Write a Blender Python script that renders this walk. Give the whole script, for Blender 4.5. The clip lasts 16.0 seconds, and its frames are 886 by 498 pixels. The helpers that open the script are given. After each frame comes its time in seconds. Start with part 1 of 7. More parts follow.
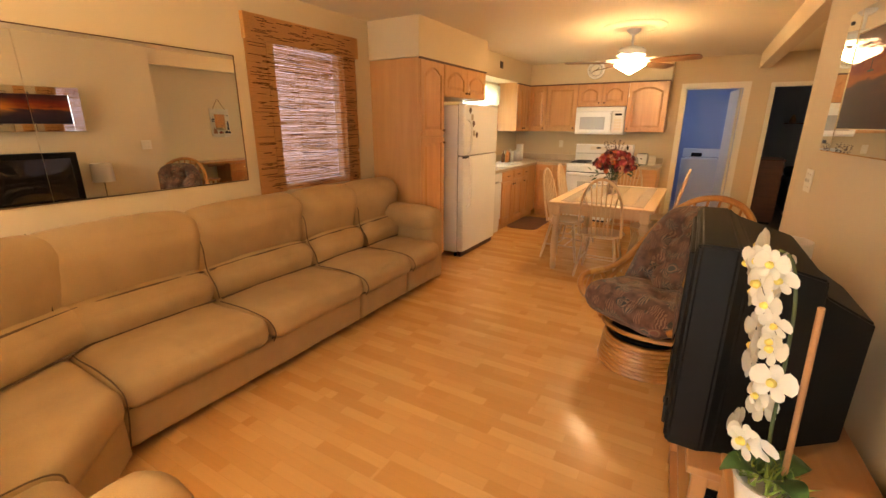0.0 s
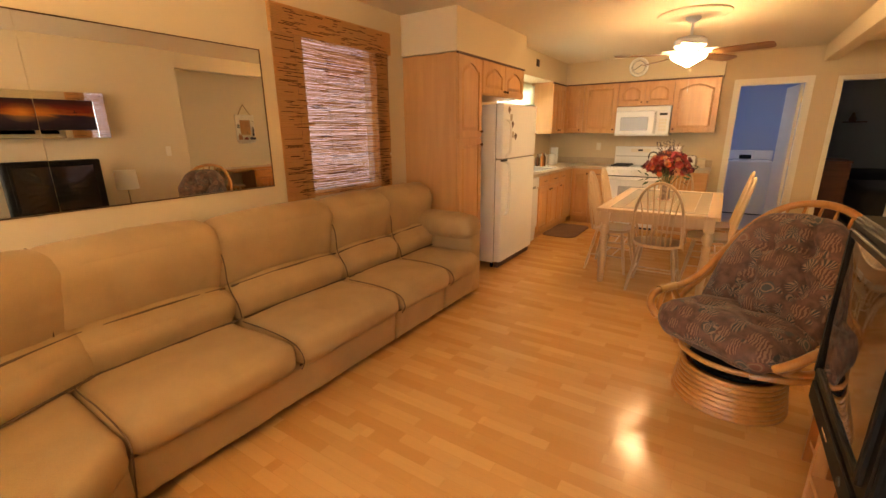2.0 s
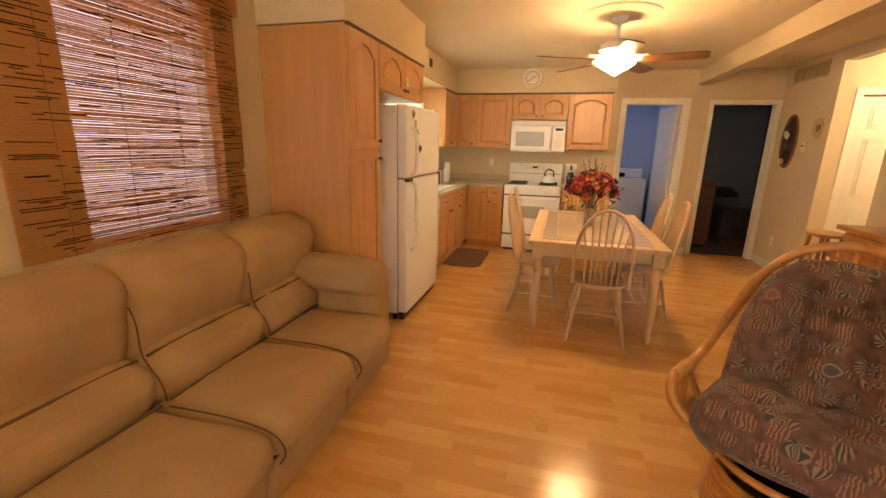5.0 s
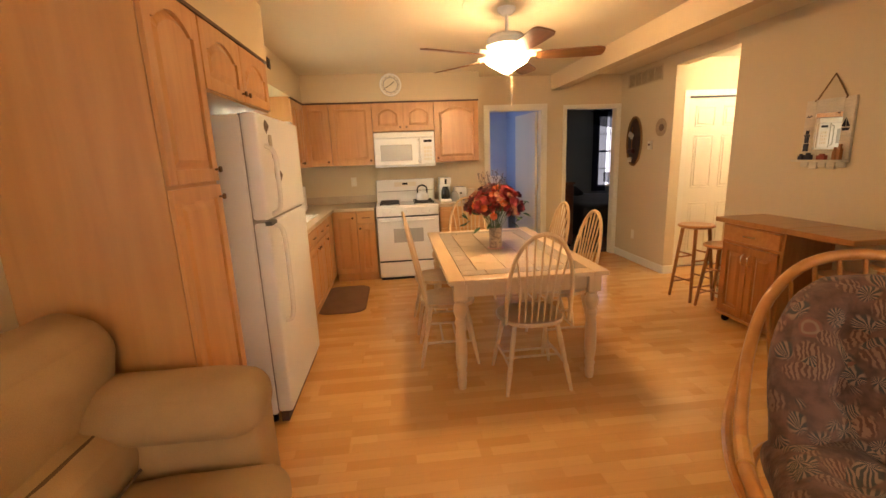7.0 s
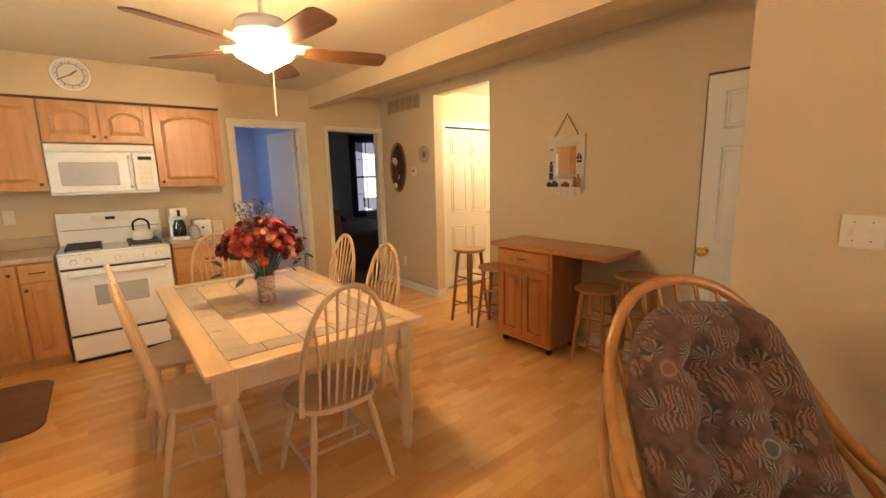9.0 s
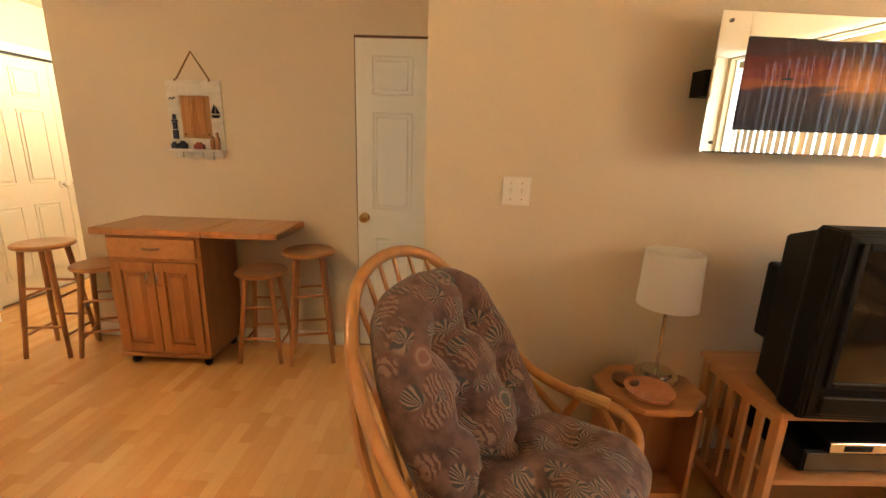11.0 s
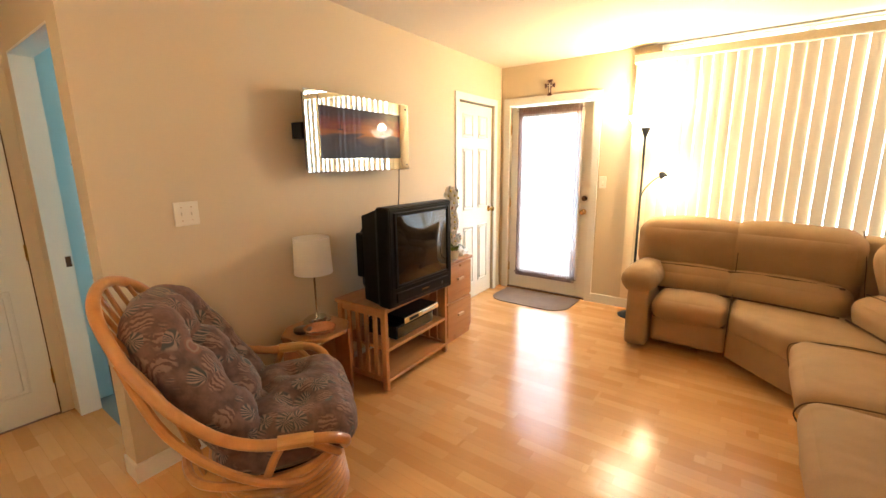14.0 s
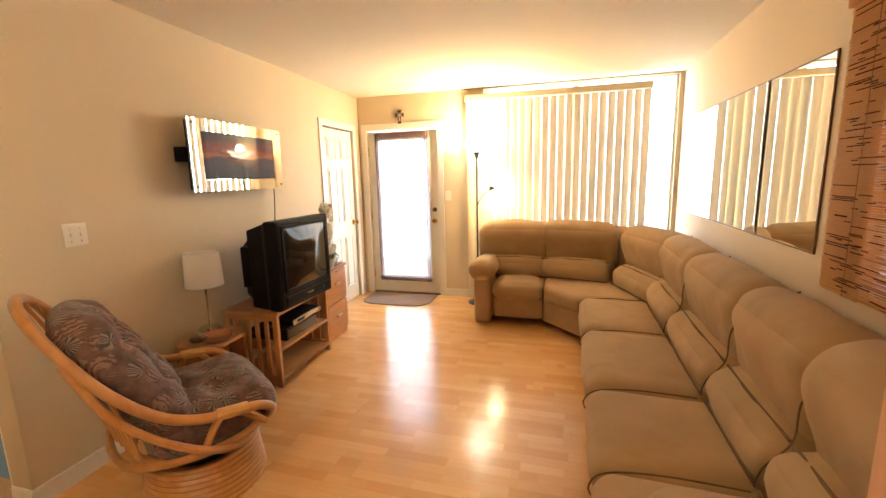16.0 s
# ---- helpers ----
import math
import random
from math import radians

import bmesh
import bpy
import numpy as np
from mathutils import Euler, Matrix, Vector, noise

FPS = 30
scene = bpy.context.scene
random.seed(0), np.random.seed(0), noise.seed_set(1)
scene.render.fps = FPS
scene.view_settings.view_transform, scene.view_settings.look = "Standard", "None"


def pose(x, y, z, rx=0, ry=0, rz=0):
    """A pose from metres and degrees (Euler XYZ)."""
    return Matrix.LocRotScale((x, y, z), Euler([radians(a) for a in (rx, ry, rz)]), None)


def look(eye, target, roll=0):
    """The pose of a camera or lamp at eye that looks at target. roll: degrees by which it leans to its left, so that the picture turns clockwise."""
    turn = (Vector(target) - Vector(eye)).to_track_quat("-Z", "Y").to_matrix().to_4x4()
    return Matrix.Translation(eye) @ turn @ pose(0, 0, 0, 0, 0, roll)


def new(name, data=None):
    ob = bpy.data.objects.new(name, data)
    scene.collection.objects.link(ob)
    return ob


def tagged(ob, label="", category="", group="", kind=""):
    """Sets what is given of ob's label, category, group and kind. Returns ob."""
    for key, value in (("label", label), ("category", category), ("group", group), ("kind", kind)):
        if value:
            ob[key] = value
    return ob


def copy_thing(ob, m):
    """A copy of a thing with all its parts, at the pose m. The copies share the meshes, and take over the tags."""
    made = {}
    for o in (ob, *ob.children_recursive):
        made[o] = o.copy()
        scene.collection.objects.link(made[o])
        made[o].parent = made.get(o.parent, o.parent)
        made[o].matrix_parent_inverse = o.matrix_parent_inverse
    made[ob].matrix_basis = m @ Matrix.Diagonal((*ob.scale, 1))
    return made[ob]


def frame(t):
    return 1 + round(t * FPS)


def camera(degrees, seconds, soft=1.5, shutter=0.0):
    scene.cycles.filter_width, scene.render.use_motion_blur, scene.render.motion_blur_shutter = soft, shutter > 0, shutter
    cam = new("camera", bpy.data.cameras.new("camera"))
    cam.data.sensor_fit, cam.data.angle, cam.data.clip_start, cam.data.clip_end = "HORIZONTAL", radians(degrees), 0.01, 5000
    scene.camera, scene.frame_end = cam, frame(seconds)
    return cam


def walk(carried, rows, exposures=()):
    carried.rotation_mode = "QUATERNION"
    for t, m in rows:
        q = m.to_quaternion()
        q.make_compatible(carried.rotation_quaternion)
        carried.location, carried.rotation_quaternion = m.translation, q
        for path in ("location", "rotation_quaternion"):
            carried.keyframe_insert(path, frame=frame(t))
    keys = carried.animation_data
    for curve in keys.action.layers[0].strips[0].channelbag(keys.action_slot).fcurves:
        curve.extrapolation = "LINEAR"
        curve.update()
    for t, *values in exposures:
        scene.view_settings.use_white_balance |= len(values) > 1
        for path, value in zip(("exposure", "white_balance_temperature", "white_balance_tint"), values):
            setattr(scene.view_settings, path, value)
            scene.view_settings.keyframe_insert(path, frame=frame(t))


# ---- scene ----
cam = camera(92.6, 16.0)
PATH = [
    (0, (0.242, 0.407, 1.511), (-0.73, 2.061, 0.946), 0.2),
    (0.5, (0.224, 0.425, 1.51), (-0.774, 2.053, 0.915), -0.1),
    (1, (0.16, 0.467, 1.497), (-0.832, 2.095, 0.894), -0.0),
    (1.5, (0.035, 0.523, 1.496), (-0.938, 2.169, 0.91), -0.1),
    (2, (-0.075, 0.614, 1.458), (-1.131, 2.225, 0.921), -0.5),
    (2.5, (-0.211, 0.741, 1.448), (-1.339, 2.309, 0.93), -0.6),
    (3, (-0.338, 0.861, 1.448), (-1.443, 2.448, 0.938), 0.4),
    (3.5, (-0.497, 1.018, 1.443), (-1.484, 2.679, 0.927), 2.1),
    (4, (-0.635, 1.182, 1.439), (-1.468, 2.932, 0.946), 1.6),
    (4.2, (-0.66, 1.246, 1.439), (-1.441, 3.023, 0.956), 1.3),
    (6.3, (-1.228, 2.069, 1.447), (-1.244, 4.013, 0.976), 0.2),
    (6.5, (-1.259, 2.152, 1.451), (-1.227, 4.1, 1.0), -0.8),
    (7, (-1.293, 2.35, 1.464), (-1.098, 4.295, 1.04), -2.3),
    (7.5, (-1.323, 2.557, 1.472), (-0.843, 4.453, 1.055), -1.2),
    (8, (-1.3, 2.733, 1.456), (-0.529, 4.537, 1.067), -1.0),
    (8.2, (-1.287, 2.795, 1.466), (-0.438, 4.566, 1.088), -1.2),
    (10.3, (-1.098, 3.334, 1.424), (0.732, 4.046, 1.042), -0.3),
    (10.5, (-1.055, 3.368, 1.407), (0.828, 3.911, 1.002), -0.0),
    (11, (-0.98, 3.491, 1.413), (0.962, 3.546, 0.936), 1.8),
    (11.5, (-0.947, 3.584, 1.421), (0.956, 3.207, 0.935), 3.1),
    (12, (-0.973, 3.726, 1.432), (0.848, 3.028, 0.986), 2.5),
    (12.5, (-1.062, 3.856, 1.449), (0.602, 2.823, 1.046), 1.3),
    (13, (-1.2, 3.946, 1.47), (0.301, 2.688, 1.066), -0.4),
    (13.5, (-1.357, 4.037, 1.468), (0.007, 2.629, 1.069), -1.8),
    (14, (-1.477, 4.158, 1.478), (-0.309, 2.587, 1.07), -0.7),
    (14.5, (-1.539, 4.274, 1.504), (-0.537, 2.593, 1.091), 0.2),
    (15, (-1.563, 4.433, 1.511), (-0.801, 2.625, 1.12), 0.9),
    (15.5, (-1.633, 4.587, 1.507), (-1.003, 2.725, 1.142), 0.1),
    (16, (-1.622, 4.748, 1.488), (-1.060, 2.871, 1.149), -1.4),
]
walk(cam, [(t, look(eye, target, roll)) for t, eye, target, roll in PATH],
     [(0, -0.25, 6900, 10), (2.5, -0.33, 7150, 11), (4, -0.38, 7150, 12), (8, -0.34, 6450, 10), (10.5, -0.14, 6100, 6), (12, -0.08, 5850, 5), (13, -0.04, 5500, 4), (16, -0.08, 5600, 4)])

# ---- light ----
CEIL = 2.46
WEST, EAST, SOUTH, NORTH = -2.70, 0.737, -0.21, 8.08
RIGHT, STUB = 1.79, 3.62
# the television wall stands a little out of square: all that belongs to it turns about its free end
SKEW = pose(EAST, STUB, 0, 0, 0, 2.9) @ pose(-EAST, -STUB, 0)
WARM, WARM2, DAY, BLUE = (1.0, 0.555, 0.23), (1.0, 0.64, 0.30), (0.93, 0.96, 1.0), (0.28, 0.48, 1.0)

world = bpy.data.worlds.new("world")
world.use_nodes = True
scene.world = world
wn = world.node_tree
sky = wn.nodes.new("ShaderNodeTexSky")
sky.sky_type, sky.sun_disc = "NISHITA", False
sky.sun_elevation, sky.sun_rotation = radians(38), radians(150)
wn.links.new(sky.outputs[0], wn.nodes["Background"].inputs[0])
wn.nodes["Background"].inputs[1].default_value = 0.12


def lamp(name, kind, place, target, watts, colour, size=0.1, size_y=None):
    data = bpy.data.lights.new(name, kind)
    data.energy, data.color = watts, colour
    if kind == "AREA":
        data.shape, data.size, data.size_y = "RECTANGLE", size, size_y or size
    else:
        data.shadow_soft_size = size
    ob = new(name, data)
    ob.matrix_world = look(place, target)
    return ob


lamp("fan_bulb", "POINT", (-0.49, 5.42, 2.140), (-0.49, 5.42, 0), 122, WARM, 0.03)
lamp("torchiere_bulb", "POINT", (-0.62, 0.0, 1.87), (-0.62, 0.0, 0), 140, WARM2, 0.05)
lamp("reading_bulb_light", "POINT", (-0.835, 0.085, 1.275), (-0.835, 0.085, 0), 22, WARM2, 0.02)
lamp("window_daylight", "AREA", (-1.0, -1.1, 1.5), (-1.0, 3, 1.5), 310, DAY, 4.2, 3.0)
lamp("blind_window_daylight", "AREA", (-2.88, 3.18, 1.57), (0, 3.18, 1.57), 1.6, (0.95, 0.72, 0.92), 0.88, 1.24)
lamp("kitchen_window_daylight", "AREA", (-3.2, 6.5, 1.6), (0, 6.5, 1.5), 95, (1.0, 0.97, 0.8), 1.2, 1.1)
lamp("utility_window_daylight", "AREA", (-0.86, 9.4, 1.6), (1, 9.4, 1.4), 7, BLUE, 0.8, 1.0)
lamp("bedroom_window_daylight", "AREA", (3.42, 11.45, 1.5), (3.0, 8, 1.2), 5, (0.75, 0.85, 1.0), 1.3, 1.7)
lamp("bathroom_window_daylight", "AREA", (2.6, 2.2, 1.7), (1.0, 2.4, 1.0), 24, (0.80, 0.96, 0.98), 0.8, 0.9)
lamp("hall_bulb", "POINT", (2.75, 6.35, 2.2), (2.7, 6.4, 0), 88, (1.0, 0.80, 0.52), 0.08)

# ---- materials ----


def material(name, colour, rough=0.5, metal=0.0, vary=0.10, scale=6.0, fine=60.0, bump=0.15, depth=0.002, coat=0.0, stretch=(1, 1, 1), spec=0.5, crease=None):
    """A surface with broad stains and fine grain, both in colour and in relief."""
    m = bpy.data.materials.new(name)
    m.use_nodes = True
    n, l = m.node_tree.nodes, m.node_tree.links
    b = n["Principled BSDF"]
    co = n.new("ShaderNodeTexCoord")
    mp = n.new("ShaderNodeMapping")
    mp.inputs["Scale"].default_value = stretch
    l.new(co.outputs["Object"], mp.inputs[0])
    big, small = n.new("ShaderNodeTexNoise"), n.new("ShaderNodeTexNoise")
    big.inputs["Scale"].default_value, small.inputs["Scale"].default_value = scale, fine
    small.inputs["Detail"].default_value = 4
    l.new(mp.outputs[0], big.inputs["Vector"]), l.new(mp.outputs[0], small.inputs["Vector"])
    add = n.new("ShaderNodeMath")
    add.operation = "ADD"
    l.new(big.outputs["Fac"], add.inputs[0]), l.new(small.outputs["Fac"], add.inputs[1])
    ramp = n.new("ShaderNodeMapRange")
    ramp.inputs["From Min"].default_value, ramp.inputs["From Max"].default_value = 0.6, 1.4
    l.new(add.outputs[0], ramp.inputs["Value"])
    mix = n.new("ShaderNodeMix")
    mix.data_type = "RGBA"
    mix.inputs["A"].default_value = (*[c * (1 - vary) for c in colour], 1)
    mix.inputs["B"].default_value = (*[min(1, c * (1 + vary)) for c in colour], 1)
    l.new(ramp.outputs[0], mix.inputs["Factor"])
    l.new(mix.outputs["Result"], b.inputs["Base Color"])
    b.inputs["Roughness"].default_value, b.inputs["Metallic"].default_value = rough, metal
    b.inputs["Coat Weight"].default_value, b.inputs["Specular IOR Level"].default_value = coat, spec
    if bump:
        bp = n.new("ShaderNodeBump")
        bp.inputs["Strength"].default_value, bp.inputs["Distance"].default_value = bump, depth
        l.new(small.outputs["Fac"], bp.inputs["Height"]), l.new(bp.outputs[0], b.inputs["Normal"])
        if crease:
            # soft rumples of stuffed cloth, wider than the weave
            rum, low = n.new("ShaderNodeTexNoise"), n.new("ShaderNodeBump")
            rum.inputs["Scale"].default_value, rum.inputs["Detail"].default_value, rum.inputs["Distortion"].default_value = crease[0], 1, 0.4
            low.inputs["Strength"].default_value, low.inputs["Distance"].default_value = 0.6, crease[1]
            l.new(mp.outputs[0], rum.inputs["Vector"]), l.new(rum.outputs["Fac"], low.inputs["Height"]), l.new(low.outputs[0], bp.inputs["Normal"])
    return m


def wood(name, light, dark, rough=0.35, along="z", scale=1.0, coat=0.2, contrast=1.0):
    """Sawn wood: stretched grain and faint rings along one axis, shifted piece by piece."""
    m = bpy.data.materials.new(name)
    m.use_nodes = True
    n, l = m.node_tree.nodes, m.node_tree.links
    b = n["Principled BSDF"]
    co, info = n.new("ShaderNodeTexCoord"), n.new("ShaderNodeObjectInfo")
    off = n.new("ShaderNodeVectorMath")
    off.operation = "MULTIPLY_ADD"
    l.new(info.outputs["Random"], off.inputs[0])
    off.inputs[1].default_value = (7.3, 5.1, 3.7)
    l.new(co.outputs["Object"], off.inputs[2])
    mp = n.new("ShaderNodeMapping")
    mp.inputs["Scale"].default_value = [(2.0 if a == along else 26.0) * scale for a in "xyz"]
    l.new(off.outputs[0], mp.inputs[0])
    grain, broad = n.new("ShaderNodeTexNoise"), n.new("ShaderNodeTexNoise")
    grain.inputs["Scale"].default_value, grain.inputs["Detail"].default_value, grain.inputs["Distortion"].default_value = 1.0, 6, 0.6
    l.new(mp.outputs[0], grain.inputs["Vector"])
    broad.inputs["Scale"].default_value = 3.0
    l.new(off.outputs[0], broad.inputs["Vector"])
    mean = n.new("ShaderNodeMath")
    mean.operation = "MULTIPLY_ADD"
    mean.inputs[1].default_value = 0.35
    l.new(broad.outputs["Fac"], mean.inputs[0]), l.new(grain.outputs["Fac"], mean.inputs[2])
    ramp = n.new("ShaderNodeMapRange")
    half = 0.26 / contrast
    ramp.inputs["From Min"].default_value, ramp.inputs["From Max"].default_value = 0.67 - half, 0.67 + half
    l.new(mean.outputs[0], ramp.inputs["Value"])
    mix = n.new("ShaderNodeMix")
    mix.data_type = "RGBA"
    mix.inputs["A"].default_value, mix.inputs["B"].default_value = (*dark, 1), (*light, 1)
    l.new(ramp.outputs[0], mix.inputs["Factor"]), l.new(mix.outputs["Result"], b.inputs["Base Color"])
    b.inputs["Roughness"].default_value, b.inputs["Coat Weight"].default_value, b.inputs["Coat Roughness"].default_value = rough, coat, 0.25
    bp = n.new("ShaderNodeBump")
    bp.inputs["Strength"].default_value, bp.inputs["Distance"].default_value = 0.12, 0.001
    l.new(grain.outputs["Fac"], bp.inputs["Height"]), l.new(bp.outputs[0], b.inputs["Normal"])
    return m


def glow(name, colour, strength, base=(0.9, 0.9, 0.9)):
    m = bpy.data.materials.new(name)
    m.use_nodes = True
    b = m.node_tree.nodes["Principled BSDF"]
    b.inputs["Base Color"].default_value = (*base, 1)
    b.inputs["Emission Color"].default_value, b.inputs["Emission Strength"].default_value = (*colour, 1), strength
    return m


def cloth_through(name, colour, clear=0.0, shine=0.5, scale=300.0):
    """Thin woven cloth or slat that lets light through it."""
    m = bpy.data.materials.new(name)
    m.use_nodes = True
    n, l = m.node_tree.nodes, m.node_tree.links
    n.remove(n["Principled BSDF"])
    d, t, c = n.new("ShaderNodeBsdfDiffuse"), n.new("ShaderNodeBsdfTranslucent"), n.new("ShaderNodeBsdfTransparent")
    noise_ = n.new("ShaderNodeTexNoise")
    noise_.inputs["Scale"].default_value = scale
    co = n.new("ShaderNodeTexCoord")
    l.new(co.outputs["Object"], noise_.inputs["Vector"])
    mixc = n.new("ShaderNodeMix")
    mixc.data_type = "RGBA"
    mixc.inputs["A"].default_value, mixc.inputs["B"].default_value = (*[x * 0.9 for x in colour], 1), (*colour, 1)
    l.new(noise_.outputs["Fac"], mixc.inputs["Factor"])
    for s in (d, t):
        l.new(mixc.outputs["Result"], s.inputs["Color"])
    a, e = n.new("ShaderNodeMixShader"), n.new("ShaderNodeMixShader")
    a.inputs[0].default_value, e.inputs[0].default_value = shine, clear
    l.new(d.outputs[0], a.inputs[1]), l.new(t.outputs[0], a.inputs[2])
    l.new(a.outputs[0], e.inputs[1]), l.new(c.outputs[0], e.inputs[2])
    l.new(e.outputs[0], n["Material Output"].inputs[0])
    return m


def pane_material(name, tint=(0.95, 0.97, 0.97), gloss=0.08):
    m = bpy.data.materials.new(name)
    m.use_nodes = True
    n, l = m.node_tree.nodes, m.node_tree.links
    n.remove(n["Principled BSDF"])
    c, g, w, f, x = n.new("ShaderNodeBsdfTransparent"), n.new("ShaderNodeBsdfGlossy"), n.new("ShaderNodeLayerWeight"), n.new("ShaderNodeMath"), n.new("ShaderNodeMixShader")
    f.operation = "POWER"
    f.inputs[1].default_value = 4.0
    l.new(w.outputs["Facing"], f.inputs[0])
    c.inputs[0].default_value, g.inputs["Roughness"].default_value = (*tint, 1), 0.02
    l.new(f.outputs[0], x.inputs[0]), l.new(c.outputs[0], x.inputs[1]), l.new(g.outputs[0], x.inputs[2])
    l.new(x.outputs[0], n["Material Output"].inputs[0])
    return m


def printed_fabric(name):
    """Mauve-brown cotton with a crowded print of fan shells, ribbed scallops and outlined pebbles."""
    m = bpy.data.materials.new(name)
    m.use_nodes = True
    n, l = m.node_tree.nodes, m.node_tree.links
    b = n["Principled BSDF"]
    b.inputs["Roughness"].default_value, b.inputs["Sheen Weight"].default_value = 0.85, 0.1

    def calc(op, one, two=0.0):
        node = n.new("ShaderNodeMath")
        node.operation = op
        for sock, val in zip(node.inputs, (one, two)):
            if isinstance(val, (int, float)):
                sock.default_value = val
            else:
                l.new(val, sock)
        return node.outputs[0]

    def span(value, lo, hi, top=1.0):
        node = n.new("ShaderNodeMapRange")
        node.inputs["From Min"].default_value, node.inputs["From Max"].default_value, node.inputs["To Max"].default_value = lo, hi, top
        l.new(value, node.inputs["Value"])
        return node.outputs[0]

    def blend(fac, one, two):
        node = n.new("ShaderNodeMix")
        node.data_type = "RGBA"
        l.new(fac, node.inputs["Factor"])
        for sock, val in ((node.inputs["A"], one), (node.inputs["B"], two)):
            if isinstance(val, tuple):
                sock.default_value = (*val, 1)
            else:
                l.new(val, sock)
        return node.outputs["Result"]

    co, warp, mv = n.new("ShaderNodeTexCoord"), n.new("ShaderNodeTexNoise"), n.new("ShaderNodeVectorMath")
    warp.inputs["Scale"].default_value = 10
    l.new(co.outputs["Object"], warp.inputs["Vector"])
    mv.operation, mv.inputs[1].default_value = "MULTIPLY_ADD", (0.045, 0.045, 0.045)
    l.new(warp.outputs["Color"], mv.inputs[0]), l.new(co.outputs["Object"], mv.inputs[2])
    v = n.new("ShaderNodeTexVoronoi")
    v.inputs["Scale"].default_value = 14.5
    l.new(mv.outputs[0], v.inputs["Vector"])
    pick = n.new("ShaderNodeSeparateColor")
    l.new(v.outputs["Color"], pick.inputs[0])
    rel, ax = n.new("ShaderNodeVectorMath"), n.new("ShaderNodeSeparateXYZ")
    rel.operation = "SUBTRACT"
    l.new(mv.outputs[0], rel.inputs[0]), l.new(v.outputs["Position"], rel.inputs[1]), l.new(rel.outputs[0], ax.inputs[0])
    turn = calc("ARCTAN2", ax.outputs[0], calc("ADD", ax.outputs[1], ax.outputs[2]))
    rays = span(calc("SINE", calc("MULTIPLY", turn, 14.0)), -0.3, 0.5)
    wave = n.new("ShaderNodeTexWave")
    wave.inputs["Scale"].default_value, wave.inputs["Distortion"].default_value, wave.inputs["Detail Scale"].default_value = 24, 4.5, 2.0
    l.new(mv.outputs[0], wave.inputs["Vector"])
    ribs = span(wave.outputs["Fac"], 0.3, 0.7)
    broad = n.new("ShaderNodeTexNoise")
    broad.inputs["Scale"].default_value, broad.inputs["Detail"].default_value = 22, 4
    l.new(co.outputs["Object"], broad.inputs["Vector"])
    ground = blend(span(broad.outputs["Fac"], 0.35, 0.65), (0.066, 0.035, 0.029), (0.145, 0.078, 0.060))
    fan_ = blend(rays, (0.034, 0.039, 0.042), (0.25, 0.17, 0.125))
    scallop = blend(ribs, (0.095, 0.042, 0.032), (0.23, 0.142, 0.10))
    ring = span(calc("ABSOLUTE", calc("SUBTRACT", v.outputs["Distance"], 0.36)), 0.07, 0.03)
    pebble = blend(ring, blend(span(pick.outputs[2], 0.45, 0.55), (0.060, 0.072, 0.072), (0.19, 0.085, 0.060)), (0.25, 0.17, 0.12))
    motif = blend(calc("GREATER_THAN", pick.outputs[1], 0.50), fan_, blend(calc("GREATER_THAN", pick.outputs[1], 0.88), scallop, pebble))
    inside = span(calc("ADD", v.outputs["Distance"], calc("MULTIPLY", broad.outputs["Fac"], 0.3)), 0.74, 0.62, 0.9)
    l.new(blend(inside, ground, motif), b.inputs["Base Color"])
    weave = n.new("ShaderNodeTexNoise")
    weave.inputs["Scale"].default_value = 400
    l.new(co.outputs["Object"], weave.inputs["Vector"])
    rum, low = n.new("ShaderNodeTexNoise"), n.new("ShaderNodeBump")
    rum.inputs["Scale"].default_value, rum.inputs["Detail"].default_value = 14, 3
    l.new(co.outputs["Object"], rum.inputs["Vector"]), l.new(rum.outputs["Fac"], low.inputs["Height"])
    low.inputs["Strength"].default_value, low.inputs["Distance"].default_value = 0.6, 0.02
    bp = n.new("ShaderNodeBump")
    bp.inputs["Strength"].default_value, bp.inputs["Distance"].default_value = 0.2, 0.001
    l.new(low.outputs[0], bp.inputs["Normal"])
    l.new(weave.outputs["Fac"], bp.inputs["Height"]), l.new(bp.outputs[0], b.inputs["Normal"])
    return m


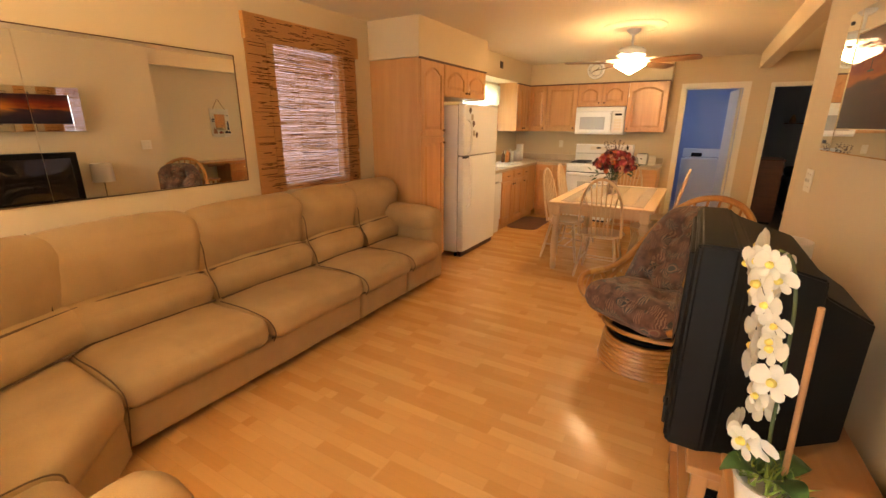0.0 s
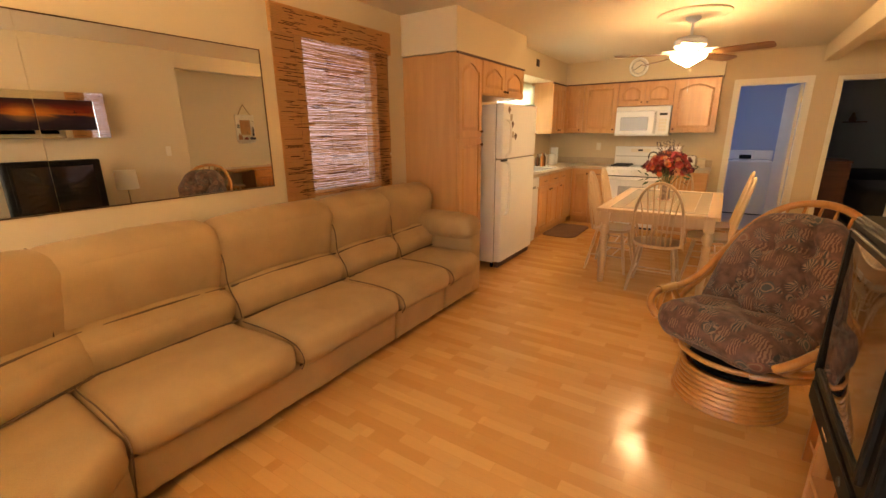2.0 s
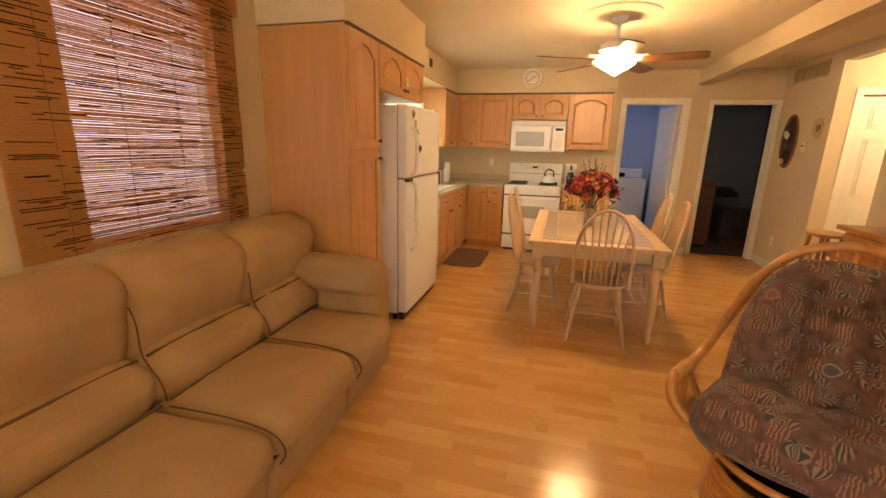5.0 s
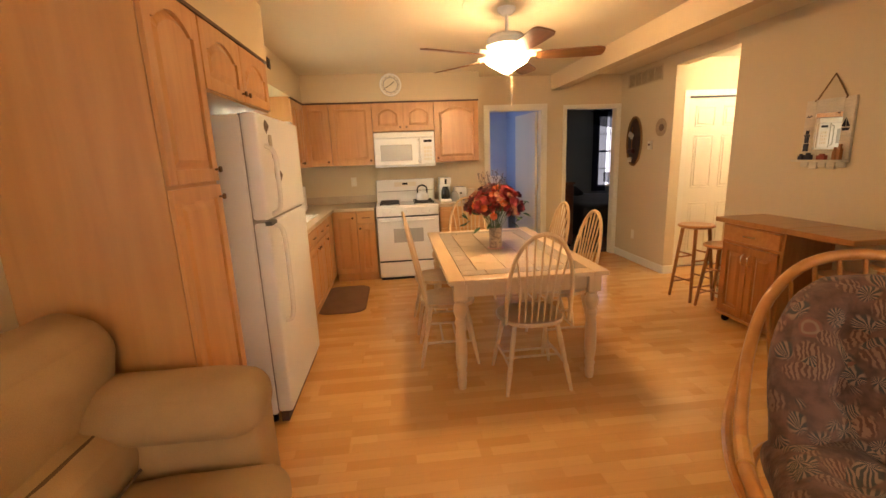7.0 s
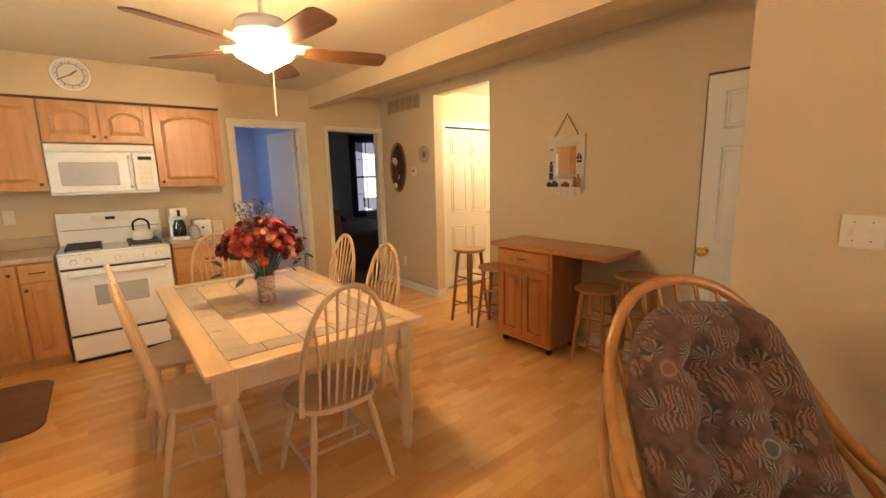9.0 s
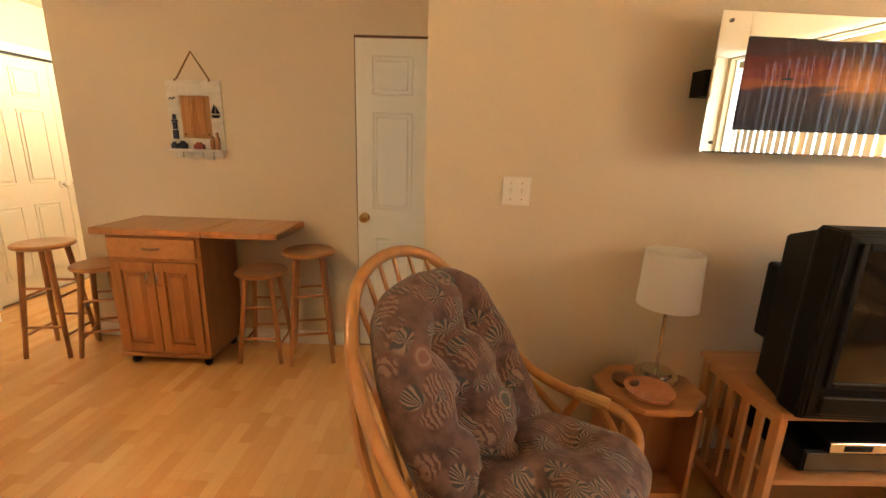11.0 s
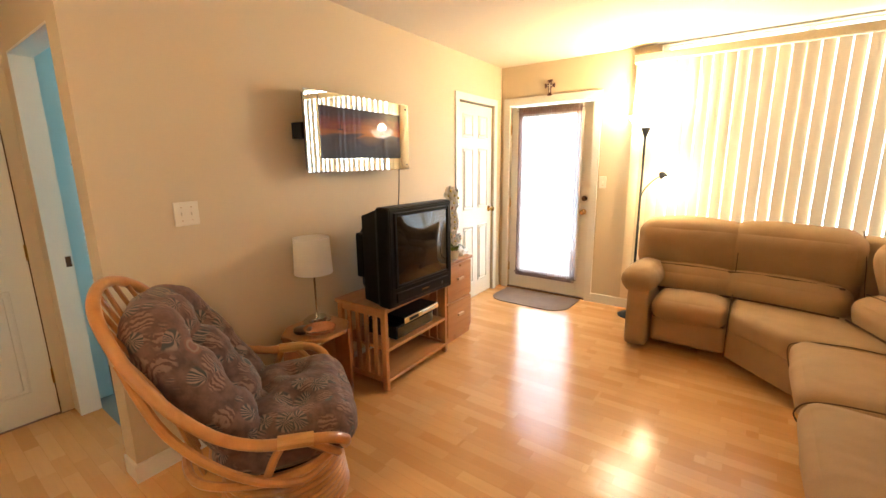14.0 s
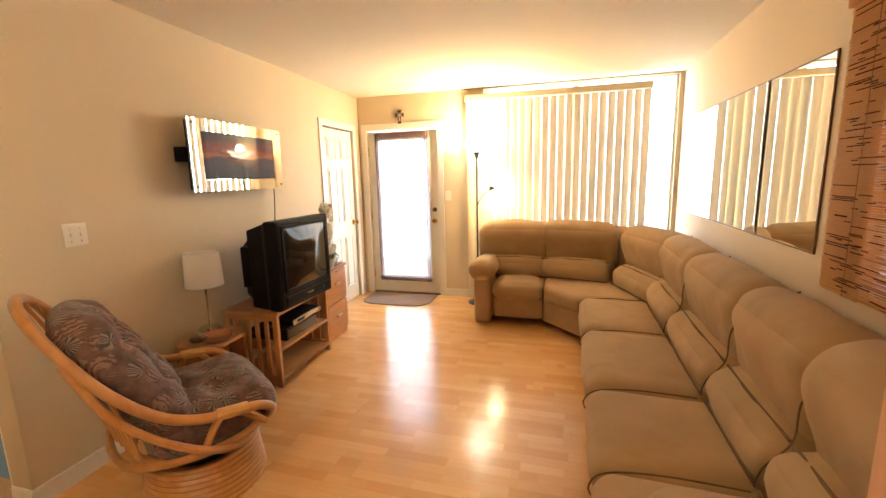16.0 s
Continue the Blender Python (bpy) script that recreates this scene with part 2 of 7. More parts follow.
def laminate():
    """Three-strip maple laminate: short strips within each board, toned strip by strip."""
    m = bpy.data.materials.new("maple_laminate")
    m.use_nodes = True
    n, l = m.node_tree.nodes, m.node_tree.links
    b = n["Principled BSDF"]
    co, info = n.new("ShaderNodeTexCoord"), n.new("ShaderNodeObjectInfo")
    off = n.new("ShaderNodeVectorMath")
    off.operation = "MULTIPLY_ADD"
    off.inputs[1].default_value = (9.1, 0.0, 3.0)
    l.new(info.outputs["Random"], off.inputs[0]), l.new(co.outputs["Object"], off.inputs[2])
    br = n.new("ShaderNodeTexBrick")
    br.offset, br.offset_frequency, br.squash = 0.37, 2, 1.0
    br.inputs["Scale"].default_value, br.inputs["Brick Width"].default_value, br.inputs["Row Height"].default_value = 1.0, 0.34, 0.0653
    br.inputs["Mortar Size"].default_value = 0.0006
    br.inputs["Color1"].default_value, br.inputs["Color2"].default_value, br.inputs["Mortar"].default_value = (0.60, 0.315, 0.105, 1), (0.72, 0.425, 0.17, 1), (0.55, 0.285, 0.095, 1)
    l.new(off.outputs[0], br.inputs["Vector"])
    mp = n.new("ShaderNodeMapping")
    mp.inputs["Scale"].default_value = (3, 45, 1)
    l.new(off.outputs[0], mp.inputs[0])
    g = n.new("ShaderNodeTexNoise")
    g.inputs["Scale"].default_value, g.inputs["Detail"].default_value = 1.5, 3
    l.new(mp.outputs[0], g.inputs["Vector"])
    mix = n.new("ShaderNodeMix")
    mix.data_type, mix.blend_type = "RGBA", "MULTIPLY"
    mix.inputs["Factor"].default_value = 0.20
    rmp = n.new("ShaderNodeValToRGB")
    rmp.color_ramp.elements[0].color, rmp.color_ramp.elements[0].position = (0.62, 0.55, 0.46, 1), 0.15
    rmp.color_ramp.elements[1].color, rmp.color_ramp.elements[1].position = (1, 1, 1, 1), 0.9
    l.new(g.outputs["Fac"], rmp.inputs[0])
    l.new(br.outputs["Color"], mix.inputs["A"]), l.new(rmp.outputs[0], mix.inputs["B"])
    l.new(mix.outputs["Result"], b.inputs["Base Color"])
    smear = n.new("ShaderNodeTexNoise")
    smear.inputs["Scale"].default_value = 2.5
    l.new(co.outputs["Object"], smear.inputs["Vector"])
    rr = n.new("ShaderNodeMapRange")
    rr.inputs["To Min"].default_value, rr.inputs["To Max"].default_value = 0.16, 0.25
    l.new(smear.outputs["Fac"], rr.inputs["Value"]), l.new(rr.outputs[0], b.inputs["Roughness"])
    bp = n.new("ShaderNodeBump")
    bp.inputs["Strength"].default_value, bp.inputs["Distance"].default_value = 0.03, 0.001
    l.new(g.outputs["Fac"], bp.inputs["Height"]), l.new(bp.outputs[0], b.inputs["Normal"])
    return m


def sunset_print():
    """A wide photograph of a sunset over dark water."""
    m = bpy.data.materials.new("sunset_print")
    m.use_nodes = True
    n, l = m.node_tree.nodes, m.node_tree.links
    b = n["Principled BSDF"]
    b.inputs["Roughness"].default_value, b.inputs["Coat Weight"].default_value, b.inputs["Specular IOR Level"].default_value = 0.6, 0.22, 0.1
    b.inputs["Coat Roughness"].default_value = 0.02
    co, sp = n.new("ShaderNodeTexCoord"), n.new("ShaderNodeSeparateXYZ")
    l.new(co.outputs["Object"], sp.inputs[0])
    nz = n.new("ShaderNodeTexNoise")
    mp = n.new("ShaderNodeMapping")
    mp.inputs["Scale"].default_value = (1, 4, 22)
    nz.inputs["Scale"].default_value, nz.inputs["Detail"].default_value = 1.2, 5
    l.new(co.outputs["Object"], mp.inputs[0]), l.new(mp.outputs[0], nz.inputs["Vector"])
    ad = n.new("ShaderNodeMath")
    ad.operation = "MULTIPLY_ADD"
    ad.inputs[1].default_value = 0.12
    l.new(nz.outputs["Fac"], ad.inputs[0]), l.new(sp.outputs["Z"], ad.inputs[2])
    rg = n.new("ShaderNodeMapRange")
    rg.inputs["From Min"].default_value, rg.inputs["From Max"].default_value = -0.11, 0.23
    l.new(ad.outputs[0], rg.inputs["Value"])
    rp = n.new("ShaderNodeValToRGB")
    stops = [(0.0, (0.01, 0.008, 0.014)), (0.40, (0.03, 0.015, 0.022)), (0.47, (0.05, 0.02, 0.02)), (0.52, (0.22, 0.055, 0.010)), (0.66, (0.12, 0.013, 0.007)), (0.82, (0.045, 0.010, 0.010)), (1.0, (0.02, 0.009, 0.012))]
    while len(rp.color_ramp.elements) < len(stops):
        rp.color_ramp.elements.new(0.5)
    for el, (at, col) in zip(rp.color_ramp.elements, stops):
        el.position, el.color = at, (*col, 1)
    l.new(rg.outputs[0], rp.inputs[0])
    # the low sun and its track on the water
    dist = n.new("ShaderNodeVectorMath")
    dist.operation = "DISTANCE"
    dist.inputs[1].default_value = (0, -0.06, 0.03)
    flat = n.new("ShaderNodeMapping")
    flat.inputs["Scale"].default_value = (0, 1, 1.6)
    l.new(co.outputs["Object"], flat.inputs[0]), l.new(flat.outputs[0], dist.inputs[0])
    near = n.new("ShaderNodeMapRange")
    near.inputs["From Min"].default_value, near.inputs["From Max"].default_value = 0.16, 0.0
    l.new(dist.outputs["Value"], near.inputs["Value"])
    mix = n.new("ShaderNodeMix")
    mix.data_type, mix.blend_type = "RGBA", "ADD"
    mix.inputs["B"].default_value = (0.20, 0.10, 0.012, 1)
    l.new(near.outputs[0], mix.inputs["Factor"]), l.new(rp.outputs[0], mix.inputs["A"]), l.new(mix.outputs["Result"], b.inputs["Base Color"])
    return m


PAINT = material("cream_wall_paint", (0.60, 0.485, 0.315), 0.75, vary=0.025, scale=1.3, fine=220, bump=0.08, depth=0.001)
CEILING = material("white_ceiling_paint", (0.69, 0.60, 0.44), 0.9, vary=0.02, scale=1.0, fine=260, bump=0.15, depth=0.001)
TRIM = material("white_trim_paint", (0.74, 0.70, 0.60), 0.4, vary=0.03, scale=3, fine=120, bump=0.05)
DOOR = material("white_door_paint", (0.72, 0.67, 0.55), 0.45, vary=0.03, scale=3, fine=120, bump=0.06)
UTILITY = material("pale_blue_wall_paint", (0.38, 0.47, 0.64), 0.8, vary=0.03, scale=1.5, fine=200, bump=0.06)
DARKWALL = material("grey_blue_wall_paint", (0.30, 0.33, 0.38), 0.8, vary=0.04, scale=1.5, fine=200, bump=0.06)
BATH = material("pale_aqua_wall_paint", (0.55, 0.66, 0.66), 0.6, vary=0.03, scale=1.5, fine=200, bump=0.05)
LAMINATE = laminate()
SOFA = material("tan_microfibre", (0.37, 0.243, 0.120), 0.9, vary=0.14, scale=5, fine=420, bump=0.3, depth=0.001, spec=0.25, crease=(6, 0.022))
# shade of the sofa's seams and creases, put into a dark colour
CREASE_SHADE = material("dark_crease_shade", (0.12, 0.068, 0.034), 0.9, vary=0.1, scale=20, fine=300)
MAPLE = wood("maple_cabinet", (0.60, 0.315, 0.125), (0.46, 0.215, 0.075), 0.33, "z", 0.7)
MAPLE_X = wood("maple_cabinet_rail", (0.60, 0.315, 0.125), (0.46, 0.215, 0.075), 0.33, "x", 0.7)
MAPLE_SIDE = wood("maple_veneer_side", (0.54, 0.285, 0.105), (0.44, 0.215, 0.075), 0.42, "z", 0.6)
DARKEDGE = material("shadow_brown_edge", (0.10, 0.05, 0.03), 0.7)
WHITE = material("white_enamel", (0.80, 0.79, 0.76), 0.25, vary=0.02, scale=4, fine=150, bump=0.03, coat=0.3)
WHITE_TEX = material("textured_white_enamel", (0.78, 0.77, 0.74), 0.35, vary=0.02, scale=4, fine=500, bump=0.25, depth=0.0006)
GREYWIN = material("grey_oven_glass", (0.40, 0.39, 0.37), 0.15, vary=0.05)
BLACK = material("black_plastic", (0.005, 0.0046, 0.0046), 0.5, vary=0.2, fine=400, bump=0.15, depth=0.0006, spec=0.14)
SCREEN = material("black_picture_tube", (0.008, 0.008, 0.009), 0.06, vary=0.1, bump=0, coat=0.6)
IRON = material("black_iron", (0.02, 0.02, 0.02), 0.5, vary=0.2)
CHROME = material("chrome", (0.7, 0.68, 0.62), 0.15, 1.0, vary=0.05, bump=0)
BRASS = material("brass", (0.65, 0.44, 0.16), 0.22, 1.0, vary=0.08, bump=0.02)
BRONZE = material("bronze_knob", (0.12, 0.06, 0.03), 0.35, 0.8)
COUNTER = material("beige_laminate_counter", (0.46, 0.36, 0.25), 0.4, vary=0.12, scale=8, fine=260, bump=0.02)
TABLEWOOD = wood("whitewashed_maple", (0.60, 0.415, 0.235), (0.50, 0.33, 0.175), 0.35, "y", 0.8)
TABLELEG = wood("whitewashed_maple_turned", (0.60, 0.42, 0.245), (0.50, 0.335, 0.18), 0.38, "z", 0.8)
TILE = material("cream_table_tile", (0.56, 0.42, 0.27), 0.22, vary=0.05, scale=10, fine=90, bump=0.04, coat=0.3)
TILE_EDGE = material("taupe_border_tile", (0.42, 0.34, 0.26), 0.25, vary=0.08, scale=12, fine=90, bump=0.04, coat=0.3)
GROUT = material("pale_grout", (0.60, 0.52, 0.42), 0.9, vary=0.05)
OAK = wood("honey_oak", (0.38, 0.155, 0.042), (0.26, 0.095, 0.024), 0.32, "z", 0.9, coat=0.3)
OAK_Y = wood("honey_oak_top", (0.46, 0.215, 0.07), (0.33, 0.135, 0.038), 0.3, "y", 0.9, coat=0.3)
PINE = wood("orange_pine", (0.50, 0.26, 0.10), (0.38, 0.17, 0.06), 0.4, "y", 0.7)
PINE_Z = wood("orange_pine_post", (0.50, 0.26, 0.10), (0.38, 0.17, 0.06), 0.4, "z", 0.7)
RATTAN = wood("rattan_pole", (0.52, 0.25, 0.07), (0.38, 0.16, 0.04), 0.28, "z", 0.6, coat=0.5)
BINDING = material("rattan_binding", (0.50, 0.27, 0.075), 0.35, vary=0.15, scale=10, fine=160, bump=0.4, stretch=(1, 1, 6))
PRINT = printed_fabric("shell_print_cushion")
BAMBOO = material("split_bamboo", (0.53, 0.255, 0.07), 0.5, vary=0.35, scale=9, fine=60, bump=0.2, stretch=(1, 1.5, 14))
REED = cloth_through("translucent_bamboo_reed", (0.66, 0.36, 0.15), 0.0, 0.50, 60)
BAMBOO_DARK = material("dark_bamboo_skin", (0.065, 0.022, 0.009), 0.9, spec=0.1, vary=0.4, scale=12, fine=60, bump=0.2, stretch=(1, 1.5, 14))
BAMBOO_RED = material("red_brown_bamboo", (0.24, 0.085, 0.035), 0.5, vary=0.35, scale=12, fine=60, bump=0.2, stretch=(1, 1.5, 14))
BLINDS = cloth_through("cream_vertical_blind", (0.80, 0.66, 0.44), 0.0, 0.034, 90)
SHEER = cloth_through("brown_sheer_voile", (0.62, 0.52, 0.50), 0.58, 0.6)
SHEER_HEM = cloth_through("brown_sheer_hem", (0.24, 0.15, 0.13), 0.22, 0.45)
CAFE = cloth_through("white_cafe_curtain", (0.85, 0.83, 0.70), 0.1, 0.6)
NAVY = cloth_through("navy_swag_curtain", (0.03, 0.035, 0.08), 0.15, 0.3)
LINEN_SHADE = cloth_through("white_lamp_shade", (0.93, 0.90, 0.84), 0.0, 0.45)
DAYGLOW = glow("bright_overcast_daylight", (0.96, 0.98, 1.0), 4.0)
DAYGLOW_WEST = glow("shaded_side_daylight", (0.97, 0.72, 1.0), 0.66)
DAYGLOW_SIDE = glow("bright_side_daylight", (0.92, 0.88, 1.0), 2.6)
GLASS = pane_material("window_glass")
MIRROR = material("mirror", (0.86, 0.87, 0.85), 0.004, 1.0, vary=0.004, bump=0)
GLOBE = glow("lit_frosted_globe", (1.0, 0.64, 0.31), 185.0)
BOWL = glow("lit_torchiere_bowl", (1.0, 0.80, 0.52), 75.0)
MAT = material("taupe_door_mat", (0.17, 0.12, 0.09), 0.95, vary=0.2, scale=6, fine=300, bump=0.6, depth=0.003)
RUG = material("brown_kitchen_rug", (0.16, 0.085, 0.05), 0.95, vary=0.2, scale=6, fine=300, bump=0.6, depth=0.003)
WEATHERED = material("weathered_white_wood", (0.60, 0.54, 0.43), 0.8, vary=0.18, scale=8, fine=70, bump=0.3, stretch=(1, 1, 4))
ROPE = material("jute_rope", (0.22, 0.12, 0.05), 0.9, vary=0.2, fine=200, bump=0.5)
LEAF = material("dark_green_leaf", (0.03, 0.075, 0.02), 0.4, vary=0.25, scale=20, fine=90)
PETAL = cloth_through("white_orchid_petal", (0.74, 0.71, 0.62), 0.0, 0.28)
PETAL_Y = material("yellow_orchid_lip", (0.75, 0.60, 0.14), 0.6, vary=0.1, scale=20, fine=120)
STEM = material("green_stem", (0.06, 0.09, 0.03), 0.6)
STAKE = material("bamboo_stake", (0.30, 0.15, 0.06), 0.6)
CREAMPLATE = material("cream_plastic", (0.72, 0.66, 0.54), 0.4, vary=0.02)
BEDDING = material("dark_bedspread", (0.018, 0.018, 0.022), 0.85, vary=0.3, scale=6, fine=80, bump=0.4, depth=0.004)
DRESSER = wood("dark_red_dresser", (0.10, 0.03, 0.02), (0.05, 0.014, 0.01), 0.4, "x")
FROST = material("clear_plastic_bag", (0.75, 0.72, 0.66), 0.2, vary=0.1, scale=20, fine=60, bump=0.5, depth=0.004)

# ---- building blocks ----


def box(bm, x0, y0, z0, x1, y1, z1, bevel=0.0, seg=1):
    made = bmesh.ops.create_cube(bm, size=1)["verts"]
    for v in made:
        v.co = Vector((x0 + (v.co.x + 0.5) * (x1 - x0), y0 + (v.co.y + 0.5) * (y1 - y0), z0 + (v.co.z + 0.5) * (z1 - z0)))
    if bevel:
        edges = list({e for v in made for e in v.link_edges})
        bmesh.ops.bevel(bm, geom=edges, offset=bevel, segments=seg, affect="EDGES", profile=0.5)
    return bm


def boxes(*rows, bevel=0.0, seg=1):
    bm = bmesh.new()
    for r in rows:
        box(bm, *r, bevel=bevel, seg=seg)
    return bm


def lathe(profile, seg=24, at=(0, 0, 0), bm=None, cap=True):
    """A turned shape: rows of (radius, height), from the bottom to the top."""
    bm = bm or bmesh.new()
    rings = []
    for r, z in profile:
        if r < 1e-5:
            rings.append([bm.verts.new((at[0], at[1], at[2] + z))])
        else:
            rings.append([bm.verts.new((at[0] + r * math.cos(2 * math.pi * i / seg), at[1] + r * math.sin(2 * math.pi * i / seg), at[2] + z)) for i in range(seg)])
    for a, b in zip(rings, rings[1:]):
        for i in range(seg):
            j = (i + 1) % seg
            q = [a[i % len(a)], a[j % len(a)], b[j % len(b)], b[i % len(b)]]
            q = [v for k, v in enumerate(q) if v not in q[:k]]
            if len(q) > 2:
                bm.faces.new(q)
    for ring, flip in ((rings[0], True), (rings[-1], False)):
        if cap and len(ring) > 2:
            bm.faces.new(ring[::-1] if flip else ring)
    return bm


def tube(points, r, seg=8, closed=False, bm=None, r_end=None, smooth=True):
    """A round rod swept along points."""
    bm = bm or bmesh.new()
    pts = [Vector(p) for p in points]
    n = len(pts)
    rings, side = [], None
    for i, p in enumerate(pts):
        a = pts[(i - 1) % n] if closed or i else p
        b = pts[(i + 1) % n] if closed or i < n - 1 else p
        t = (b - a).normalized()
        if side is None:
            side = t.orthogonal().normalized()
        side = (side - t * side.dot(t)).normalized()
        up = t.cross(side)
        rad = r if r_end is None else r + (r_end - r) * i / (n - 1)
        rings.append([bm.verts.new(p + rad * (math.cos(2 * math.pi * k / seg) * side + math.sin(2 * math.pi * k / seg) * up)) for k in range(seg)])
    for i in range(n if closed else n - 1):
        a, b = rings[i], rings[(i + 1) % n]
        for k in range(seg):
            bm.faces.new((a[k], a[(k + 1) % seg], b[(k + 1) % seg], b[k]))
    if not closed:
        bm.faces.new(rings[0][::-1]), bm.faces.new(rings[-1])
    return bm


def curve_points(ctrl, per=8, closed=False):
    """A smooth line through control points."""
    c = [Vector(p) for p in ctrl]
    n, out = len(c), []
    for i in range(n if closed else n - 1):
        p0, p1, p2, p3 = (c[(i - 1) % n] if closed or i else c[0]), c[i], c[(i + 1) % n], (c[(i + 2) % n] if closed or i + 2 < n else c[-1])
        for k in range(per):
            t = k / per
            out.append(0.5 * (2 * p1 + (p2 - p0) * t + (2 * p0 - 5 * p1 + 4 * p2 - p3) * t * t + (3 * p1 - p0 - 3 * p2 + p3) * t ** 3))
    if not closed:
        out.append(c[-1])
    return out


def puff(sx, sy, sz, r, m=None, crown=0.02, wrinkle=0.004, cuts=9, seed=0, bm=None, freq=7.0):
    """A stuffed block of cloth with round edges, domed faces and soft creases, turned by m."""
    one = bmesh.new()
    bmesh.ops.create_cube(one, size=2)
    bmesh.ops.subdivide_edges(one, edges=one.edges[:], cuts=cuts, use_grid_fill=True)
    h = Vector((sx / 2, sy / 2, sz / 2))
    r = min(r, *h)
    for v in one.verts:
        p = Vector([math.sin(c * math.pi / 2) for c in v.co])
        q = Vector([p[i] * h[i] for i in range(3)])
        inner = Vector([max(-(h[i] - r), min(h[i] - r, q[i])) for i in range(3)])
        d = q - inner
        c = inner + (d.normalized() * r if d.length > 1e-6 else d)
        f = [1 - p[i] ** 2 for i in range(3)]
        c.z += crown * math.copysign(1, p.z) * f[0] * f[1] * abs(p.z)
        c.y += crown * 0.6 * math.copysign(1, p.y) * f[0] * f[2] * abs(p.y)
        c.x += crown * 0.4 * math.copysign(1, p.x) * f[1] * f[2] * abs(p.x)
        w = noise.noise(Vector((c.x * freq + seed * 3.1, c.y * freq + seed, c.z * freq))) + 0.6 * noise.noise(Vector((c.x * freq * 2.7, c.y * freq * 0.8 + seed, c.z * freq * 2)))
        c += (d.normalized() if d.length > 1e-6 else Vector((0, 0, 1))) * wrinkle * w
        v.co = c
    if m is not None:
        one.transform(m)
    if bm is None:
        return one
    tmp = bpy.data.meshes.new("t")
    one.to_mesh(tmp), one.free()
    bm.from_mesh(tmp), bpy.data.meshes.remove(tmp)
    return bm


def mesh_of(name, bm, mat, smooth=None):
    bmesh.ops.recalc_face_normals(bm, faces=bm.faces[:])
    me = bpy.data.meshes.new(name)
    bm.to_mesh(me), bm.free()
    me.materials.append(mat)
    if smooth is None:
        smooth = len(me.polygons) > 60
    if smooth:
        me.shade_smooth()
        if len(me.polygons) < 4000:
            me.set_sharp_from_angle(angle=radians(40))
    return me


def part(name, bm, mat, parent, label="", m=None, smooth=None):
    ob = new(name, mesh_of(name, bm, mat, smooth))
    ob.parent = parent
    if m is not None:
        ob.matrix_basis = m
    return tagged(ob, label)


def piece(name, me, parent, m):
    """One more object on a mesh that is already made."""
    ob = new(name, me)
    ob.parent, ob.matrix_basis = parent, m
    return ob


def thing(name, m, label, category, group=""):
    ob = new(name)
    ob.matrix_basis = m
    return tagged(ob, label, category, group)


def single(name, bm, mat, label, category, m=None, group="", smooth=None):
    ob = new(name, mesh_of(name, bm, mat, smooth))
    if m is not None:
        ob.matrix_basis = m
    return tagged(ob, label, category, group)


def structure(name, bm, mat, label="", smooth=False):
    return tagged(new(name, mesh_of(name, bm, mat, smooth)), label, "", "", "structure")


def wall_x(name, x0, x1, y0, y1, z0, z1, holes, mat, label):
    """A wall that runs along y between x0 and x1, with holes (y0, y1, z0, z1)."""
    bm = bmesh.new()
    ys = sorted({y0, y1, *[h[0] for h in holes], *[h[1] for h in holes]})
    for a, b in zip(ys, ys[1:]):
        cut = sorted((h[2], h[3]) for h in holes if h[0] <= a + 1e-6 and h[1] >= b - 1e-6)
        z = z0
        for c, d in cut:
            if c > z + 1e-6:
                box(bm, x0, a, z, x1, b, c)
            z = d
        if z < z1 - 1e-6:
            box(bm, x0, a, z, x1, b, z1)
    bmesh.ops.remove_doubles(bm, verts=bm.verts[:], dist=1e-5)
    seen = {}
    for f in bm.faces[:]:
        seen.setdefault(tuple(round(c, 4) for c in f.calc_center_median()), []).append(f)
    bmesh.ops.delete(bm, geom=[f for fs in seen.values() if len(fs) > 1 for f in fs], context="FACES")
    return structure(name, bm, mat, label)


def wall_y(name, y0, y1, x0, x1, z0, z1, holes, mat, label):
    ob = wall_x(name, 0, y1 - y0, x0, x1, z0, z1, holes, mat, label)
    for v in ob.data.vertices:
        v.co = Vector((v.co.y, y0 + v.co.x, v.co.z))
    ob.data.flip_normals()
    return ob


# ---- shell of the rooms ----
DOOR_H = 2.045
wall_x("wall_west", WEST - 0.15, WEST, SOUTH - 0.15, NORTH, 0, CEIL, [(2.76, 3.60, 0.98, 2.16), (5.95, 7.05, 1.12, 2.08)], PAINT, "cream painted wall behind the sofa")
wall_y("wall_south", SOUTH - 0.15, SOUTH, WEST, 2.9, 0, CEIL, [(-2.66, -0.66, 0.32, 2.445), (-0.10, 0.82, 0, 2.06)], PAINT, "cream painted entrance wall")
wall_x("wall_east", EAST, EAST + 0.12, SOUTH - 0.02, STUB, 0, CEIL, [(-0.02, 0.71, 0, DOOR_H)], PAINT, "cream painted wall behind the television").matrix_basis = SKEW
wall_y("wall_stub", STUB - 0.10, STUB, EAST + 0.12, RIGHT, 0, CEIL, [(0.87, 1.66, 0, DOOR_H)], PAINT, "cream painted return wall with an open doorway")
wall_x("wall_alcove", RIGHT, RIGHT + 0.12, STUB - 0.10, NORTH, 0, CEIL, [(3.68, 4.15, 0, DOOR_H), (6.06, 6.94, 0, 2.34)], PAINT, "cream painted wall with a square hall opening")
wall_y("wall_north", NORTH, NORTH + 0.12, WEST, RIGHT + 2.6, 0, CEIL, [(-0.05, 0.69, 0, DOOR_H), (1.01, 1.75, 0, DOOR_H)], PAINT, "cream painted kitchen wall with two doorways")
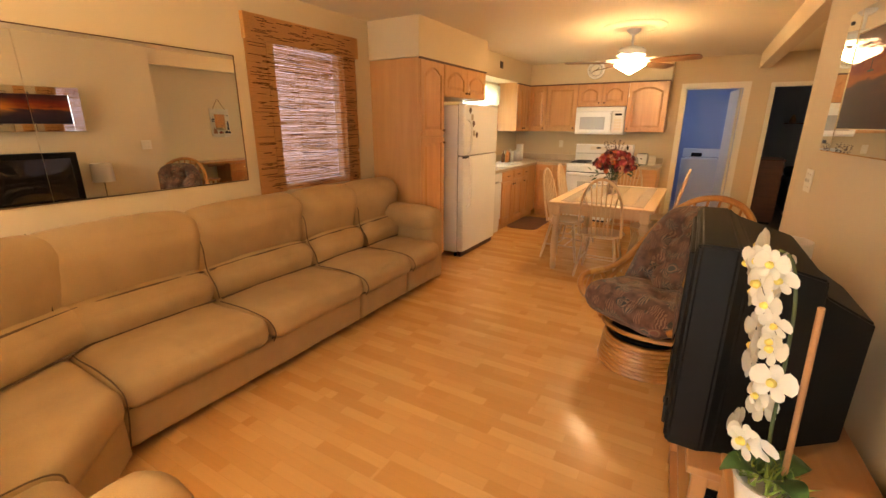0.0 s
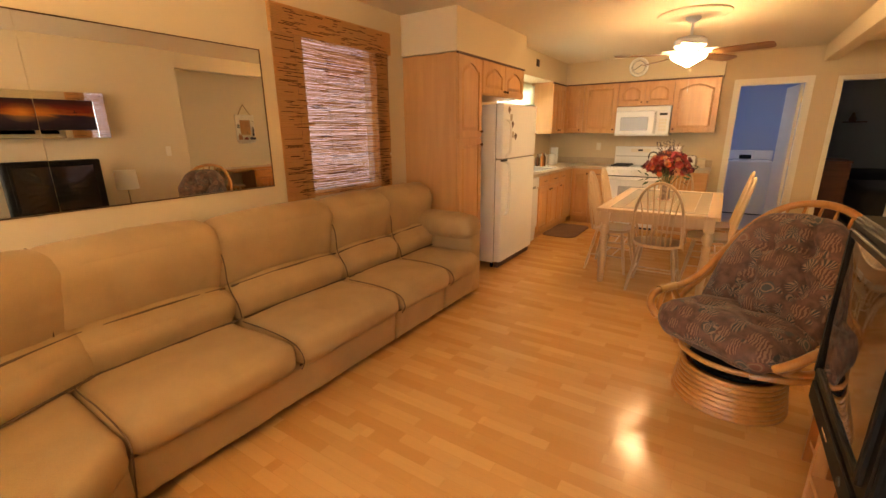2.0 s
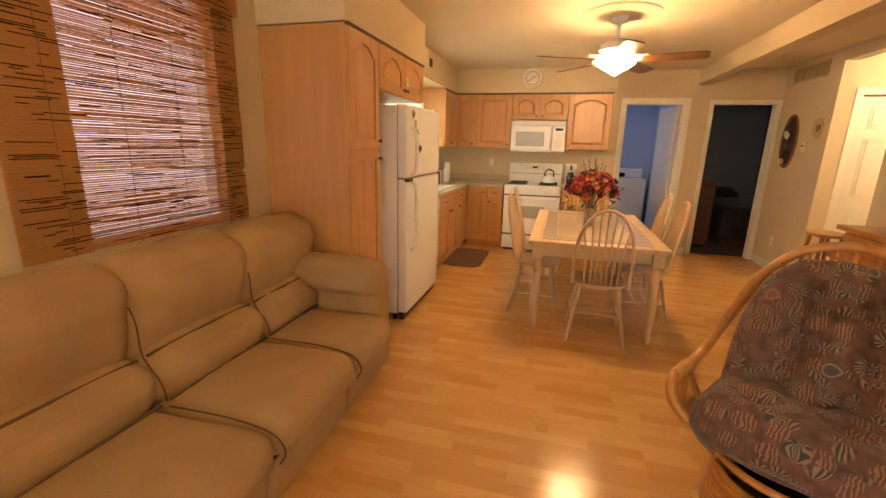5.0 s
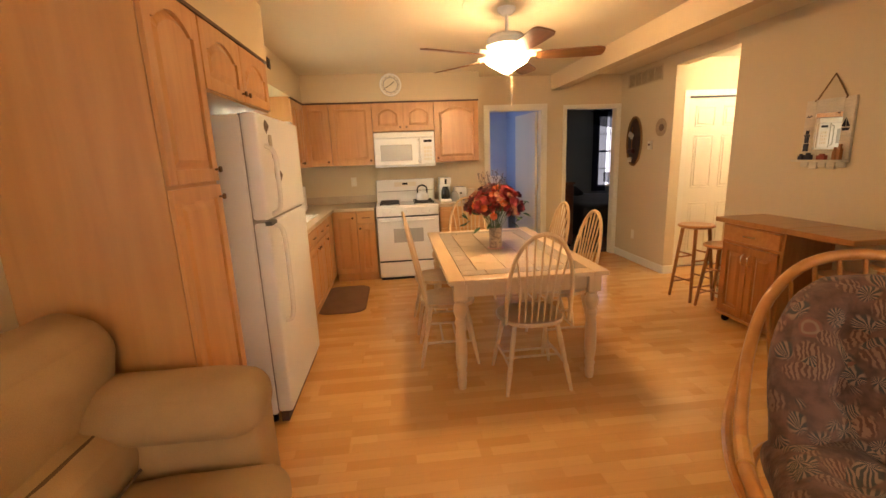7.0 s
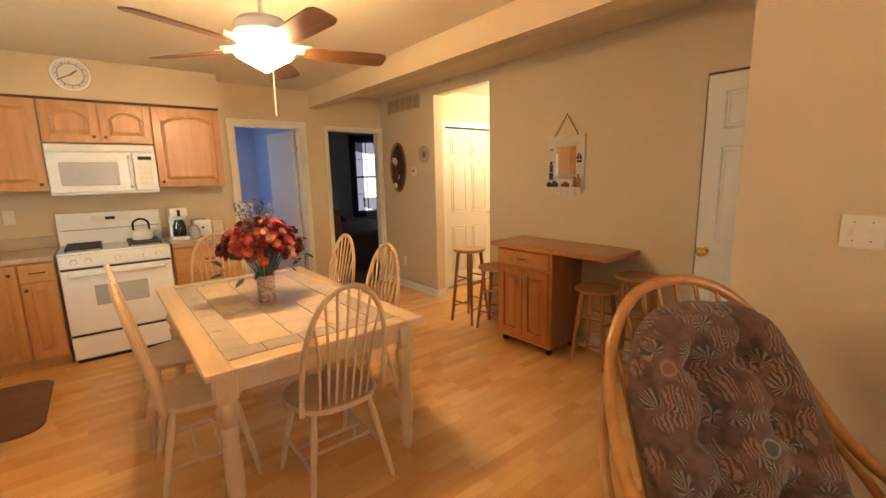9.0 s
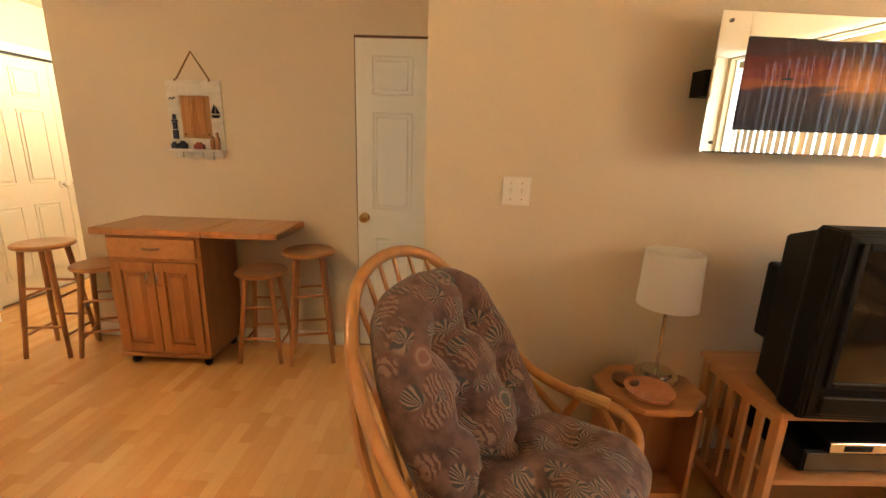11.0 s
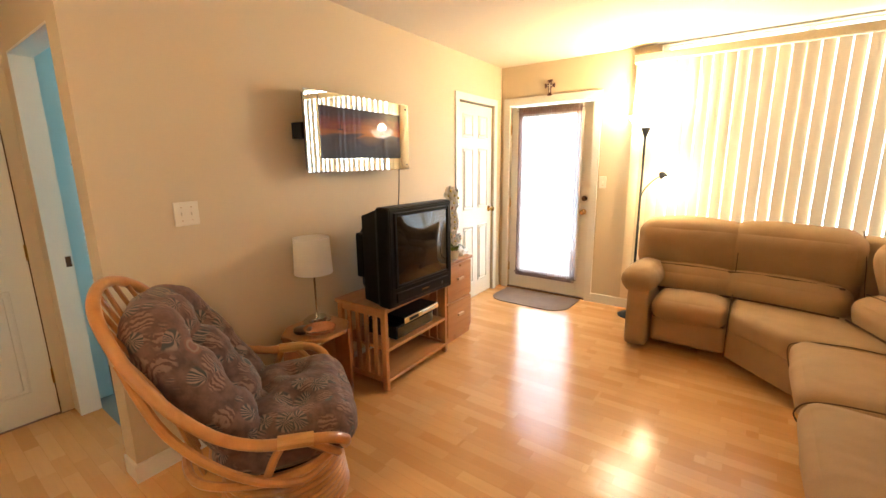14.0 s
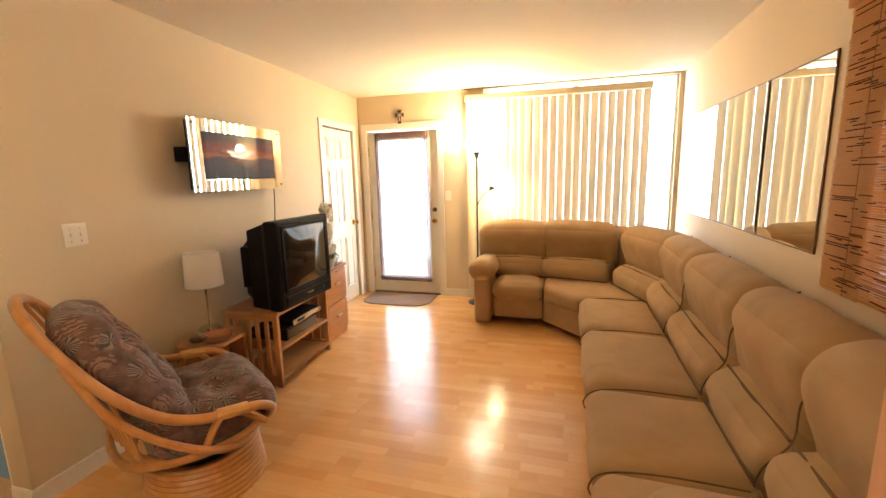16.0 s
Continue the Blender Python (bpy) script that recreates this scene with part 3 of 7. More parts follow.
structure("beam", box(bmesh.new(), 0.80, STUB, 2.27, 0.93, NORTH, CEIL), PAINT, "cream painted ceiling beam")
structure("ceiling", box(bmesh.new(), WEST - 0.15, SOUTH - 0.15, CEIL, 4.4, 11.6, CEIL + 0.12), CEILING, "white painted ceiling")
structure("ground", box(bmesh.new(), -40, -40, -0.30, 40, 40, -0.20), material("pale_concrete", (0.45, 0.43, 0.40), 0.9, scale=0.6, fine=30), "pale concrete outside")
structure("subfloor", box(bmesh.new(), WEST - 0.15, SOUTH - 0.15, -0.19, 4.4, 11.6, -0.012), material("brown_underlay", (0.22, 0.12, 0.05), 0.8), "floor bed under the boards")
def backdrop(name, x0, y0, z0, x1, y1, z1, mat):
    structure(name, box(bmesh.new(), x0, y0, z0, x1, y1, z1), mat, "bright hazy daylight outside the window")


backdrop("backdrop_south", -9, -3.6, -0.2, 8, -3.5, 6, DAYGLOW)
backdrop("backdrop_west", -5.6, -2, -0.2, -5.5, 6.6, 5, DAYGLOW_WEST)
backdrop("backdrop_garden", -5.6, 6.61, -0.2, -5.5, 16, 5, DAYGLOW_SIDE)
backdrop("backdrop_north", 0, 13.5, -0.2, 8, 13.6, 5, DAYGLOW_SIDE)
# soffits
structure("soffit_pantry", box(bmesh.new(), WEST, 3.95, 2.115, -2.103, 5.45, CEIL), PAINT, "cream boxed soffit above the pantry")
structure("soffit_west", box(bmesh.new(), WEST, 5.45, 2.145, -2.355, NORTH, CEIL), PAINT, "cream boxed soffit above the sink window")
structure("soffit_north", box(bmesh.new(), -2.355, 7.725, 2.145, -0.235, NORTH, CEIL), PAINT, "cream boxed soffit above the wall cabinets")
# rooms beyond the doors
wall_x("wall_utility_west", -0.95, -0.85, NORTH + 0.12, 10.4, 0, CEIL, [(9.0, 9.8, 1.1, 2.1)], UTILITY, "pale blue wall")
wall_x("wall_utility_east", 0.80, 0.92, NORTH + 0.12, 11.5, 0, CEIL, [], UTILITY, "pale blue wall")
wall_y("wall_utility_north", 10.4, 10.5, -0.95, 0.80, 0, CEIL, [], UTILITY, "pale blue wall")
structure("floor_utility", box(bmesh.new(), -0.85, NORTH + 0.12, -0.012, 0.80, 10.4, 0.002), material("grey_vinyl", (0.30, 0.31, 0.33), 0.35), "grey vinyl floor")
wall_y("wall_bedroom_north", 11.2, 11.3, 0.92, 4.4, 0, CEIL, [(2.99, 3.82, 0.70, 2.2)], DARKWALL, "grey-blue bedroom wall")
wall_x("wall_bedroom_east", 4.3, 4.4, NORTH + 0.12, 11.2, 0, CEIL, [], DARKWALL, "grey-blue bedroom wall")
structure("floor_bedroom", box(bmesh.new(), 0.92, NORTH + 0.12, -0.012, 4.3, 11.2, 0.002), material("dark_carpet", (0.06, 0.055, 0.05), 0.95, fine=300, bump=0.5), "dark carpet")
wall_y("wall_hall_north", 7.16, 7.26, RIGHT + 0.12, 4.3, 0, CEIL, [(2.12, 3.76, 0, 2.04)], PAINT, "cream hall wall")
wall_y("wall_hall_south", 5.55, 5.65, RIGHT + 0.12, 4.3, 0, CEIL, [], PAINT, "cream hall wall")
wall_x("wall_hall_east", 4.2, 4.3, 5.65, 7.16, 0, CEIL, [], PAINT, "cream hall wall")
wall_x("wall_bath_east", 2.8, 2.9, SOUTH, 3.52, 0, CEIL, [(1.8, 2.6, 1.2, 2.1)], BATH, "pale aqua wall")
wall_y("wall_bath_south", 0.98, 1.08, EAST + 0.32, 2.8, 0, CEIL, [], BATH, "pale aqua wall")
wall_y("wall_bath_north", 3.42, 3.52, RIGHT, 2.8, 0, CEIL, [], BATH, "pale aqua wall")
wall_x("wall_bath_west", EAST + 0.32, EAST + 0.335, 1.08, 3.52, 0, CEIL, [], BATH, "pale aqua wall")
structure("floor_bath", box(bmesh.new(), EAST + 0.32, 1.0, -0.012, 2.8, 3.52, 0.002), material("grey_bath_carpet", (0.20, 0.25, 0.25), 0.9, fine=300, bump=0.5), "grey-green carpet")

# baseboards, each length its own board
def baseboard(x0, y0, x1, y1, m=None):
    bm = bmesh.new()
    box(bm, min(x0, x1), min(y0, y1), 0, max(x0, x1), max(y0, y1), 0.085)
    box(bm, min(x0, x1), min(y0, y1), 0.085, max(x0, x1), max(y0, y1), 0.095, 0.003)
    ob = structure("baseboard", bm, TRIM, "white painted baseboard")
    if m is not None:
        ob.matrix_basis = m


BB = 0.013
for row in [(EAST - BB, STUB, 0.866, STUB + BB), (RIGHT - BB, 4.22, RIGHT, 6.06), (RIGHT - BB, 6.94, RIGHT, NORTH),
            (0.76, NORTH - BB, 0.94, NORTH), (-0.22, NORTH - BB, -0.12, NORTH), (-0.66, SOUTH, -0.17, SOUTH + BB), (WEST, SOUTH, WEST + BB, 3.94), (WEST, SOUTH, -0.66, SOUTH + BB), (RIGHT, 6.94, RIGHT + 0.12, 6.94 - BB)]:
    baseboard(*row)
baseboard(EAST - BB, 0.775, EAST, STUB, SKEW)

# ---- doors ----


def casing_y(y, x0, x1, top, out, w=0.065, t=0.016, name="trim"):
    """Flat casing on a wall that faces along y; out is +1 or -1, the side it stands proud on."""
    a, b = sorted((y, y + out * t))
    bm = boxes((x0 - w, a, 0, x0, b, top + w), (x1, a, 0, x1 + w, b, top + w), (x0, a, top, x1, b, top + w))
    return structure(name, bm, TRIM, "white painted door casing")


def casing_x(x, y0, y1, top, out, w=0.065, t=0.016, name="trim"):
    a, b = sorted((x, x + out * t))
    bm = boxes((a, y0 - w, 0, b, y0, top + w), (a, y1, 0, b, y1 + w, top + w), (a, y0, top, b, y1, top + w))
    return structure(name, bm, TRIM, "white painted door casing")


def jambs_y(x0, x1, y0, y1, top, t=0.02):
    structure("trim", boxes((x0, y0, 0, x0 + t, y1, top), (x1 - t, y0, 0, x1, y1, top), (x0 + t, y0, top - t, x1 - t, y1, top)), TRIM, "white painted door jamb")


def jambs_x(y0, y1, x0, x1, top, t=0.02):
    structure("trim", boxes((x0, y0, 0, x1, y0 + t, top), (x0, y1 - t, 0, x1, y1, top), (x0, y0 + t, top - t, x1, y1 - t, top)), TRIM, "white painted door jamb")


def panel_door(name, m, w, h, cols, rows, label, knob=None, hinges=None, knob_mat=None):
    """A moulded door, its face towards -y: a slab with raised fields; rows are (z0, z1)."""
    d = thing(name, m, label, "door")
    d["kind"] = "structure"
    bm = box(bmesh.new(), 0, 0, 0.008, w, 0.035, h, 0.002)
    part("slab", bm, DOOR, d)
    gap = 0.105 if cols == 2 else 0.10
    cw = (w - gap * (cols + 1)) / cols if cols == 2 else w - 2 * gap
    for c in range(cols):
        x0 = gap + c * (cw + gap)
        for z0, z1 in rows:
            f = bmesh.new()
            # a sunk groove of four strips with a raised field
            for a in ((x0, z0, x0 + cw, z0 + 0.012), (x0, z1 - 0.012, x0 + cw, z1), (x0, z0 + 0.012, x0 + 0.012, z1 - 0.012), (x0 + cw - 0.012, z0 + 0.012, x0 + cw, z1 - 0.012)):
                box(f, a[0], -0.008, a[1], a[2], 0.001, a[3], 0.003)
            box(f, x0 + 0.03, -0.011, z0 + 0.03, x0 + cw - 0.03, 0.001, z1 - 0.03, 0.005)
            part("panel", f, DOOR, d)
    if knob:
        kx, kz = knob
        k = lathe([(0.032, 0), (0.032, 0.006), (0.012, 0.012), (0.012, 0.03), (0.028, 0.042), (0.030, 0.055), (0.02, 0.066), (0, 0.068)], 20)
        part("knob", k, knob_mat or BRASS, d, "polished brass knob", pose(kx, 0, kz, 90))
    for hz in hinges or ():
        hx = hinges[hz]
        part("hinge", lathe([(0.006, -0.045), (0.006, 0.045)], 10), BRASS, d, "brass hinge", pose(hx, -0.006, hz))
    return d


SIX = [(0.18, 0.80), (0.98, 1.60), (1.70, 1.93)]
# narrow closet door in the alcove, seen from -x
panel_door("door_1", pose(RIGHT + 0.006, 4.145, 0, 0, 0, -90), 0.459, 2.03, 1, SIX, "narrow white three-panel closet door, shut", (0.05, 0.93), {0.25: 0.459, 1.0: 0.459, 1.8: 0.459})
structure("trim", boxes((RIGHT + 0.012, 3.680, 0, RIGHT + 0.05, 3.685, DOOR_H), (RIGHT + 0.012, 4.1455, 0, RIGHT + 0.05, 4.15, DOOR_H), (RIGHT + 0.012, 3.685, 2.033, RIGHT + 0.05, 4.1455, DOOR_H)), BRONZE, "dark gap round the closet door")
# closet door beside the entrance
panel_door("door_2", SKEW @ pose(EAST + 0.02, 0.705, 0, 0, 0, -90), 0.72, 2.03, 2, SIX, "white six-panel closet door, shut", (0.66, 0.95), {0.3: -0.0, 1.75: -0.0})
casing_x(EAST, -0.02, 0.71, DOOR_H, -1).matrix_basis = SKEW
# bifold doors in the hall
for k in range(2):
    panel_door("door_3", pose(2.13 + 0.815 * k, 7.19, 0, 0, 0, 0), 0.81, 2.02, 2, SIX, "white bifold closet door leaf with six panels, shut", (0.05 + 0.71 * (1 - k), 0.95), None, TRIM)
casing_y(7.16, 2.12, 3.76, 2.04, -1)
structure("trim", boxes((2.12, 7.165, 2.022, 3.76, 7.18, 2.04)), IRON, "dark bifold track")
# kitchen wall doorways
for a, b in ((-0.05, 0.69), (1.01, 1.75)):
    casing_y(NORTH, a, b, DOOR_H, -1, 0.06 if b < 1 else 0.035)
    jambs_y(a, b, NORTH, NORTH + 0.12, DOOR_H)
jambs_y(0.87, 1.66, STUB - 0.10, STUB, DOOR_H, 0.012)
# open doors: swung into the rooms
panel_door("door_4", pose(0.665, NORTH + 0.125, 0, 0, 0, 97), 0.70, 2.02, 2, SIX, "white panel door standing open into the utility room", None, {0.25: 0.0, 1.0: 0.0, 1.82: 0.0})
structure("door_stop_plate", boxes((1.643, STUB - 0.09, 0.91, 1.6475, STUB - 0.065, 0.97)), BRONZE, "dark strike plate on the jamb")

# front door with a full pane and a sheer on rods
fd = thing("door_5", pose(0.815, SOUTH - 0.035, 0, 0, 0, 180), "white glazed entrance door with a brown sheer curtain, shut", "door")
fd["kind"] = "structure"
W_ = 0.91
part("slab", boxes((0, 0, 0.012, 0.115, 0.045, 2.04), (W_ - 0.115, 0, 0.012, W_, 0.045, 2.04), (0.115, 0, 0.012, W_ - 0.115, 0.045, 0.20), (0.115, 0, 1.94, W_ - 0.115, 0.045, 2.04), bevel=0.002), DOOR, fd)
gp = part("pane", box(bmesh.new(), 0.115, 0.018, 0.20, W_ - 0.115, 0.026, 1.94), GLASS, fd)
gp.visible_shadow = False
part("glazing_bead", boxes((0.10, -0.012, 0.185, 0.125, 0, 1.955), (W_ - 0.125, -0.012, 0.185, W_ - 0.10, 0, 1.955), (0.125, -0.012, 0.185, W_ - 0.125, 0, 0.21), (0.125, -0.012, 1.93, W_ - 0.125, 0, 1.955), bevel=0.003), DOOR, fd)
for kz, mt in ((0.94, BRASS), (1.08, BRONZE)):
    part("knob" if kz < 1 else "deadbolt", lathe([(0.03, 0), (0.03, 0.008), (0.012, 0.014), (0.012, 0.032), (0.027, 0.045), (0.025, 0.062), (0, 0.066)] if kz < 1 else [(0.028, 0), (0.026, 0.016), (0.01, 0.018), (0.01, 0.03), (0, 0.03)], 20), mt, fd, "", pose(W_ - 0.06, 0, kz, 90))
for hz in (0.25, 1.0, 1.8):
    part("hinge", boxes((-0.014, -0.010, hz - 0.05, 0.004, 0.0, hz + 0.05)), BRASS, fd, "brass hinge")
casing_y(SOUTH, -0.10, 0.82, 2.06, 1, 0.07)
structure("threshold", boxes((-0.10, SOUTH - 0.14, 0, 0.82, SOUTH, 0.012)), BRONZE, "dark metal threshold")


def pleated(x0, x1, z0, z1, depth, folds, cols=90, rows=8, slack=0.0, seed=0):
    bm = bmesh.new()
    grid = []
    for j in range(rows + 1):
        v = j / rows
        row = []
        for i in range(cols + 1):
            u = i / cols
            d = depth * (0.6 + 0.4 * v) * math.sin(2 * math.pi * folds * (u + 0.012 * noise.noise(Vector((u * 9, v * 2, seed))))) + 0.4 * depth * noise.noise(Vector((u * 17 + seed, v * 1.5, 0)))
            row.append(bm.verts.new((x0 + (x1 - x0) * u, d, z0 + (z1 - z0) * v - slack * math.sin(math.pi * u) * (1 - v))))
        grid.append(row)
    for j in range(rows):
        for i in range(cols):
            bm.faces.new((grid[j][i], grid[j][i + 1], grid[j + 1][i + 1], grid[j + 1][i]))
    return bm


sheer = thing("sheer_curtain", pose(0.0, SOUTH - 0.003, 0), "gathered brown sheer voile panel stretched between two rods", "curtain")
part("panel", pleated(0.02, 0.715, 0.19, 1.99, 0.007, 26), SHEER, sheer, "", pose(0, 0, 0), True)
part("hem", pleated(0.02, 0.715, 0.165, 0.235, 0.008, 26, rows=2), SHEER_HEM, sheer, "dark gathered hem", pose(0, 0.004, 0), True)
part("heading", pleated(0.02, 0.715, 1.955, 2.025, 0.008, 26, rows=2), SHEER_HEM, sheer, "dark gathered heading", pose(0, 0.004, 0), True)
part("side_hem", pleated(0.02, 0.075, 0.2, 1.97, 0.004, 2, cols=12), SHEER_HEM, sheer, "", pose(0, 0.005, 0), True)
part("side_hem", pleated(0.66, 0.715, 0.2, 1.97, 0.004, 2, cols=12), SHEER_HEM, sheer, "", pose(0, 0.005, 0), True)
part("rod", tube([(0.0, 0, 1.992), (0.735, 0, 1.992)], 0.005), BRONZE, sheer)
part("rod", tube([(0.0, 0, 0.20), (0.735, 0, 0.20)], 0.005), BRONZE, sheer)

# big window behind the vertical blinds
win = thing("window_1", pose(0, SOUTH - 0.09, 0), "wide white-framed front window behind vertical blinds", "window")
win["kind"] = "structure"
part("window_frame", boxes((-2.66, -0.03, 0.32, -2.635, 0.03, 2.445), (-0.71, -0.03, 0.32, -0.66, 0.03, 2.445), (-2.635, -0.03, 0.32, -0.71, 0.03, 0.37), (-2.635, -0.03, 2.43, -0.71, 0.03, 2.445), (-1.69, -0.03, 0.37, -1.64, 0.03, 2.43)), TRIM, win)
for a, b in ((-2.635, -1.69), (-1.64, -0.71)):
    part("pane", boxes((a, -0.004, 0.37, b, 0.004, 2.43)), GLASS, win).visible_shadow = False
part("window_sill", boxes((-2.68, 0.03, 0.29, -0.64, 0.13, 0.318), bevel=0.004), TRIM, win)

blind = thing("vertical_blinds", pose(0, SOUTH + 0.075, 0), "cream vertical blinds, slats turned nearly shut, under a pale head rail", "blinds")
part("head_rail", boxes((-2.40, -0.05, 2.305, -0.46, 0.045, 2.372), bevel=0.006), material("cream_head_rail", (0.62, 0.52, 0.33), 0.6), blind)
slat_bm = bmesh.new()
sv = [[slat_bm.verts.new(((i / 6 - 0.5) * 0.079, 0.006 * (1 - (i / 3 - 1) ** 2), z)) for i in range(7)] for z in (0.12, 1.2, 2.303)]
for a, b in zip(sv, sv[1:]):
    for i in range(6):
        slat_bm.faces.new((a[i], a[i + 1], b[i + 1], b[i]))
SLAT = mesh_of("slat", slat_bm, BLINDS, True)
for k in range(23):
    piece("slat", SLAT, blind, pose(-2.355 + k * 0.0835, 0.004 * math.sin(k * 2.3), 0, 0, 0, 11 + 3 * math.sin(k * 1.7)))

# ---- living area: sofa ----
SX, SY = -2.25, 1.9
sofa = thing("sectional_sofa", pose(SX, SY, 0), "long tan microfibre corner sectional sofa with pillow backs and shaded seams drawn dark", "sofa")


def at_sofa(x, y, z, rx=0, ry=0, rz=0):
    return pose(x - SX, y - SY, z, rx, ry, rz)


def sofa_base(M, w, deep, seed, taper):
    """A padded base panel that slopes in towards the floor, its cloth gathered along the hem."""
    bm = puff(w - 0.008, deep, 0.225, 0.03, None, 0.010, 0.003, 31, seed, freq=9)
    for v in bm.verts:
        if v.co.y > 0:
            low = 0.5 - v.co.z / 0.225
            pleat = noise.noise(Vector((v.co.x * 34 + seed, v.co.z * 4, seed))) + 0.5 * math.sin(v.co.x * 70 + 3 * noise.noise(Vector((v.co.x * 6, seed, 0))))
            v.co.y += -taper * low + 0.006 * low * pleat
    bm.transform(M @ pose(0, deep / 2, 0.175))
    part("base", bm, SOFA, sofa, "gathered base panel")


def seat_unit(x, y, rz, w, seed, back=True, seat=True, base=True, depth=0.935, top_w=None, taper=0.02):
    """One place of the sofa: x, y is the middle of its rear edge, and it faces local +y."""
    M = at_sofa(x, y, 0, 0, 0, rz)
    if base:
        sofa_base(M, w, depth - 0.075, seed, taper)
    if seat:
        part("seat_cushion", puff(w - 0.006, depth - 0.26, 0.18, 0.075, M @ pose(0, 0.24 + (depth - 0.26) / 2, 0.350, 2.0), 0.022, 0.006, 15, seed + 3, freq=5), SOFA, sofa)
        f = depth - 0.066
        part("crease_line", tube([M @ Vector((-w / 2 + 0.02, f - 0.010, 0.283)), M @ Vector((w / 2 - 0.02, f - 0.010, 0.283))], 0.0055, 6), CREASE_SHADE, sofa, "dark line for the shaded crease under the seat")
    if back:
        tw = (top_w or w) + 0.09
        part("lumbar_cushion", puff(w + 0.03, 0.26, 0.225, 0.09, M @ pose(0, 0.270, 0.512, -12), 0.025, 0.006, 9, seed + 7, freq=7), SOFA, sofa)
        part("back_cushion", puff(tw - 0.008, 0.28, 0.45, 0.115, M @ pose(0, 0.165, 0.762, -15), 0.028, 0.010, 17, seed + 11, freq=6), SOFA, sofa)
        part("crease_line", tube(curve_points([M @ Vector((-w / 2 + 0.02, 0.318, 0.617)), M @ Vector((0, 0.338, 0.634)), M @ Vector((w / 2 - 0.02, 0.318, 0.617))], 6), 0.0065, 6), CREASE_SHADE, sofa, "dark line for the shaded crease across the back")
        part("crease_line", tube(curve_points([M @ Vector((-w / 2 + 0.02, 0.403, 0.442)), M @ Vector((0, 0.412, 0.450)), M @ Vector((w / 2 - 0.02, 0.403, 0.442))], 6), 0.006, 6), CREASE_SHADE, sofa, "dark line for the shaded crease behind the seat")


# a thin dark tube that draws the shade in the gap between cushions
def seam_line(pts, r=0.0034):
    part("crease_line", tube(curve_points([(x - SX, y - SY, z) for x, y, z in pts], 6), r, 6), CREASE_SHADE, sofa, "dark line for the shaded seam between cushions")


XB = -2.645
YB = 0.02
for k, (a, b) in enumerate(((1.06, 1.83), (1.83, 2.655), (2.655, 3.27), (3.27, 3.74))):
    seat_unit(XB, (a + b) / 2, -90, b - a, k, back=k < 3, base=k > 1)
    if k < 3:
        seam_line([(XB + 0.07, b, 0.965), (XB + 0.215, b, 0.91), (XB + 0.308, b, 0.78), (XB + 0.322, b, 0.63), (XB + 0.393, b, 0.525), (XB + 0.412, b, 0.45)])
        seam_line([(XB + 0.42, b, 0.430), (XB + 0.68, b, 0.436), (XB + 0.87, b, 0.412), (XB + 0.928, b, 0.345), (XB + 0.90, b, 0.285)])
sofa_base(at_sofa(XB, (1.06 + 2.655) / 2, 0, 0, 0, -90), 2.655 - 1.06, 0.86, 1, 0.02)
part("back_frame", puff(0.22, 2.78, 0.85, 0.07, at_sofa(XB + 0.11, 2.50, 0.50), 0.0, 0.003, 9, 91), SOFA, sofa, "padded back panel")
part("back_frame", puff(1.30, 0.20, 0.85, 0.07, at_sofa(-1.39, YB + 0.10, 0.50), 0.0, 0.003, 9, 92), SOFA, sofa, "padded back panel")
# last back runs on behind the arm
seat_unit(XB, 3.575, -90, 0.63, 21, seat=False, base=False)
# arm by the pantry, a pillow on a padded panel
part("arm", puff(0.81, 0.20, 0.60, 0.03, at_sofa(XB + 0.405, 3.835, 0.33), 0.01, 0.004, 8, 31), SOFA, sofa)
part("arm_pillow", puff(0.64, 0.27, 0.20, 0.09, at_sofa(XB + 0.515, 3.805, 0.640, 0, 1), 0.012, 0.006, 10, 33), SOFA, sofa)
# black block added to give the shaded gap between base and floor
part("under_sofa_shade", boxes((XB - SX + 0.05, 1.1 - SY, 0.0, -1.93 - SX, 3.92 - SY, 0.07)), BLACK, sofa, "black block added for the shade under the sofa")
# south end with its arm
seat_unit(-1.155, YB, 0, 0.50, 41, back=False, depth=0.74, taper=0.03)
seat_unit(-1.07, YB, 0, 0.67, 43, seat=False, base=False)
part("arm", puff(0.16, 0.72, 0.50, 0.03, at_sofa(-0.815, YB + 0.375, 0.28), 0.01, 0.004, 8, 51), SOFA, sofa)
part("arm_pillow", puff(0.25, 0.64, 0.20, 0.098, at_sofa(-0.81, YB + 0.49, 0.555, 3), 0.015, 0.007, 10, 53), SOFA, sofa)
seam_line([(-1.405, YB + 0.10, 0.985), (-1.405, YB + 0.25, 0.92), (-1.405, YB + 0.31, 0.78), (-1.405, YB + 0.32, 0.62), (-1.405, YB + 0.40, 0.46), (-1.405, YB + 0.68, 0.43), (-1.405, YB + 0.735, 0.33), (-1.405, YB + 0.74, 0.10)])
# corner wedge: a five-sided seat with two angled backs


def wedge(z0, z1, pts, bev, seed):
    bm = bmesh.new()
    top = [bm.verts.new((x - SX, y - SY, z1)) for x, y in pts]
    bot = [bm.verts.new((x - SX, y - SY, z0)) for x, y in pts]
    bm.faces.new(top), bm.faces.new(bot[::-1])
    n = len(pts)
    for i in range(n):
        bm.faces.new((top[i], bot[i], bot[(i + 1) % n], top[(i + 1) % n]))
    bmesh.ops.recalc_face_normals(bm, faces=bm.faces[:])
    bmesh.ops.bevel(bm, geom=bm.edges[:], offset=bev, segments=4, affect="EDGES", profile=0.6)
    return bm


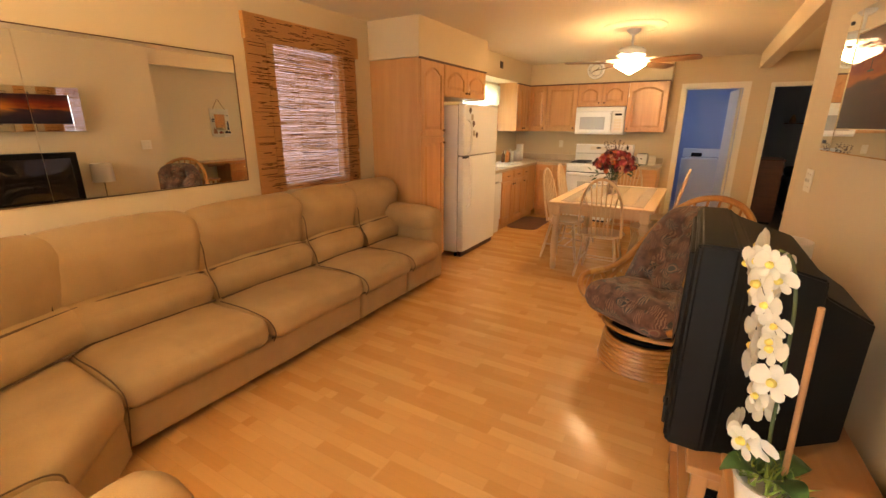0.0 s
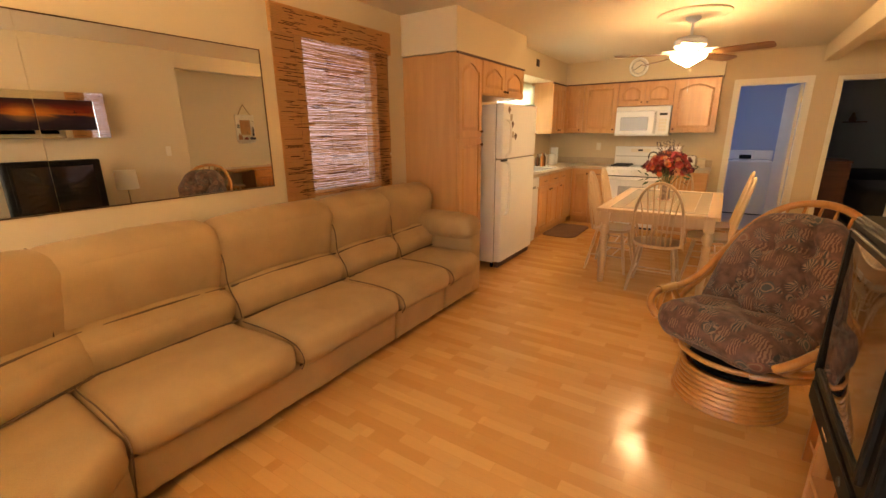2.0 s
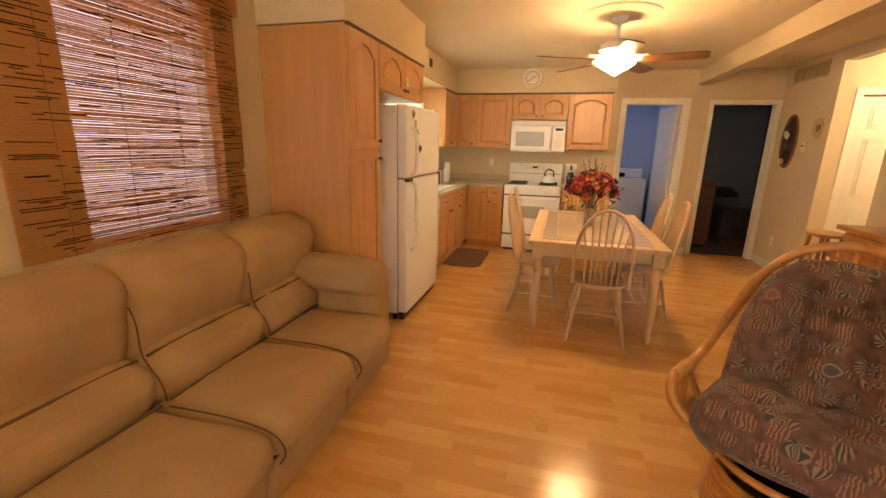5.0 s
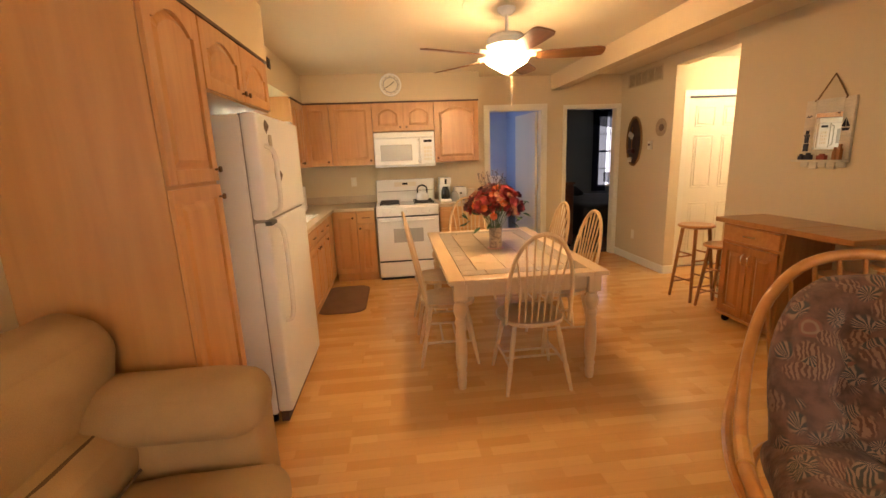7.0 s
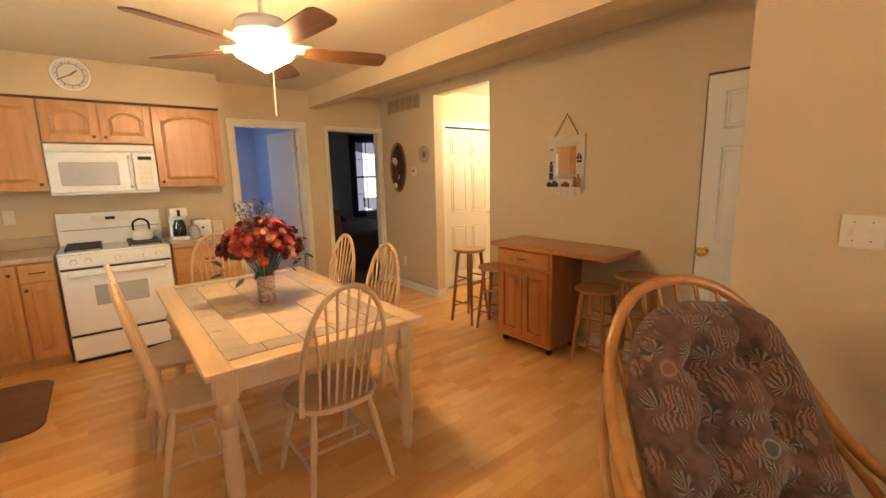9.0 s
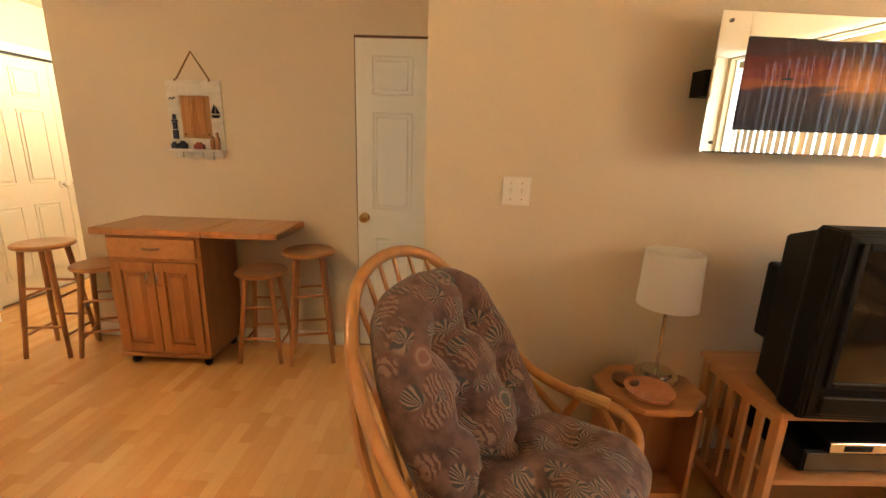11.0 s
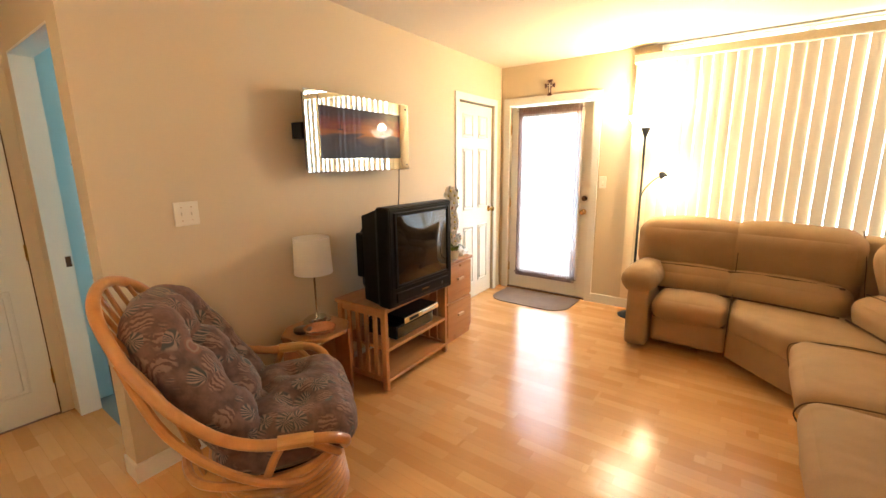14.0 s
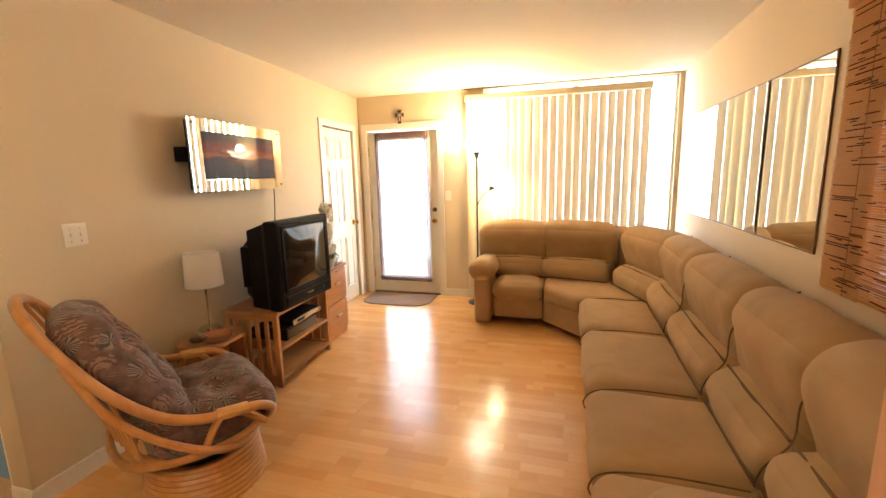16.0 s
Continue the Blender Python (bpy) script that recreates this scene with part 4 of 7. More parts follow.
part("seat_cushion", wedge(0.265, 0.437, [(-1.41, 0.30), (-1.41, 0.735), (-1.72, 1.055), (-2.30, 1.06), (-2.42, 0.62), (-1.98, 0.30)], 0.06, 61), SOFA, sofa, "wedge seat", smooth=True)
part("base", wedge(0.062, 0.285, [(-1.41, 0.10), (-1.41, 0.69), (-1.76, 1.055), (-2.60, 1.06), (-2.62, 0.60), (-2.1, 0.10)], 0.02, 62), SOFA, sofa, smooth=True)
for (px, py, rz, w, sd) in ((-1.745, 0.075, -11, 0.70, 65), (-2.52, 0.735, -70, 0.74, 69)):
    seat_unit(px, py, rz, w, sd, seat=False, base=False)
    part("back_frame", puff(w + 0.10, 0.18, 0.85, 0.07, at_sofa(px, py, 0.50, 0, 0, rz) @ pose(0, 0.09, 0), 0.0, 0.003, 7, sd), SOFA, sofa, "padded back panel")
part("back_frame", puff(0.62, 0.20, 0.87, 0.09, at_sofa(-2.27, 0.30, 0.51, 0, 0, -43), 0.0, 0.003, 7, 94), SOFA, sofa, "padded corner panel")
seam_line([(-2.07, 0.26, 0.985), (-2.08, 0.36, 0.90), (-2.09, 0.41, 0.78), (-2.10, 0.43, 0.62), (-2.12, 0.49, 0.47)])
seam_line([(XB + 0.10, 1.10, 0.985), (XB + 0.25, 1.10, 0.92), (XB + 0.31, 1.075, 0.78), (XB + 0.31, 1.07, 0.62), (XB + 0.40, 1.065, 0.445), (XB + 0.68, 1.063, 0.437), (XB + 0.87, 1.063, 0.412), (XB + 0.925, 1.063, 0.345), (XB + 0.86, 1.063, 0.10)])

# ---- wall mirror and woven blind over the sofa ----
mir = thing("wall_mirror", pose(WEST + 0.006, 1.25, 1.535), "wide frameless wall mirror in three butted panels above the sofa", "mirror")
for a, b, turn in ((-0.05, 1.285, 0), (1.285, 1.82, -1.1), (1.82, 2.455, 0)):
    half = (b - a) / 2 - 0.0008
    proud = half * math.sin(radians(abs(turn)))
    part("panel", boxes((-0.003, -half, -0.432, 0.003, half, 0.432)), MIRROR, mir, "", pose(proud, (a + b) / 2 - 1.25, 0, 0, 0, turn))
part("edge", boxes((-0.005, 1.205, -0.434, 0.0045, 1.212, 0.434), (-0.005, -1.30, -0.440, 0.0045, 1.212, -0.434), (-0.005, -1.30, 0.434, 0.0045, 1.212, 0.440)), BRONZE, mir, "thin dark edge clip")

w2 = thing("window_2", pose(WEST - 0.08, 3.18, 1.57), "white-framed side window behind the woven blind", "window")
w2["kind"] = "structure"
part("window_frame", boxes((-0.03, -0.42, -0.59, 0.03, -0.39, 0.59), (-0.03, 0.39, -0.59, 0.03, 0.42, 0.59), (-0.03, -0.39, -0.59, 0.03, 0.39, -0.56), (-0.03, -0.39, 0.56, 0.03, 0.39, 0.59)), TRIM, w2)
part("pane", boxes((-0.003, -0.39, -0.56, 0.003, 0.39, 0.56)), GLASS, w2).visible_shadow = False

bb = thing("woven_bamboo_blind", pose(WEST + 0.018, 3.150, 0.97), "woven split-bamboo roman blind with valance, drawn down over the window", "blind")
rnd = random.Random(4)
bam = [mesh_of("reed", boxes((-0.0012, -0.595, -h_, 0.0012, 0.575, h_)), REED, False) for h_ in (0.0034, 0.0028, 0.0042)]
gaps = [0.0078, 0.0068, 0.0098]
z = 0.012
while z < 1.14:
    kind = rnd.choice((0, 0, 1, 1, 2))
    piece("reed", bam[kind], bb, pose(rnd.uniform(-0.0015, 0.0015), rnd.uniform(-0.004, 0.004), z, rnd.uniform(-0.12, 0.12), 0, 0))
    z += gaps[kind] + rnd.choice((0.0003, 0.0009, 0.0018))
dark = [mesh_of("dark_reed", boxes((-0.0010, -l / 2, -0.0019, 0.0010, l / 2, 0.0019)), BAMBOO_DARK, False) for l in (0.04, 0.08, 0.15)]
for k in range(290):
    yy = rnd.choice((rnd.uniform(-0.55, 0.5), rnd.uniform(-0.33, 0.3), rnd.uniform(-0.57, -0.36), rnd.uniform(0.42, 0.54)))
    piece("dark_reed", rnd.choice(dark), bb, pose(0.0036 if k % 4 else 0.005, max(-0.50, min(0.50, yy)), 0.02 + (k // 1) % 127 * 0.0088 + rnd.uniform(-0.002, 0.002)))
brown = [mesh_of("brown_reed", boxes((-0.0010, -l / 2, -0.0013, 0.0010, l / 2, 0.0013)), BAMBOO_RED, False) for l in (0.18, 0.34, 0.55)]
for k in range(120):
    pick_ = rnd.choice((0, 1, 1, 2))
    reach = 0.39 - (0.09, 0.17, 0.275)[pick_]
    piece("brown_reed", brown[pick_], bb, pose(0.0034, 0.04 + rnd.uniform(-reach, reach), 0.016 + k * 0.0093 + rnd.uniform(-0.002, 0.002), rnd.uniform(-0.15, 0.15)))
for a_, b_ in ((-0.595, -0.345), (0.425, 0.575)):
    part("backing", boxes((-0.006, a_, 0.0, -0.0045, b_, 1.15)), BAMBOO, bb, "dense bamboo edge band")
val = part("valance", boxes((0.012, -0.60, 1.13, 0.020, 0.60, 1.305), (-0.016, -0.60, 1.13, 0.012, -0.592, 1.305), (-0.016, 0.592, 1.13, 0.012, 0.60, 1.305), (-0.016, -0.592, 1.295, 0.012, 0.592, 1.305)), BAMBOO, bb)
for k in range(60):
    piece("dark_reed", rnd.choice(dark), val, pose(0.0236, rnd.uniform(-0.5, 0.48), 1.14 + (k % 18) * 0.0088))
for k in range(17):
    piece("reed", bam[0], val, pose(0.0222, 0, 1.138 + k * 0.0098))
for yy in (-0.42, -0.14, 0.14, 0.42):
    part("cord", tube([(0.006, yy, 0.0), (0.006, yy, 1.14)], 0.0012, 5), ROPE, bb)
part("pull_cord", tube([(0.02, 0.545, 1.14), (0.022, 0.545, 0.30)], 0.0016, 5), ROPE, bb)
part("cord_knob", lathe([(0.003, -0.012), (0.008, 0), (0.004, 0.012)], 10), CREAMPLATE, bb, "", pose(0.022, 0.545, 0.29))

# ---- kitchen cabinets ----


def arched_door(w, h, arch=True, t=0.018):
    """A cabinet door in the xz plane facing -y: frame with a cathedral arch and a raised field. Returns frame and field."""
    s = 0.055
    frame_bm = boxes((0, -t, 0, s, 0, h), (w - s, -t, 0, w, 0, h), (s, -t, 0, w - s, 0, s), bevel=0.002)
    rise = min(0.06, w * 0.16) if arch else 0.0
    n = 14
    top_lo = []
    for i in range(n + 1):
        u = i / n
        hump = max(0.0, math.sin(math.pi * min(1, max(0, (u - 0.08) / 0.84)))) ** 0.8
        top_lo.append((s + (w - 2 * s) * u, h - s - rise + rise * hump))
    for (xa, za), (xb, zb) in zip(top_lo, top_lo[1:]):
        vs = [frame_bm.verts.new(p) for p in ((xa, -t, za), (xb, -t, zb), (xb, -t, h), (xa, -t, h), (xa, 0, za), (xb, 0, zb), (xb, 0, h), (xa, 0, h))]
        for f in ((0, 1, 2, 3), (7, 6, 5, 4), (0, 4, 5, 1), (3, 2, 6, 7)):
            frame_bm.faces.new([vs[i] for i in f])
    field = bmesh.new()
    rings = []
    for inset, yy in ((0.0, -t * 0.22), (0.010, -t * 0.22), (0.036, -t * 0.95)):
        ring = [(s + inset, s + inset), (w - s - inset, s + inset)]
        ring += [(min(max(x, s + inset), w - s - inset), zz - inset) for x, zz in reversed(top_lo)]
        rings.append([field.verts.new((x, yy, zz)) for x, zz in ring])
    for a, b in zip(rings, rings[1:]):
        m_ = len(a)
        for i in range(m_):
            field.faces.new((a[i], a[(i + 1) % m_], b[(i + 1) % m_], b[i]))
    field.faces.new(rings[-1])
    return frame_bm, field


def cab_door(parent, m, w, h, arch=True, knob=None):
    f, p = arched_door(w, h, arch)
    d = part("door", f, MAPLE, parent, "", m, False)
    part("door_panel", p, MAPLE, d, smooth=False)
    if knob:
        part("knob", lathe([(0.005, 0), (0.005, 0.012), (0.014, 0.018), (0.013, 0.026), (0, 0.028)], 14), BRONZE, d, "small dark bronze knob", pose(knob[0], -0.018, knob[1], 90))
    return d


def drawer_front(parent, m, w, h, pull=True, mat=None):
    bm = boxes((0, -0.018, 0, w, 0, h), bevel=0.004)
    box(bm, 0.03, -0.021, 0.03, w - 0.03, -0.017, h - 0.03, 0.003)
    d = part("drawer_front", bm, mat or MAPLE_X, parent, "", m, False)
    if pull:
        part("pull", tube(curve_points([(w / 2 - 0.045, -0.019, h / 2), (w / 2 - 0.035, -0.036, h / 2), (w / 2 + 0.035, -0.036, h / 2), (w / 2 + 0.045, -0.019, h / 2)], 4), 0.005, 8), BRONZE, d, "dark bronze pull")
    return d


def carcass(parent, x0, y0, z0, x1, y1, z1, mat=None):
    return part("body", boxes((x0, y0, z0, x1, y1, z1), bevel=0.0015), mat or MAPLE_SIDE, parent, smooth=False)


# facing +x means a turn of +90: local x -> world y, local -y -> world +x
FX = -2.115
pantry = thing("pantry_cabinet", pose(FX, 3.965, 0, 0, 0, 90), "tall maple pantry cabinet with two arched doors", "cabinet")
carcass(pantry, 0, 0.0, 0.10, 0.445, 0.60, 2.11)
part("toe_kick", boxes((0.0, 0.06, 0, 0.445, 0.58, 0.10)), DARKEDGE, pantry)
cab_door(pantry, pose(0.008, 0, 0.11), 0.43, 1.275, False, (0.40, 1.22))
cab_door(pantry, pose(0.008, 0, 1.40), 0.43, 0.695, True, (0.40, 0.05))
part("crown", boxes((-0.004, -0.024, 2.098, 0.449, 0.0, 2.114)), DARKEDGE, pantry)
over = thing("over_fridge_cabinet", pose(FX, 4.412, 1.79, 0, 0, 90), "short maple cabinet with two arched doors above the refrigerator", "cabinet")
carcass(over, 0, 0.0, 0, 0.985, 0.60, 0.32)
cab_door(over, pose(0.006, 0, 0.01), 0.482, 0.295, True, (0.45, 0.04))
cab_door(over, pose(0.494, 0, 0.01), 0.482, 0.295, True, (0.03, 0.04))
part("crown", boxes((-0.0, -0.024, 0.308, 0.99, 0.0, 0.324)), DARKEDGE, over)

# ---- refrigerator ----
fr = thing("refrigerator", pose(-1.965, 4.61, 0, 0, 0, 90), "white textured top-freezer refrigerator with shell magnets", "refrigerator")
FW = 0.885
part("body", boxes((0.0, 0.085, 0.06, FW, 0.68, 1.71), bevel=0.008), WHITE_TEX, fr)
part("lower_door", boxes((0.0, 0.0, 0.075, FW, 0.08, 1.165), bevel=0.016, seg=3), WHITE_TEX, fr)
part("upper_door", boxes((0.0, 0.0, 1.18, FW, 0.08, 1.72), bevel=0.016, seg=3), WHITE_TEX, fr)
part("gasket", boxes((0.012, 0.02, 1.160, FW - 0.012, 0.085, 1.186), (0.01, 0.075, 0.08, FW - 0.01, 0.09, 1.715)), material("grey_gasket", (0.25, 0.23, 0.21), 0.6), fr, "dark door gasket")
part("grille", boxes((0.01, 0.03, 0.012, FW - 0.01, 0.07, 0.07)), DARKEDGE, fr)
part("hinge_cap", boxes((FW - 0.10, 0.02, 1.72, FW - 0.02, 0.10, 1.738), bevel=0.006), WHITE, fr)
for (a, b) in ((0.60, 1.145), (1.20, 1.56)):
    part("handle", tube(curve_points([(0.075, 0.0, a), (0.075, -0.045, a + 0.04), (0.075, -0.052, (a + b) / 2), (0.075, -0.045, b - 0.04), (0.075, 0.0, b)], 5), 0.012, 10), WHITE, fr)
part("hinge", boxes((0.0, -0.012, 1.150, 0.10, 0.02, 1.172)), IRON, fr, "dark centre hinge")
for k in (0.05, FW - 0.05):
    part("foot", lathe([(0.02, 0), (0.02, 0.06)], 12), BLACK, fr, "", pose(k, 0.12, 0))
SHELL = material("dark_shell_magnet", (0.13, 0.08, 0.055), 0.5, vary=0.35, scale=40, fine=120)
TANM = material("tan_tile_magnet", (0.42, 0.36, 0.27), 0.5, vary=0.2, scale=40, fine=120)
for (mx, mz, kind) in ((0.13, 1.655, 0), (0.175, 1.585, 1), (0.215, 1.515, 0), (0.225, 1.415, 1), (0.30, 1.395, 0)):
    if kind == 0:
        bm = bmesh.new()
        n = 11
        rim = [bm.verts.new((mx + 0.034 * math.cos(a) * (0.5 + 0.5 * (math.sin(a) > -0.3)), -0.004, mz + 0.036 * math.sin(a))) for a in [2 * math.pi * i / n for i in range(n)]]
        tip = bm.verts.new((mx, -0.02, mz + 0.005))
        for i in range(n):
            bm.faces.new((rim[i], rim[(i + 1) % n], tip))
        bm.faces.new(rim[::-1])
        mg = single("fridge_magnet", bm, SHELL, "dark heart-shaped shell magnet on the refrigerator door", "magnet", fr.matrix_basis.copy(), "refrigerator magnets")
    else:
        mg = single("fridge_magnet", boxes((mx - 0.02, -0.011, mz - 0.032, mx + 0.02, -0.001, mz + 0.032), bevel=0.004), TANM, "small tan tile magnet on the refrigerator door", "magnet", fr.matrix_basis.copy(), "refrigerator magnets")

# ---- base and wall cabinets ----


def base_unit(name, m, w, depth, plan, label):
    """plan: 'door', 'drawer+door', 'two', 'drawers'."""
    c = thing(name, m, label, "cabinet", "kitchen base cabinets")
    carcass(c, 0, 0, 0.10, w, depth, 0.87)
    part("toe_kick", boxes((0, 0.06, 0, w, depth - 0.02, 0.10)), MAPLE_SIDE, c)
    g = 0.006
    if plan == "door":
        cab_door(c, pose(g, 0, 0.115), w - 2 * g, 0.745, False, (w - 0.05, 0.68))
    elif plan == "drawer+door":
        drawer_front(c, pose(g, 0, 0.725), w - 2 * g, 0.135)
        cab_door(c, pose(g, 0, 0.115), w - 2 * g, 0.60, False, (0.03, 0.55))
    elif plan == "two":
        h = w / 2
        for k in range(2):
            drawer_front(c, pose(g + k * h, 0, 0.725), h - 1.5 * g, 0.135)
            cab_door(c, pose(g + k * h, 0, 0.115), h - 1.5 * g, 0.60, False, ((h - 0.05, 0.55) if k == 0 else (0.03, 0.55)))
    else:
        for k, (a, b) in enumerate(((0.115, 0.36), (0.37, 0.61), (0.62, 0.86))):
            drawer_front(c, pose(g, 0, a), w - 2 * g, b - a)
    return c


CXW = -2.095
CYN = 7.475
dw = thing("dishwasher", pose(CXW + 0.005, 5.46, 0, 0, 0, 90), "white built-in dishwasher under the counter", "dishwasher")
part("body", boxes((0.005, 0.02, 0.09, 0.545, 0.58, 0.87)), WHITE, dw)
part("door", boxes((0.005, 0, 0.20, 0.545, 0.02, 0.72), bevel=0.005), WHITE, dw)
part("control_panel", boxes((0.005, -0.008, 0.73, 0.545, 0.02, 0.865), bevel=0.006), WHITE, dw)
part("kick_panel", boxes((0.005, 0.03, 0.012, 0.545, 0.05, 0.19)), WHITE, dw)
part("handle", boxes((0.14, -0.02, 0.735, 0.41, -0.007, 0.757), bevel=0.004), GREYWIN, dw)
base_unit("sink_cabinet", pose(CXW, 6.01, 0, 0, 0, 90), 0.82, 0.59, "two", "maple sink cabinet with two doors and drawer fronts")
base_unit("base_cabinet", pose(CXW, 6.832, 0, 0, 0, 90), 0.28, 0.59, "drawer+door", "narrow maple base cabinet with a drawer and door")
corner = thing("corner_cabinet", pose(CXW, 7.115, 0, 0, 0, 90), "maple corner base cabinet", "cabinet", "kitchen base cabinets")
carcass(corner, 0, 0.0, 0.10, 0.36, 0.59, 0.87)
part("toe_kick", boxes((0, 0.06, 0, 0.42, 0.57, 0.10)), MAPLE_SIDE, corner)
base_unit("base_cabinet", pose(-2.09, CYN, 0), 0.285, 0.60, "door", "maple base cabinet with one panelled door")
base_unit("base_cabinet", pose(-1.803, CYN, 0), 0.215, 0.60, "drawer+door", "maple base cabinet with a drawer above a door")
base_unit("base_cabinet", pose(-0.80, CYN, 0), 0.565, 0.60, "drawers", "maple base cabinet with three drawers")

ct = thing("worktop", pose(-2.4, 7.0, 0.87), "beige laminate kitchen worktop with a backsplash", "worktop")
for slab in ([(-0.295, -1.555, 0.004, 0.335, 0.445, 0.042), (-0.295, 0.445, 0.004, 0.815, 1.075, 0.042)], [(1.60, 0.445, 0.004, 2.175, 1.075, 0.042)]):
    part("slab", boxes(*slab, bevel=0.004), COUNTER, ct)
for strip in ([(-0.298, 1.056, 0.042, 0.815, 1.076, 0.14)], [(1.60, 1.056, 0.042, 2.175, 1.076, 0.14)], [(-0.298, -1.555, 0.042, -0.278, 1.056, 0.14)]):
    part("backsplash", boxes(*strip, bevel=0.003), COUNTER, ct)
sink = thing("kitchen_sink", pose(-2.40, 6.55, 0.913), "white drop-in kitchen sink with a chrome faucet", "sink")
part("rim", boxes((-0.25, -0.38, 0, 0.25, -0.35, 0.012), (-0.25, 0.35, 0, 0.25, 0.38, 0.012), (-0.25, -0.35, 0, -0.20, 0.35, 0.012), (0.20, -0.35, 0, 0.25, 0.35, 0.012), bevel=0.004), WHITE, sink)
part("bowl", boxes((-0.20, -0.35, -0.001, 0.20, 0.35, 0.003)), WHITE, sink)
part("faucet", tube(curve_points([(-0.21, 0, 0.012), (-0.21, 0, 0.14), (-0.16, 0, 0.19), (-0.06, 0, 0.17), (-0.05, 0, 0.13)], 5), 0.011, 10), CHROME, sink)


def wall_unit(name, m, w, h, depth, doors, label, arch=True):
    c = thing(name, m, label, "cabinet", "kitchen wall cabinets")
    carcass(c, 0, 0, 0, w, depth, h)
    dwid = w / doors
    for k in range(doors):
        left = doors == 2 and k == 0
        cab_door(c, pose(k * dwid + 0.004, 0, 0.006), dwid - 0.008, h - 0.03, arch, (dwid - 0.045, 0.045) if (left or doors == 1 and w < 0.52) else (0.032, 0.045))
    part("crown", boxes((-0.001, -0.026, h - 0.02, w + 0.001, 0.0, h - 0.004)), DARKEDGE, c)
    return c


UZ, UH = 1.405, 0.74
wall_unit("wall_cabinet", pose(-2.37, 7.14, UZ, 0, 0, 90), 0.60, UH, 0.33, 2, "maple wall cabinet with two narrow arched doors", True)
wall_unit("wall_cabinet", pose(-2.362, 7.742, UZ), 0.302, UH, 0.33, 1, "narrow maple wall cabinet with a panelled door", False)
wall_unit("wall_cabinet", pose(-2.058, 7.742, UZ), 0.506, UH, 0.33, 1, "wide maple wall cabinet with a panelled door", False)
wall_unit("wall_cabinet", pose(-1.55, 7.742, 1.79), 0.745, UH - 0.385, 0.33, 2, "short maple wall cabinet with two arched doors above the microwave")
wall_unit("wall_cabinet", pose(-0.803, 7.742, UZ), 0.553, UH, 0.33, 1, "maple wall cabinet with an arched door")

mw = thing("microwave", pose(-1.547, 7.655, 1.365), "white over-the-range microwave with a grey window", "microwave")
part("body", boxes((0, 0.03, 0, 0.735, 0.42, 0.415), bevel=0.004), WHITE, mw)
part("door", boxes((0.004, 0, 0.02, 0.555, 0.03, 0.345), bevel=0.008, seg=2), WHITE, mw)
part("window", boxes((0.075, -0.004, 0.075, 0.455, 0.002, 0.265), bevel=0.003), GREYWIN, mw, "grey perforated window")
part("vent_grille", boxes((0.004, 0.004, 0.352, 0.731, 0.03, 0.412), bevel=0.006), WHITE, mw)
for k in range(4):
    part("slat", boxes((0.03, -0.001, 0.362 + k * 0.012, 0.70, 0.006, 0.367 + k * 0.012)), CREAMPLATE, mw)
part("handle", tube([(0.535, 0.0, 0.05), (0.535, -0.03, 0.065), (0.535, -0.03, 0.30), (0.535, 0.0, 0.315)], 0.009, 8), WHITE, mw)
part("control_panel", boxes((0.562, 0, 0.02, 0.731, 0.03, 0.345), bevel=0.006), WHITE, mw)
part("display", boxes((0.60, -0.003, 0.285, 0.70, 0.001, 0.315)), BLACK, mw, "black clock display")
for r in range(4):
    for c in range(3):
        part("button", boxes((0.60 + c * 0.035, -0.003, 0.07 + r * 0.045, 0.628 + c * 0.035, 0.001, 0.10 + r * 0.045), bevel=0.001), CREAMPLATE, mw)

rg = thing("gas_range", pose(-1.572, 7.43, 0), "white freestanding gas range with black grates", "range")
part("body", boxes((0.003, 0.03, 0.03, 0.757, 0.63, 0.895), bevel=0.003), WHITE, rg)
part("storage_drawer", boxes((0.006, 0, 0.045, 0.754, 0.03, 0.225), bevel=0.008, seg=2), WHITE, rg)
part("oven_door", boxes((0.006, 0, 0.245, 0.754, 0.03, 0.775), bevel=0.010, seg=2), WHITE, rg)
for g_ in ((0.01, 0.012, 0.226, 0.75, 0.031, 0.244), (0.01, 0.012, 0.776, 0.75, 0.031, 0.79)):
    part("gap", boxes(g_), IRON, rg, "dark gap")
part("plinth", boxes((0.02, 0.04, 0.0, 0.74, 0.60, 0.03)), IRON, rg, "dark plinth")
part("window", boxes((0.20, -0.004, 0.47, 0.56, 0.002, 0.64), bevel=0.003), GREYWIN, rg, "grey oven window")
part("handle", tube([(0.06, 0.0, 0.74), (0.06, -0.04, 0.74), (0.70, -0.04, 0.74), (0.70, 0.0, 0.74)], 0.012, 10), WHITE, rg)
part("control_panel", boxes((0.003, 0.005, 0.792, 0.757, 0.06, 0.90), bevel=0.010, seg=2), WHITE, rg)
for k in (0.10, 0.19, 0.38, 0.57, 0.66):
    part("knob", lathe([(0.022, 0), (0.018, 0.02), (0, 0.021)], 16), WHITE, rg, "", pose(k, 0.006, 0.845, 90))
part("cooktop", boxes((0.0, 0.04, 0.895, 0.76, 0.60, 0.915), bevel=0.006), WHITE, rg)
